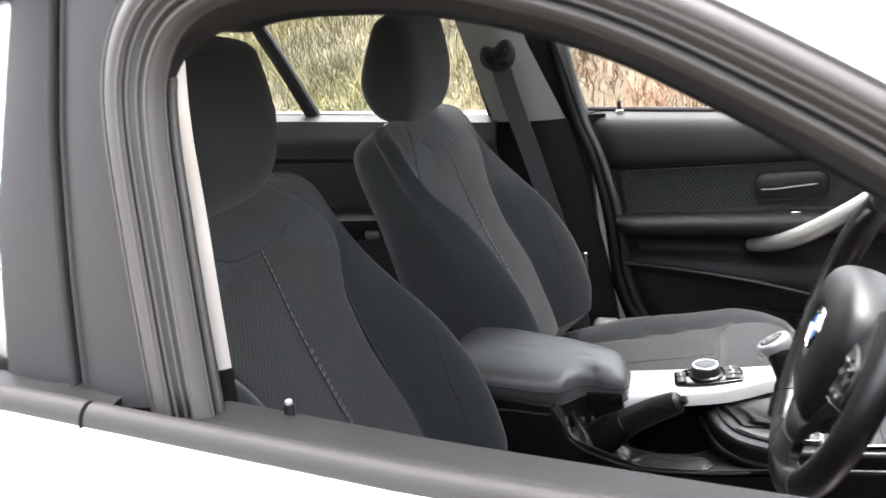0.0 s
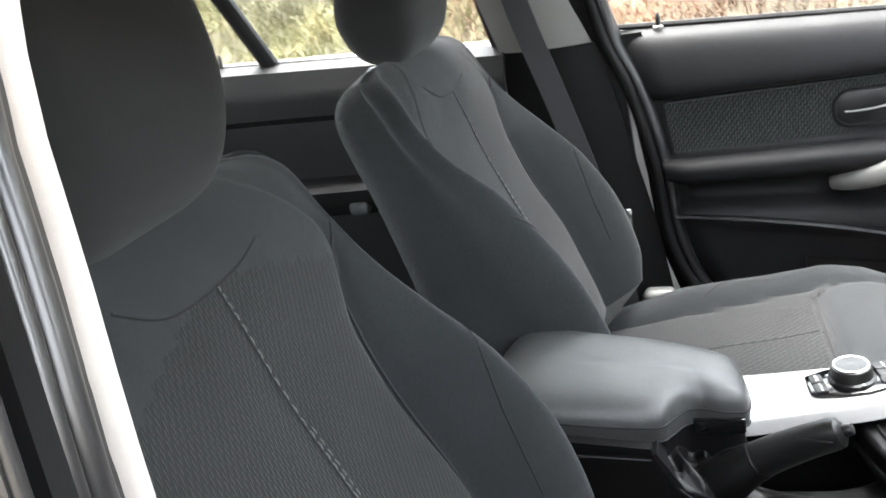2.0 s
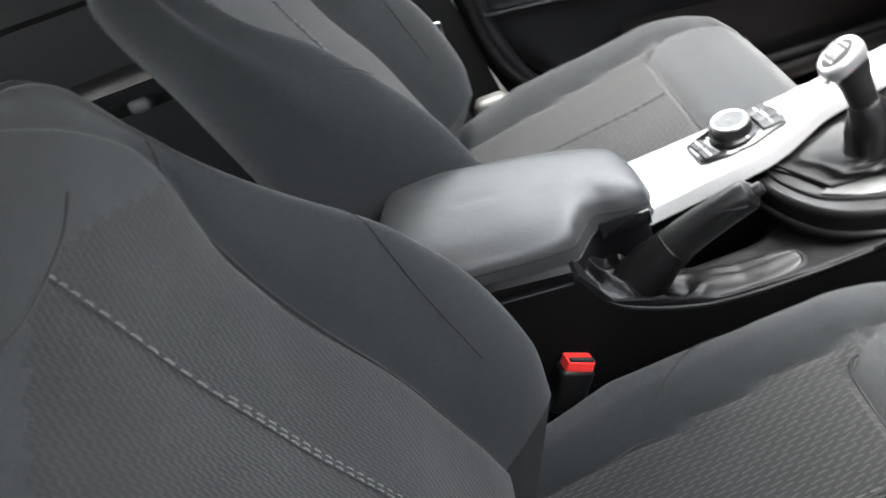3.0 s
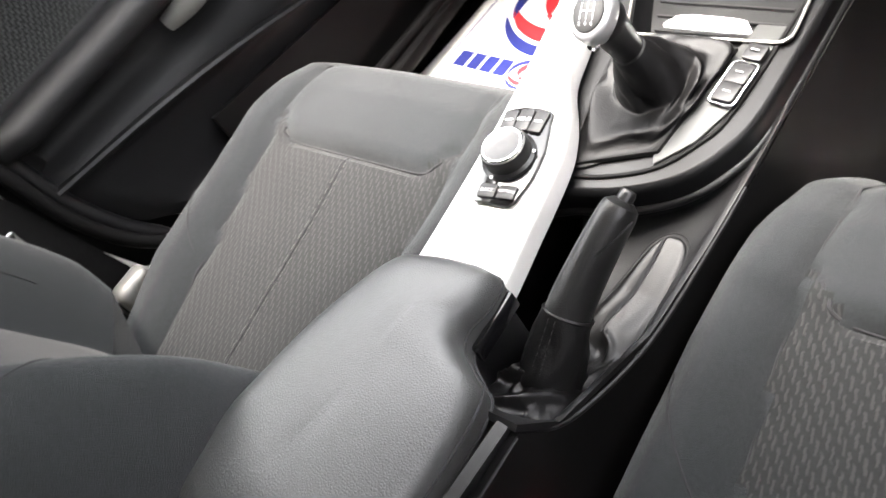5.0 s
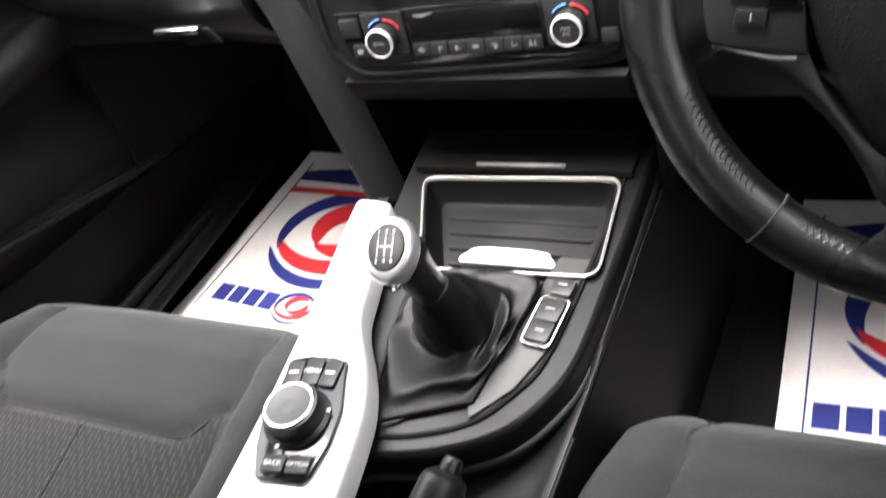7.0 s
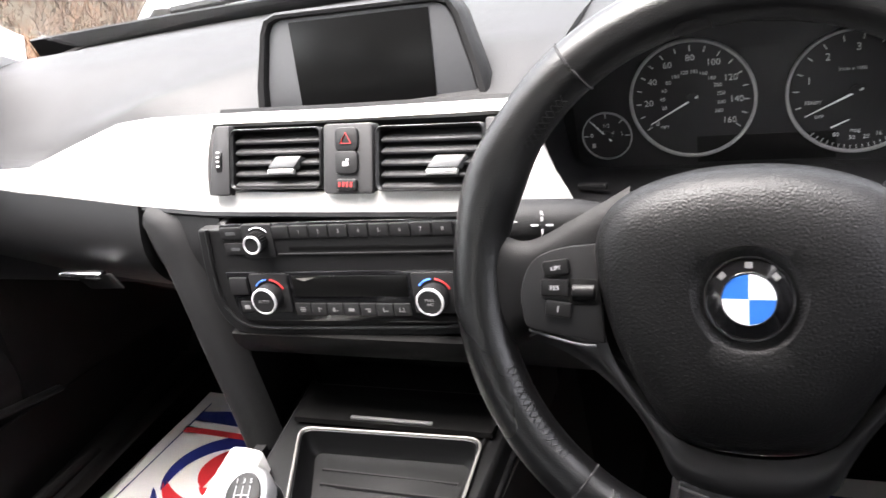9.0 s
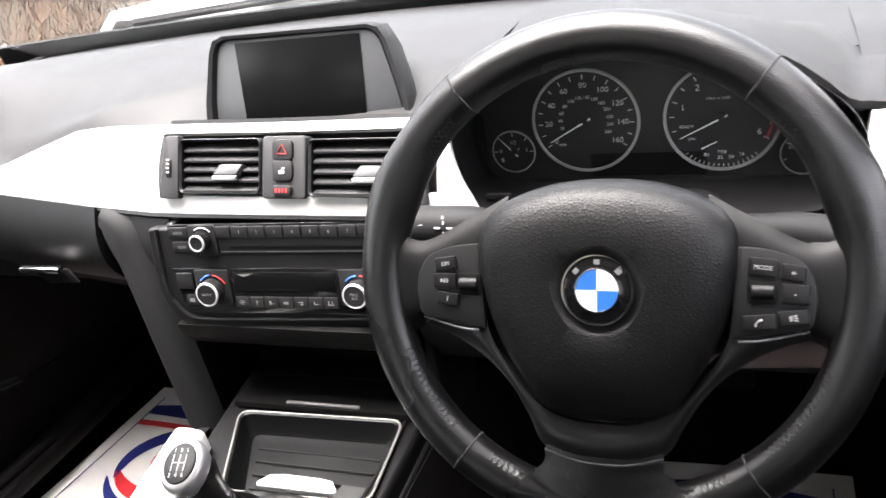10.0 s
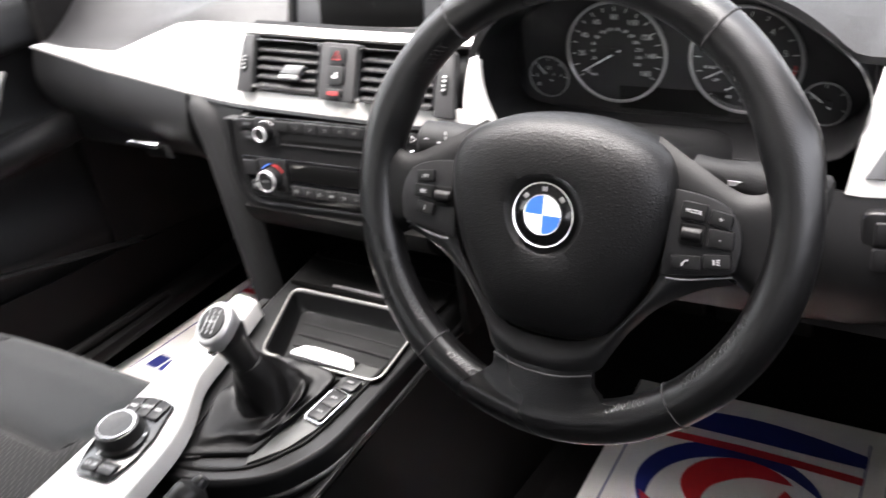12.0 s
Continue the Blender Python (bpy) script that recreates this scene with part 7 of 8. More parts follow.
part("chrome_ring", ring(0.0072, 0.0092, 0.0022, 32, rm @ pose(-0.087, 0.001, 0.0188)), RINGSILVER, vk)
part("volume_arc", sweep([rm @ Vector((-0.087 + 0.0135 * math.cos(a), 0.001 + 0.0135 * math.sin(a), 0.0072)) for a in np.linspace(2.2, 0.7, 10)], 0.0006, 4), MARK, rad)

# ---- climate control ----
cli = thing("climate_panel", "black climate panel with two chrome-ringed dials", "climate control")
km_ = stack_m(0.7855) @ pose(0.005, 0, 0)
part("face", prism([(-0.131, 0.0245), (0.131, 0.0245), (0.127, -0.020), (0.121, -0.0275), (-0.117, -0.0275), (-0.125, -0.018)][::-1], 0.004, km_, 0.0015), GLOSS, cli, "gloss black climate face")
part("display", box(0.118, 0.021, 0.001, (0, 0, 0), 0.0003, m=km_ @ pose(0.002, 0.0095, 0.0043)), SCREEN, cli, "blank climate display")
part("display_chip", prism([(0, 0), (0.020, 0.001), (0.008, -0.003)], 0.0003, km_ @ pose(-0.052, 0.018, 0.0052)), GREYTRIM, cli)
for sx, word in ((-0.083, "AUTO"), (0.087, "MAX\nA/C")):
    part("dial_plate", prism(rounded(0.042, 0.040, 0.003), 0.004, km_ @ pose(sx, 0.003, 0.002), 0.001), BUTTON, cli)
    dk = part("dial", lathe([(0.0138, 0), (0.0134, 0.013), (0.0122, 0.0155), (0, 0.0150)], 40, km_ @ pose(sx, 0, 0.005)), BUTTON, cli, "temperature dial")
    part("chrome_ring", ring(0.0108, 0.0133, 0.0026, 40, km_ @ pose(sx, 0, 0.0180)), RINGSILVER, dk)
    lettering(word, 0.0042, km_ @ pose(sx, 0.0, 0.0204), cli, DIMMARK)
    for a0, a1, mt in ((2.45, 1.65, BLUEMARK), (1.45, 0.45, REDMARK)):
        part("scale_arc", sweep([km_ @ Vector((sx + 0.0172 * math.cos(a), 0.0172 * math.sin(a), 0.0065)) for a in np.linspace(a0, a1, 10)], 0.0010, 5), mt, cli, "coloured temperature scale")
SIGNS = ([(0, 0, 0.007, 0.0008), (0, 0.0018, 0.005, 0.0008), (0, -0.0018, 0.005, 0.0008)], [(0, 0, 0.0008, 0.005), (0.002, 0.001, 0.003, 0.0008)], [(-0.001, 0, 0.0026, 0.004), (0.002, -0.001, 0.0022, 0.0008)],
         [(0, 0, 0.0055, 0.0030)], [(0, 0.001, 0.006, 0.0008), (0.001, -0.0014, 0.003, 0.002)], [(-0.0012, 0, 0.0008, 0.0045), (0.0014, -0.001, 0.0035, 0.0009)], [(0, -0.0015, 0.007, 0.0009), (-0.002, 0.0010, 0.0009, 0.003), (0.002, 0.0010, 0.0009, 0.003)])
for i, sign in enumerate(SIGNS):
    kx = -0.0505 + 0.0172 * i
    ck = part("key", prism(rounded(0.0166, 0.0125, 0.0010), 0.0026 + 0.0004 * (i % 2), km_ @ pose(kx, -0.0140, 0.003), 0.0006), BUTTON, cli)
    part("symbol", merged(*[box(w_, h_, 0.0003, (0, 0, 0), 0, m=km_ @ pose(kx + dx, -0.0140 + dy, 0.0062)) for dx, dy, w_, h_ in sign]), DIMMARK, ck)
part("key", prism(rounded(0.014, 0.012, 0.0015), 0.003, km_ @ pose(-0.112, -0.012, 0.003), 0.0007), BUTTON, cli)
part("key", prism(rounded(0.020, 0.018, 0.0015), 0.003, km_ @ pose(-0.117, 0.010, 0.003), 0.0007), BUTTON, cli)
part("symbol", box(0.006, 0.004, 0.0004, (0, 0, 0), 0, m=km_ @ pose(-0.112, -0.012, 0.0062)), DIMMARK, cli)
part("key", prism(rounded(0.014, 0.012, 0.0015), 0.003, km_ @ pose(0.118, -0.012, 0.003), 0.0007), BUTTON, cli)

# ---- display screen on the dash top ----
scr = thing("display_screen", "blank dark display screen in a grey bezel on the dash", "screen")
sm = frame_from((0.330, 0.002, 0.972), (0.02, -1, 0.0), (0.16, 0, 1))
SO = [(-0.132, -0.048), (0.128, -0.048), (0.123, -0.02), (0.108, 0.034), (0.099, 0.049), (0.085, 0.053), (-0.092, 0.053), (-0.106, 0.048), (-0.113, 0.034), (-0.128, -0.02)]
SI = [(-0.118, -0.046), (0.116, -0.046), (0.111, -0.018), (0.098, 0.032), (0.092, 0.042), (0.083, 0.046), (-0.088, 0.046), (-0.098, 0.042), (-0.104, 0.032), (-0.115, -0.018)]
so = [Vector((x, y, 0)) for x, y in SO]
si = [Vector((x, y, 0)) for x, y in SI]
part("housing", loft([[sm @ (p * 0.86 + Vector((0, -0.006, -0.07))) for p in so], [sm @ (p + Vector((0, 0, -0.02))) for p in so], [sm @ (p + Vector((0, 0, 0.0))) for p in so], [sm @ (p.lerp(q, 0.3) + Vector((0, 0, 0.005))) for p, q in zip(so, si)],
                       [sm @ (p.lerp(q, 0.8) + Vector((0, 0, 0.004))) for p, q in zip(so, si)], [sm @ (q + Vector((0, 0, -0.002))) for q in si], [sm @ (q * 0.5 + Vector((0, 0, -0.0022))) for q in si]]), PAD, scr, "dark grained screen housing")
part("bezel", prism([(x * 0.985, y * 0.985) for x, y in SI], 0.002, sm @ pose(0, 0, -0.0022), 0.0006), GREYPANEL, scr, "grey side bezel")
part("display", prism([(-0.077, -0.044), (0.072, -0.044), (0.074, 0.042), (-0.078, 0.042)], 0.0014, sm @ pose(0.0, 0, 0.0), 0.0003), SCREEN, scr, "black blank display")

# ---- instrument cluster ----
clu = thing("instrument_cluster", "instrument cluster with white-ringed speedometer and rev counter", "instrument cluster")
LIP = [(-0.192, 0.895), (-0.196, 0.940), (-0.215, 0.966), (-0.245, 0.985), (-0.296, 1.000), (-0.37, 1.008), (-0.43, 1.000), (-0.48, 0.986), (-0.527, 0.958), (-0.552, 0.930), (-0.556, 0.895), (-0.520, 0.857), (-0.37, 0.853), (-0.218, 0.857)]
lip = smooth_path([(0, y, z) for y, z in LIP], 4, True)
cc = Vector((0, -0.375, 0.92))


def lipring(x, k):
    return [Vector((x, cc.y + (p.y - cc.y) * min(k, 0.99), cc.z + (p.z - cc.z) * k)) for p in lip]


part("recess", loft([lipring(0.232, 1.05), lipring(0.226, 1.03), lipring(0.226, 1.01), lipring(0.232, 0.985), lipring(0.300, 0.955), lipring(0.304, 0.5)], caps="end"), HARD, clu, "black recess round the dials")


def hood(u, v):
    a = [(-0.180, 0.900), (-0.186, 0.945), (-0.212, 0.978), (-0.245, 0.998), (-0.30, 1.014), (-0.37, 1.021), (-0.43, 1.014), (-0.485, 0.997), (-0.520, 0.974), (-0.546, 0.951), (-0.580, 0.9395), (-0.620, 0.937), (-0.68, 0.934), (-0.745, 0.931)]
    p = smooth_path([(0, y, z) for y, z in a], 4)
    i = u * (len(p) - 1)
    q = p[min(int(i), len(p) - 2)].lerp(p[min(int(i) + 1, len(p) - 1)], i - int(i))
    x = 0.228 + 0.036 * sstep(-0.530, -0.570, q.y) + 0.33 * v
    z = q.z + (0.952 - q.z) * sstep(0.15, 1.0, v)
    if z < 0.95:
        z = q.z + (0.948 - q.z) * sstep(0.0, 0.35, v)
    return (x, q.y * (1 + 0.10 * v) + 0.037 * v, z + 0.004 * math.sin(min(1, v * 8) * 3.14 / 2) - 0.004)


part("hood", sheet(hood, 40, 20, 0.008), PAD, clu, "grained hood over the dials")
fm_ = frame_from((0.3000, -0.375, 0.90), (0, -1, 0), (-0.03, 0, 1))
part("face_plate", prism([(-0.165, -0.040), (0.150, -0.040), (0.172, -0.01), (0.172, 0.05), (0.12, 0.088), (-0.10, 0.088), (-0.165, 0.05)], 0.002, fm_, 0.0005), DIALFACE, clu, "black dial face")


def dial(y, z, r, name, label):
    m = fm_ @ pose(-(y + 0.375), z - 0.90, 0.002)
    dl = part(name, lathe([(r, 0), (r, 0.0006), (0, 0.0006)], 48, m), DIALFACE, clu, label)
    part("bright_ring", ring(r * 0.965, r * 1.02, 0.0030, 64, m), SATIN, dl, "thin silver ring")
    return dl, m


def ticks(dl, m, r, a0, a1, n, ln, wd, mt=None):
    bms = []
    for i in range(n):
        a = radians(a0 + (a1 - a0) * i / (n - 1))
        bms.append(box(ln, wd, 0.0003, (r, 0, 0.0009), 0, m=m @ pose(0, 0, 0, 0, 0, math.degrees(a))))
    part("tick_marks", merged(*bms), mt or MARK, dl)


def numbers(dl, m, r, a0, a1, words, size):
    for i, w in enumerate(words):
        a = radians(a0 + (a1 - a0) * i / (len(words) - 1))
        lettering(w, size, m @ pose(r * math.cos(a), r * math.sin(a), 0.0009), dl)


def needle(dl, m, a, r, w=0.0009):
    part("needle", prism([(-0.006, -w), (r, -w * 0.35), (r, w * 0.35), (-0.006, w)], 0.0012, m @ pose(0, 0, 0.002, 0, 0, a), 0.0002), WHITEC, dl, "white pointer")
    part("needle_hub", lathe([(0.005, 0), (0.005, 0.003), (0, 0.0035)], 20, m), DIALFACE, dl)


R = 0.0515
sp, spm = dial(-0.3125, 0.9200, R, "speedometer", "speedometer marked in mph with inner km/h scale")
ticks(sp, spm, R * 0.86, 214, -34, 17, 0.0045, 0.0009)
numbers(sp, spm, R * 0.70, 214, -34, ["0", "20", "40", "60", "80", "100", "120", "140", "160"], 0.0078)
numbers(sp, spm, R * 0.47, 196, -28, ["20", "40", "60", "80", "100", "120", "140", "160", "180", "200", "220", "240", "260"], 0.0046)
lettering("mph", 0.0042, spm @ pose(-0.024, -0.0235, 0.0009), sp)
needle(sp, spm, 210, R * 0.80)
tc, tcm = dial(-0.4385, 0.9185, R, "rev_counter", "rev counter with red band near six")
ticks(tc, tcm, R * 0.86, 196, -28, 13, 0.0045, 0.0009)
numbers(tc, tcm, R * 0.70, 163, -24, ["1", "2", "3", "4", "5", "6"], 0.0085)
lettering("1/min x 1000", 0.0040, tcm @ pose(-0.003, 0.019, 0.0009), tc)
lettering("READY", 0.0042, tcm @ pose(-0.0315, -0.008, 0.0009), tc)
lettering("OFF", 0.0040, tcm @ pose(-0.027, -0.0205, 0.0009), tc)
lettering("mpg", 0.0048, tcm @ pose(0.0, -0.033, 0.0009), tc)
for wtx, px, py in (("80", -0.014, -0.0365), ("30", -0.002, -0.0395), ("20", 0.0085, -0.039), ("16", 0.0175, -0.0365)):
    lettering(wtx, 0.0050, tcm @ pose(px, py, 0.0009), tc)
ticks(tc, tcm, R * 0.92, 228, 310, 16, 0.0035, 0.0006)
part("red_band", sweep([tcm @ Vector((R * 0.86 * math.cos(a), R * 0.86 * math.sin(a), 0.001)) for a in np.linspace(-0.05, -0.50, 10)], 0.0011, 5), REDMARK, tc, "red band")
needle(tc, tcm, 207, R * 0.82)
part("small_needle", prism([(0, -0.0006), (0.015, -0.0003), (0.015, 0.0003), (0, 0.0006)], 0.001, tcm @ pose(-0.018, -0.030, 0.001, 0, 0, 26)), WHITEC, tc)
fu, fum = dial(-0.2375, 0.8905, 0.0220, "fuel_gauge", "small fuel gauge")
ticks(fu, fum, 0.0185, 180, 0, 5, 0.004, 0.0009)
lettering("1/2", 0.0052, fum @ pose(0, 0.0095, 0.0009), fu)
lettering("Diesel", 0.0042, fum @ pose(0.001, 0.0025, 0.0009), fu)
lettering("1", 0.0058, fum @ pose(0.0135, 0.0015, 0.0009), fu)
lettering("0", 0.0058, fum @ pose(-0.0135, 0.0005, 0.0009), fu)
part("pump_symbol", box(0.003, 0.004, 0.0004, (0, 0, 0), 0, m=fum @ pose(-0.0125, -0.009, 0.0009)), MARK, fu)
needle(fu, fum, 132, 0.018, 0.0008)
te, tem = dial(-0.5100, 0.8815, 0.0205, "temperature_gauge", "small oil temperature gauge")
ticks(te, tem, 0.017, 200, -20, 5, 0.003, 0.0008)
lettering("50", 0.0050, tem @ pose(-0.011, 0.006, 0.0009), te)
needle(te, tem, 140, 0.017, 0.0008)
part("message_strip", box(0.11, 0.024, 0.0006, (0, 0, 0), 0, m=fm_ @ pose(-0.005, -0.026, 0.0024)), SCREEN, clu, "dark message display")
cv = part("cover_glass", sheet(lambda u, v: (0.292 - 0.03 * v, -0.205 - 0.345 * u, 0.862 + 0.11 * v), 6, 6, 0.001), CLEAR, clu, "clear dial cover")
cv.visible_shadow = False
part("trip_button", box(0.006, 0.026, 0.006, (0.246, -0.232, 0.864), 0.002), HARD, clu)

# ---- light switch panel ----
lsw = thing("light_switch_panel", "black light switch panel with fog lamp keys", "switch")
lm = frame_from((0.218, -0.622, 0.796), (0.16, -1, 0), (0.0, 0, 1))
part("panel", prism(rounded(0.125, 0.062, 0.008), 0.012, lm @ pose(0, 0, -0.006), 0.003), HARD, lsw)
for yy in (0.0125, -0.0125):
    part("fog_key", prism(rounded(0.032, 0.022, 0.003), 0.004, lm @ pose(-0.036, yy, 0.005), 0.001), BUTTON, lsw)
    part("fog_symbol", merged(box(0.0030, 0.0045, 0.0004, (0, 0, 0), 0, m=lm @ pose(-0.0345, yy, 0.0092)), *[box(0.0032, 0.0006, 0.0004, (0, 0, 0), 0, m=lm @ pose(-0.0385, yy + d, 0.0092)) for d in (-0.0014, 0, 0.0014)]), FOGMARK, lsw, "red fog lamp symbol")
part("light_dial", lathe([(0.020, 0), (0.020, 0.010), (0.018, 0.013), (0, 0.013)], 32, lm @ pose(0.022, -0.004, 0.005)), BUTTON, lsw, "rotary light switch")
part("dial_mark", box(0.014, 0.003, 0.001, (0, 0, 0), 0, m=lm @ pose(0.012, -0.012, 0.019)), CHROME, lsw)
part("panel_groove", sweep([(0.214, -0.552, 0.832), (0.216, -0.556, 0.762), (0.219, -0.572, 0.748), (0.236, -0.70, 0.742)], 0.002, 6), SEAM, lsw)


# ---- steering wheel ----
WC = Vector((0.033, -0.370, 0.890))
WA = radians(21)
WM = Matrix.Translation(WC) @ Matrix(((0, math.sin(WA), -math.cos(WA), 0), (-1, 0, 0, 0), (0, math.cos(WA), math.sin(WA), 0), (0, 0, 0, 1)))
# local x: driver's right, y: up in the wheel's plane, z: toward the driver
whl = thing("steering_wheel", "black leather three-spoke steering wheel", "steering wheel", "", "", WM)
RC, RT = 0.1695, 0.0175


def rim():
    rings = []
    n = 120
    for i in range(n):
        a = 2 * math.pi * i / n
        deg = math.degrees(a) % 360
        thumb_ = sum(math.exp(-(((deg - c + 180) % 360 - 180) / 9) ** 2) for c in (22, 158))
        rt = RT * (1 + 0.10 * thumb_)
        c, s = math.cos(a), math.sin(a)
        r = []
        for j in range(20):
            q = 2 * math.pi * j / 20
            x = rt * math.cos(q) * (1.0 + 0.05 * thumb_)
            z = rt * 0.92 * math.sin(q)
            r.append(Vector(((RC + x) * c, (RC + x) * s, z)))
        rings.append(r)
    rings.append(rings[0])
    bm = loft(rings, caps=False)
    bmesh.ops.remove_doubles(bm, verts=bm.verts[:], dist=1e-7)
    return bm


part("rim", rim(), LEATHER, whl, "grained black leather rim", Matrix())
for a in (52.5, 127.5, 232, 308):
    p = [Vector(((RC + (RT + 0.0003) * math.cos(q)) * math.cos(radians(a)), (RC + (RT + 0.0003) * math.cos(q)) * math.sin(radians(a)), (RT + 0.0003) * 0.92 * math.sin(q))) for q in np.linspace(0, 2 * math.pi, 24, endpoint=False)]
    part("rim_seam", sweep(p, 0.0009, 5, closed=True, up=(math.cos(radians(a)), math.sin(radians(a)), 0.1)), SEAM, whl)
for a0, a1 in ((133, 168), (12, 47), (238, 250), (290, 303), (200, 226), (314, 340)):
    bms = []
    for k in range(int((a1 - a0) / 1.6)):
        a = radians(a0 + 1.6 * k)
        for q0, q1 in ((2.20, 2.62), (2.62, 2.20)):
            ends = [Vector(((RC + (RT + 0.0002) * math.cos(q)) * math.cos(b), (RC + (RT + 0.0002) * math.cos(q)) * math.sin(b), (RT + 0.0002) * 0.92 * math.sin(q))) for q, b in ((q0, a), ((q0 + q1) / 2, a + 0.012), (q1, a + 0.024))]
            bms.append(sweep(ends, 0.0004, 4))
    part("stitching", merged(*bms), LEATHER, whl, "dark crossed stitching")

# airbag pad: domed shield
PADO = smooth_path([(-0.090, 0.032, 0), (-0.075, 0.053, 0), (-0.04, 0.067, 0), (0.0, 0.071, 0), (0.04, 0.067, 0), (0.075, 0.053, 0), (0.090, 0.032, 0), (0.089, 0.000, 0), (0.078, -0.040, 0), (0.058, -0.078, 0), (0.040, -0.098, 0), (0.0, -0.104, 0),
                    (-0.040, -0.098, 0), (-0.058, -0.078, 0), (-0.078, -0.040, 0), (-0.089, 0.000, 0)], 5, True)


def airbag():
    rows = [(0.97, -0.030), (1.0, -0.010), (1.0, 0.000), (0.985, 0.010), (0.95, 0.018), (0.88, 0.0245), (0.78, 0.029), (0.62, 0.0325), (0.46, 0.034), (0.33, 0.0338), (0.29, 0.0318), (0.255, 0.0290), (0.2, 0.0285), (0.05, 0.0285)]
    out = []
    for k, z in rows:
        r = []
        for p in PADO:
            q = Vector((p.x * k, p.y * k, z))
            if k < 0.36:
                a = math.atan2(p.y, p.x)
                rad = 0.030 * k / 0.29
                w = sstep(0.36, 0.30, k)
                q = q.lerp(Vector((rad * math.cos(a), -0.003 + rad * math.sin(a), z)), w)
            q.z += 0.006 * (p.y * k / 0.1) * 0.5 - 0.004 * (p.y * k / 0.1) ** 2
            r.append(q)
        out.append(r)
    return loft(out)


part("airbag_cover", airbag(), COVERHIDE, whl, "domed grained airbag cover", Matrix())
# emblem: plain roundel
em = pose(0, -0.003, 0.0295)
e0 = part("emblem", lathe([(0.0245, -0.004), (0.0245, 0.0018), (0.0235, 0.0026), (0, 0.0030)], 48, em), GLOSS, whl, "black roundel with blue and white quarters")
part("outer_ring", ring(0.0228, 0.0247, 0.0022, 56, em @ pose(0, 0, 0.0012)), CHROME, e0)
part("inner_ring", ring(0.0142, 0.0152, 0.0012, 48, em @ pose(0, 0, 0.0026)), CHROME, e0)
for q in range(4):
    pts = [(0, 0)] + [(0.0142 * math.cos(radians(90 * q + 15 * i)), 0.0142 * math.sin(radians(90 * q + 15 * i))) for i in range(7)]
    part("quarter", prism(pts, 0.0008, em @ pose(0, 0, 0.0028)), BLUEC if q in (1, 3) else WHITEC, e0)
for a in (138, 90, 42):
    part("emblem_bar", box(0.0040, 0.0034, 0.0005, (0, 0.0192, 0.0030), 0, m=em @ pose(0, 0, 0, 0, 0, a - 90)), DIMMARK, e0)


# spokes
def spoke(sg):
    """Side spoke between the cover and the rim, with a button field."""
    top = smooth_path([(sg * 0.070, 0.060, 0.003), (sg * 0.103, 0.0415, 0.007), (sg * 0.136, 0.0265, 0.008), (sg * 0.160, 0.036, 0.006)], 6)
    bot = smooth_path([(sg * 0.075, -0.052, -0.004), (sg * 0.105, -0.040, -0.002), (sg * 0.130, -0.036, 0.0), (sg * 0.158, -0.052, 0.0)], 6)
    if sg < 0:
        top, bot = bot, top

    def fn(u, v):
        x = u * (len(top) - 1)
        i = min(int(x), len(top) - 2)
        p = top[i].lerp(top[i + 1], x - i).lerp(bot[i].lerp(bot[i + 1], x - i), v)
        return p + Vector((0, 0, 0.0045 - 0.010 * abs(2 * v - 1) ** 4))
    return sheet(fn, 20, 20, -0.014)


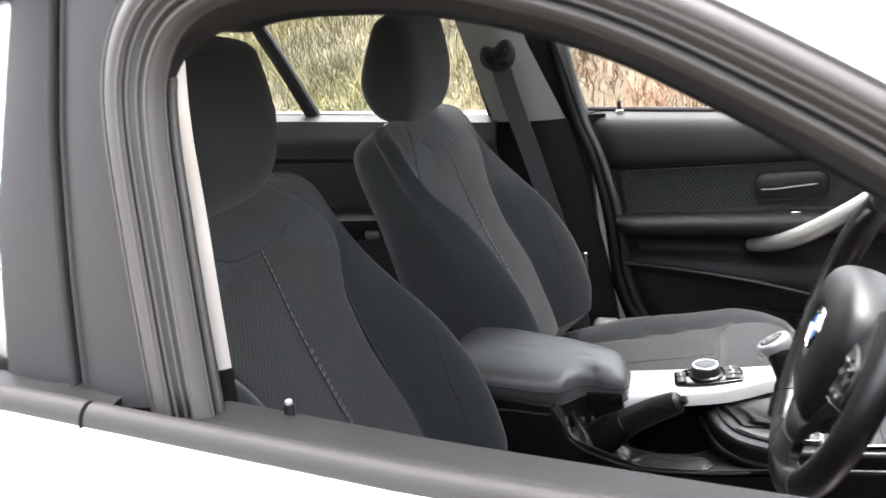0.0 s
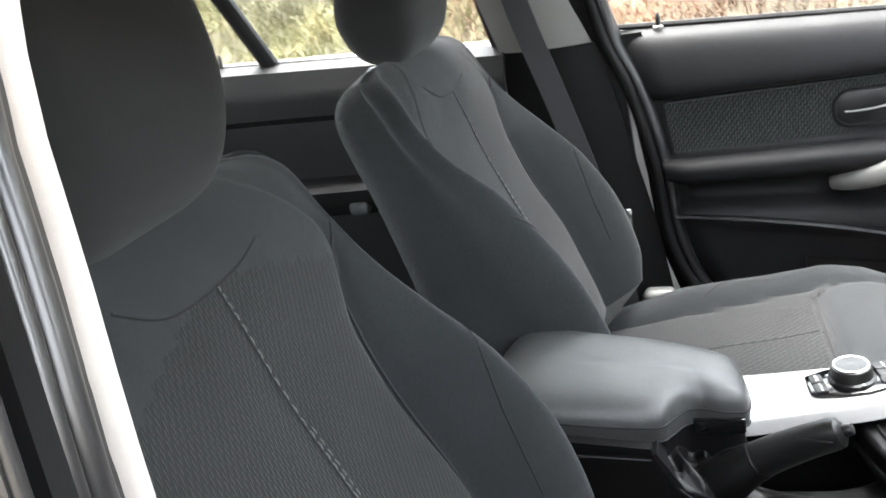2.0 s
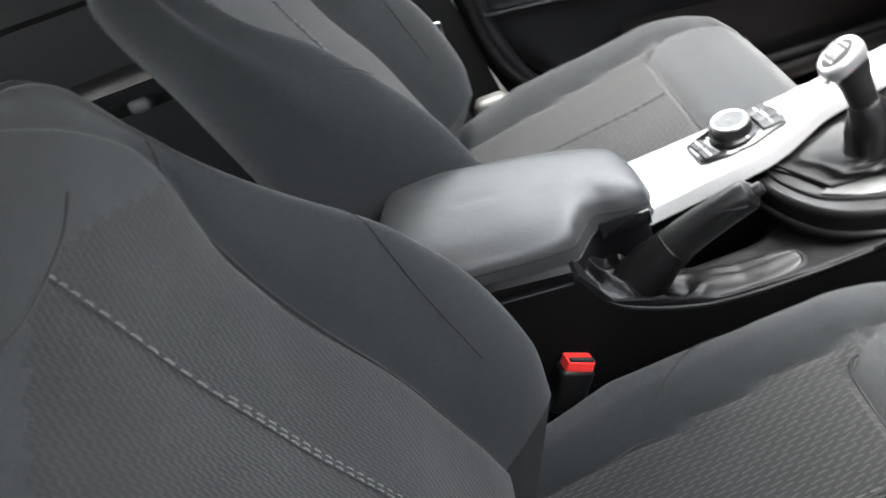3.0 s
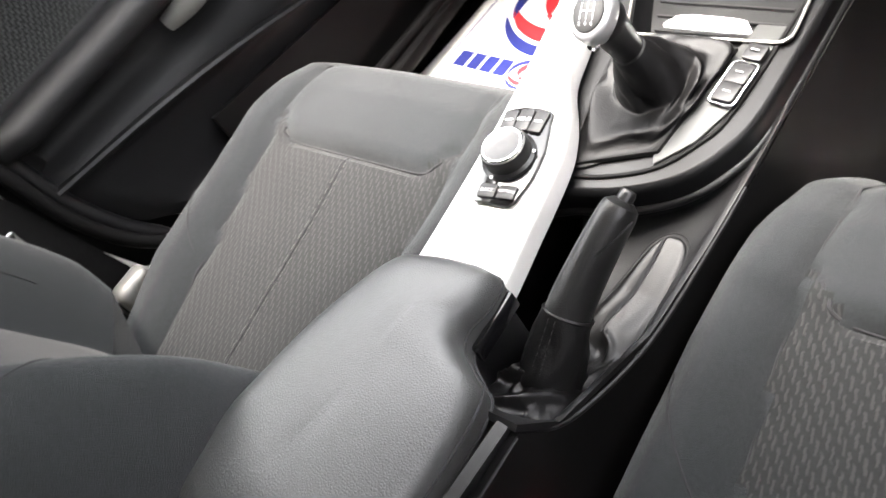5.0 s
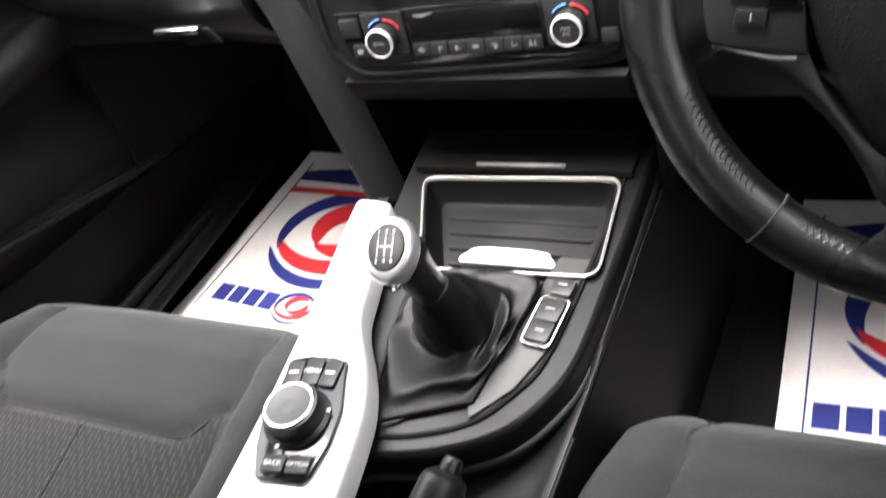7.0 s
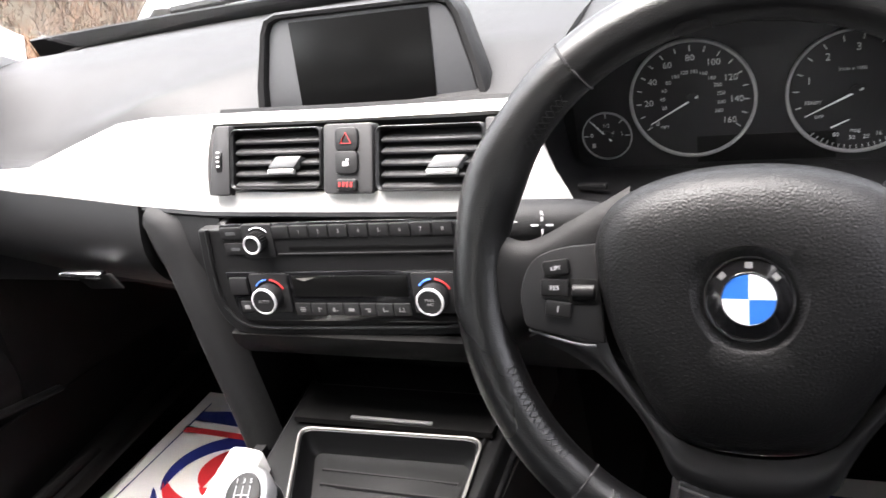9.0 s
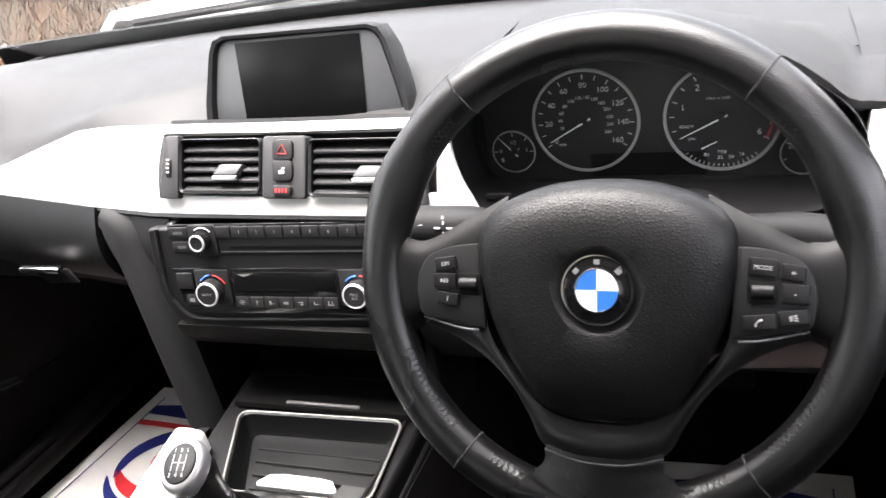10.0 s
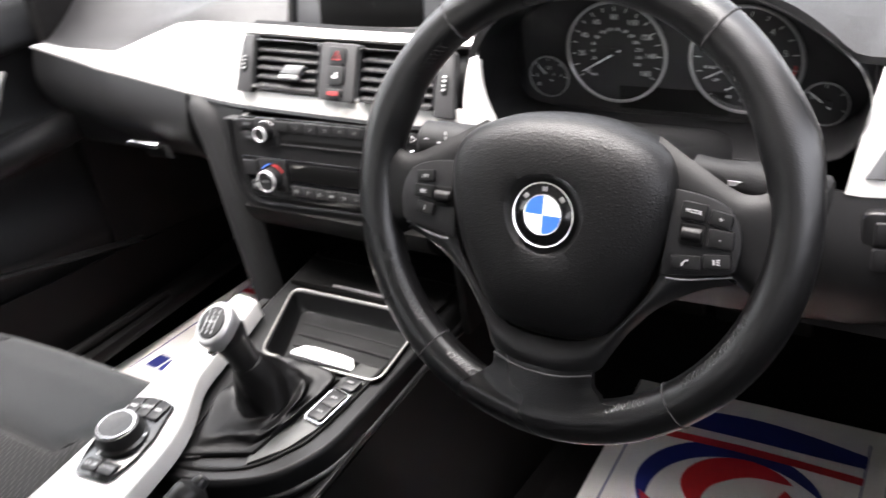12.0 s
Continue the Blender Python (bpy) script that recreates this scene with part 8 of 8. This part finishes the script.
for sg in (-1, 1):
    sk = part("spoke", spoke(sg), SPOKEHIDE, whl, "black side spoke with control keys", Matrix())
    tm = Matrix.Translation((sg * 0.1135, -0.0065, 0.0105)) @ pose(0, 0, 0, 0, 0, 0)
    field = [(p.x, p.y) for p in smooth_path([(-0.0245, 0.0325, 0), (-0.0035, 0.0300, 0), (0.0130, 0.0240, 0), (0.0212, 0.0136, 0), (0.0245, 0.0, 0), (0.0235, -0.0106, 0), (0.0195, -0.0215, 0), (-0.0035, -0.0258, 0), (-0.0290, -0.0300, 0)], 4)]
    if sg < 0:
        field = [(-x, y) for x, y in field][::-1]
    part("key_field", prism(field[::-1], 0.004, tm @ pose(0, 0, -0.002), 0.0015), BUTTON, sk)
    if sg > 0:
        keys = ((-0.0088, 0.0188, 0.0178, 0.0122, -5, "MODE"), (0.0098, 0.0155, 0.0155, 0.0105, -9, "+"), (0.0112, 0.0020, 0.0178, 0.0132, -2, "-"), (-0.0105, -0.0175, 0.0212, 0.0104, 5, ""), (0.0104, -0.0138, 0.0188, 0.0104, 8, ""))
    else:
        keys = ((-0.0005, 0.0175, 0.0165, 0.0098, 8, "LIM"), (-0.0015, 0.0050, 0.0180, 0.0110, 0, "RES"), (0.0005, -0.0085, 0.0165, 0.0100, -7, "1"))
    for kx, ky, kw, kh, turn, word in keys:
        kp = tm @ pose(kx, ky, 0.0015, 0, 0, turn)
        part("key", prism(rounded(kw, kh, 0.0016), 0.0034, kp, 0.0010), KEYBLACK, sk)
        if word:
            lettering(word, 0.0040 if len(word) > 1 else 0.0058, kp @ pose(0, 0, 0.0036), whl, LEGEND)
        elif kx < 0.01:
            part("symbol", sweep([kp @ Vector(q) for q in ((-0.0026, -0.0022, 0.0037), (-0.0022, -0.0004, 0.0037), (-0.0004, 0.0014, 0.0037), (0.0018, 0.0020, 0.0037))], [0.0008, 0.0005, 0.0005, 0.0008], 5), LEGEND, sk, "white handset symbol")
        else:
            part("symbol", merged(box(0.0012, 0.0036, 0.0003, (0, 0, 0), 0, m=kp @ pose(-0.0018, 0, 0.0037)), *[box(0.0024, 0.0007, 0.0003, (0, 0, 0), 0, m=kp @ pose(0.0012, d, 0.0037, 0, 0, d * 9000)) for d in (-0.0016, 0, 0.0016)]), LEGEND, sk, "white voice symbol")
    rx = -0.0088 if sg > 0 else 0.0165
    part("roller_well", prism(rounded(0.0185, 0.0165, 0.003), 0.002, tm @ pose(rx, 0.0025, 0.0015), 0.0008), SHADEBLACK, sk)
    part("roller", lathe([(0.0035, -0.0075), (0.0054, -0.0066), (0.0054, 0.0066), (0.0035, 0.0075)], 20, tm @ pose(rx, 0.0025, 0.0012, 0, 90, 0)), KEYBLACK, sk, "ribbed roller")
    ed = smooth_path([(sg * 0.090, -0.0375, 0.0135), (sg * 0.105, -0.0365, 0.0125), (sg * 0.134, -0.0300, 0.0085)], 5)
    part("spoke_edge", sweep(ed, 0.0009, 6), GREYPANEL, sk)

def spoke_foot(u, v):
    """Leather that flares from the spoke's straight edge onto the round of the rim."""
    c = 2 * v - 1
    hw = lerp_table([(0, 0.0415), (0.22, 0.0425), (0.45, 0.050), (0.7, 0.066), (1.0, 0.088)], u)
    x, r = c * hw, 0.1235 + 0.054 * u
    r -= 0.004 * (1 - u) * c * c
    y = -math.sqrt(r * r - (x * min(1, u * 1.6)) ** 2)
    z = 0.0095 + 0.0045 * (1 - c * c) + 0.001 * u
    d = math.hypot(x, y) - RC
    if abs(d) < RT:
        z = max(z - 0.010 * sstep(0, RT, d), 0.92 * RT * math.sqrt(1 - (d / RT) ** 2) + 0.0009 - 0.0020 * max(sstep(0.7, 1, u), sstep(0.75, 1, abs(c)) * sstep(0.35, 0.6, u)))
    return (x, y, z)


bottom = sheet(spoke_foot, 24, 30, 0.012)
part("lower_spoke", bottom, LEATHER, whl, "leather foot of the lower spoke", Matrix())
part("spoke_line", sweep(smooth_path([(-0.042, -0.1235, 0.0105), (-0.02, -0.1285, 0.0145), (0, -0.1298, 0.0152), (0.02, -0.1285, 0.0145), (0.042, -0.1235, 0.0105)], 5), 0.0010, 6), SEAM, whl, "", Matrix())
half_o = [(-0.136, -0.036, 0.003), (-0.112, -0.0445, 0.003), (-0.087, -0.061, 0.002), (-0.068, -0.081, 0.002), (-0.055, -0.102, 0.003), (-0.044, -0.1205, 0.007), (-0.022, -0.1270, 0.0115)]
half_i = [(-0.086, -0.012, 0.008), (-0.085, -0.032, 0.008), (-0.078, -0.051, 0.008), (-0.066, -0.069, 0.008), (-0.052, -0.086, 0.008), (-0.038, -0.096, 0.009), (-0.019, -0.101, 0.010)]
mir = lambda rows, mid: smooth_path(rows + [mid] + [(-x, y, z) for x, y, z in rows[::-1]], 5)
part("spoke_frame", strip(mir(half_o, (0, -0.1285, 0.0125)), mir(half_i, (0, -0.102, 0.010)), 0.0045, 0.014, None, 8, (0, 0, 1)), HARD, whl, "satin black frame round the airbag cover", Matrix())
part("hub", lathe([(0.055, -0.075), (0.060, -0.05), (0.070, -0.015), (0.06, -0.005)], 32), HARD, whl)

# column shroud and stalks
col = thing("steering_column", "black steering column shroud", "steering column")
back = WM @ Vector((0, 0, -0.05))
cdir = (WM.to_3x3() @ Vector((0, 0, -1)))
part("shroud", loft([[back + cdir * t + Vector((0, x * k, z * k)) for x, z in rounded(0.15, 0.11, 0.035)] for t, k in ((0.0, 0.9), (0.01, 1.0), (0.10, 1.05), (0.20, 1.1))]), HARD, col)
for sg, word in ((1, "left"), (-1, "right")):
    st = thing("stalk", "black indicator stalk with white legends" if sg > 0 else "black wiper stalk with white legends", "stalk", "column stalks")
    c0 = Vector((0.125, -0.370 + sg * 0.075, 0.888))
    c1 = Vector((0.116, -0.370 + sg * 0.176, 0.892 if sg > 0 else 0.880))
    p = smooth_path([c0, c0.lerp(c1, 0.4), c0.lerp(c1, 0.8), c1], 4)
    part("lever", sweep(p, [0.013 + 0.0055 * sstep(0.15, 0.45, i / (len(p) - 1)) - 0.004 * sstep(0.93, 1.0, i / (len(p) - 1)) for i in range(len(p))], 20, flat=0.95), DOORMATT, st)
    lmx = frame_from(c0.lerp(c1, 0.72) + Vector((-0.0172, -0.004, 0.0065)), (0, -1, 0), (0.3, 0, 1))
    if sg > 0:
        lettering("BC", 0.0080, lmx @ pose(-0.022, 0, 0.001), st)
        part("arrow", sweep([lmx @ Vector(q) for q in ((-0.036, -0.003, 0.001), (-0.036, 0.003, 0.001), (-0.031, 0.0, 0.001))], 0.0005, 4, closed=True, up=(1, 0, 0)), MARK, st)
        part("arrows", merged(*[sweep([lmx @ Vector((0.001 + dx * 0.003, dy * 0.003, 0.001)), lmx @ Vector((0.001 + dx * 0.008, dy * 0.006, 0.001))], 0.0008, 4) for dx, dy in ((1, 0), (-1, 0), (0, 1), (0, -1))]), MARK, st)
        part("legend", box(0.007, 0.005, 0.0004, (0, 0, 0), 0, m=lmx @ pose(0.020, -0.002, 0.001)), MARK, st)
        for word, dy in (("R", 0.0085), ("L", -0.0085)):
            lettering(word, 0.0050, lmx @ pose(0.001, dy, 0.001), st)
        part("tip", sweep([c1 + Vector((-0.012, 0.004, -0.018)), c1 + Vector((-0.016, 0.004, -0.006))], 0.0015, 6), CHROME, st)
    else:
        part("rocker", box(0.006, 0.018, 0.010, tuple(c0.lerp(c1, 0.7) + Vector((-0.017, 0, 0))), 0.002), BUTTON, st)
        part("legend", box(0.0006, 0.010, 0.004, tuple(c0.lerp(c1, 0.35) + Vector((-0.0155, 0, 0.004))), 0), MARK, st)


# ---- printed paper floor mats ----
def paper_mat(cx, cy, rz, w, h, label):
    """A printed sheet: local x across, y forward."""
    t = thing("paper_floor_mat", label, "floor mat", "paper mats", "", Matrix.Translation((cx, cy, 0.2740)) @ pose(0, 0, 0, 0, 0, rz))

    def lift(x, y):
        return 0.0035 * noise.noise(Vector((x * 5 + cx * 9, y * 5, 1.5))) + 0.004 + 0.10 * max(0, y - h * 0.40) ** 1.3
    part("sheet", sheet(lambda u, v: ((u - 0.5) * w, (v - 0.5) * h, lift((u - 0.5) * w, (v - 0.5) * h)), 16, 20, 0.0012), PAPER, t, "cream printed paper")

    def ink(fn, mt, nm, nu=40, nv=4, dz=0.0010):
        def g(u, v):
            x, y = fn(u, v)
            return (x, y, lift(x, y) + dz)
        part(nm, sheet(g, nu, nv, 0.0004), mt, t)

    def bar(x0, x1, y0, y1, mt, nm, dz=0.001):
        ink(lambda u, v: (x0 + (x1 - x0) * u, y0 + (y1 - y0) * v), mt, nm, 6, 3, dz)
    # border lines
    m_ = 0.028
    for a in (-1, 1):
        bar(a * (w / 2 - m_) - 0.0012, a * (w / 2 - m_) + 0.0012, -h / 2 + 0.01, h / 2 - 0.03, INKB, "border_line")
    # wave banner across the top
    ink(lambda u, v: ((u - 0.5) * (w - 2 * m_), h * 0.40 - 0.005 + (0.045 * v - 0.045) * (0.55 + 0.45 * math.sin(3.14 * u)) + 0.02 * math.sin(6.28 * u * 0.5)), INKB, "blue_wave")
    ink(lambda u, v: ((u - 0.5) * (w - 2 * m_), h * 0.40 - 0.050 - 0.014 * v - 0.016 * math.sin(3.14 * u) + 0.02 * math.sin(6.28 * u * 0.5)), INKR, "red_wave")
    # bottom wave
    ink(lambda u, v: ((u - 0.5) * (w - 2 * m_), -h * 0.46 + 0.018 * v + 0.01 * math.sin(6.28 * u)), INKR, "red_wave")
    ink(lambda u, v: ((u - 0.5) * (w - 2 * m_), -h * 0.485 + 0.016 * v + 0.01 * math.sin(6.28 * u)), INKB, "blue_wave")

    def swirl(ox, oy, s):
        def arc(r0, r1, a0, a1, mt, nm, sq=0.80, dx=0, dy=0):
            def f(u, v):
                a = radians(a0 + (a1 - a0) * u)
                th = math.sin(3.14 * min(0.999, max(0.001, u))) ** 0.6
                r = r1 + (r0 - r1) * v * th
                return (ox + dx * s + r * s * math.cos(a), oy + dy * s + r * s * sq * math.sin(a))
            ink(f, mt, nm, 40, 4)
        arc(0.70, 1.0, 20, 215, INKB, "blue_arc")
        arc(0.66, 0.98, 200, 380, INKR, "red_arc")
        arc(0.88, 1.06, 205, 330, INKB, "blue_arc", 0.98)
        arc(0.20, 0.62, 35, 235, INKR, "red_curl", 0.78, 0.10, 0.10)
        arc(0.14, 0.56, 215, 405, INKR, "red_curl", 0.78, 0.16, -0.04)
    swirl(0.0, 0.055, 0.125)
    # name band as plain bars
    for i, (a, b) in enumerate(((-0.150, -0.122), (-0.116, -0.090), (-0.084, -0.058), (-0.052, -0.026))):
        bar(a, b, -0.130, -0.094, INKB, "blue_bar")
    swirl(0.012, -0.112, 0.036)
    for a, b in ((0.056, 0.090), (0.096, 0.120), (0.126, 0.150)):
        bar(a, b, -0.130, -0.094, INKR, "red_bar")
    bar(0.085, 0.150, -0.147, -0.139, INKR, "red_bar")
    return t


paper_mat(0.388, 0.468, -95, 0.40, 0.50, "cream paper floor mat with blue and red print, passenger footwell")
paper_mat(0.322, -0.421, -89, 0.372, 0.50, "cream paper floor mat with blue and red print, driver footwell")

# ---- passenger seat belt on the far pillar ----
belt = thing("seat_belt", "black seat belt hanging from its pillar guide", "seat belt")
bp = smooth_path([(-0.598, 0.664, 1.128), (-0.575, 0.672, 1.03), (-0.535, 0.680, 0.89), (-0.49, 0.69, 0.72), (-0.455, 0.69, 0.56), (-0.44, 0.69, 0.42)], 6)
part("webbing", sweep(bp, 1.0, shape=[(-0.023, -0.0012), (0.023, -0.0012), (0.023, 0.0012), (-0.023, 0.0012)], up=(0, 1, 0)), BELT, belt, "black webbing")
part("guide_loop", sweep(smooth_path([(-0.632, 0.662, 1.128), (-0.630, 0.657, 1.155), (-0.604, 0.655, 1.150), (-0.580, 0.656, 1.168), (-0.566, 0.658, 1.150), (-0.574, 0.660, 1.122), (-0.604, 0.661, 1.112)], 5, True), 0.0095, 8, closed=True, up=(0, 1, 0)), HARD, belt, "black belt guide")
part("guide_plate", prism(rounded(0.050, 0.026, 0.010), 0.008, frame_from((-0.600, 0.672, 1.134), (1, 0, 0.2), (0, 0, 1)), 0.003), HARD, belt)
part("tongue", box(0.02, 0.012, 0.05, (-0.425, 0.672, 0.64), 0.003), CHROME, belt)
anchor = thing("belt_anchor", "grey belt anchor beside the passenger seat", "belt anchor")
part("cover", box(0.06, 0.035, 0.05, (-0.375, 0.655, 0.475), 0.012, 3), SILVER_DULL, anchor)
part("bracket", box(0.05, 0.02, 0.20, (-0.385, 0.668, 0.385), 0.006), HARD, anchor)

# ---- pedals in the driver's footwell ----
for yy, w, lab in ((-0.44, 0.055, "black rubber accelerator pedal in the footwell"), (-0.36, 0.07, "black rubber brake pedal in the footwell"), (-0.27, 0.07, "black rubber clutch pedal in the footwell")):
    pd = thing("pedal", lab, "pedal", "pedals")
    part("pad", box(0.012, w, 0.075, (0.66, yy, 0.40), 0.004, m=None), RUBBER, pd)
    part("arm", sweep([(0.668, yy, 0.41), (0.72, yy, 0.52), (0.74, yy, 0.64)], 0.008, 8), HARD, pd)


# ---- put every Empty at the base of its parts ----
bpy.context.view_layer.update()
for ob in [o for o in scene.objects if o.type == "EMPTY" and o.parent is None]:
    if ob.matrix_world != Matrix():
        continue
    pts = [c.matrix_world @ Vector(q) for c in ob.children_recursive if c.type == "MESH" for q in c.bound_box]
    if pts:
        lo = Vector([min(p[i] for p in pts) for i in range(3)])
        hi = Vector([max(p[i] for p in pts) for i in range(3)])
        base = Vector(((lo.x + hi.x) / 2, (lo.y + hi.y) / 2, lo.z))
        ob.location = base
        for c in ob.children:
            c.matrix_parent_inverse = Matrix.Translation(-base)
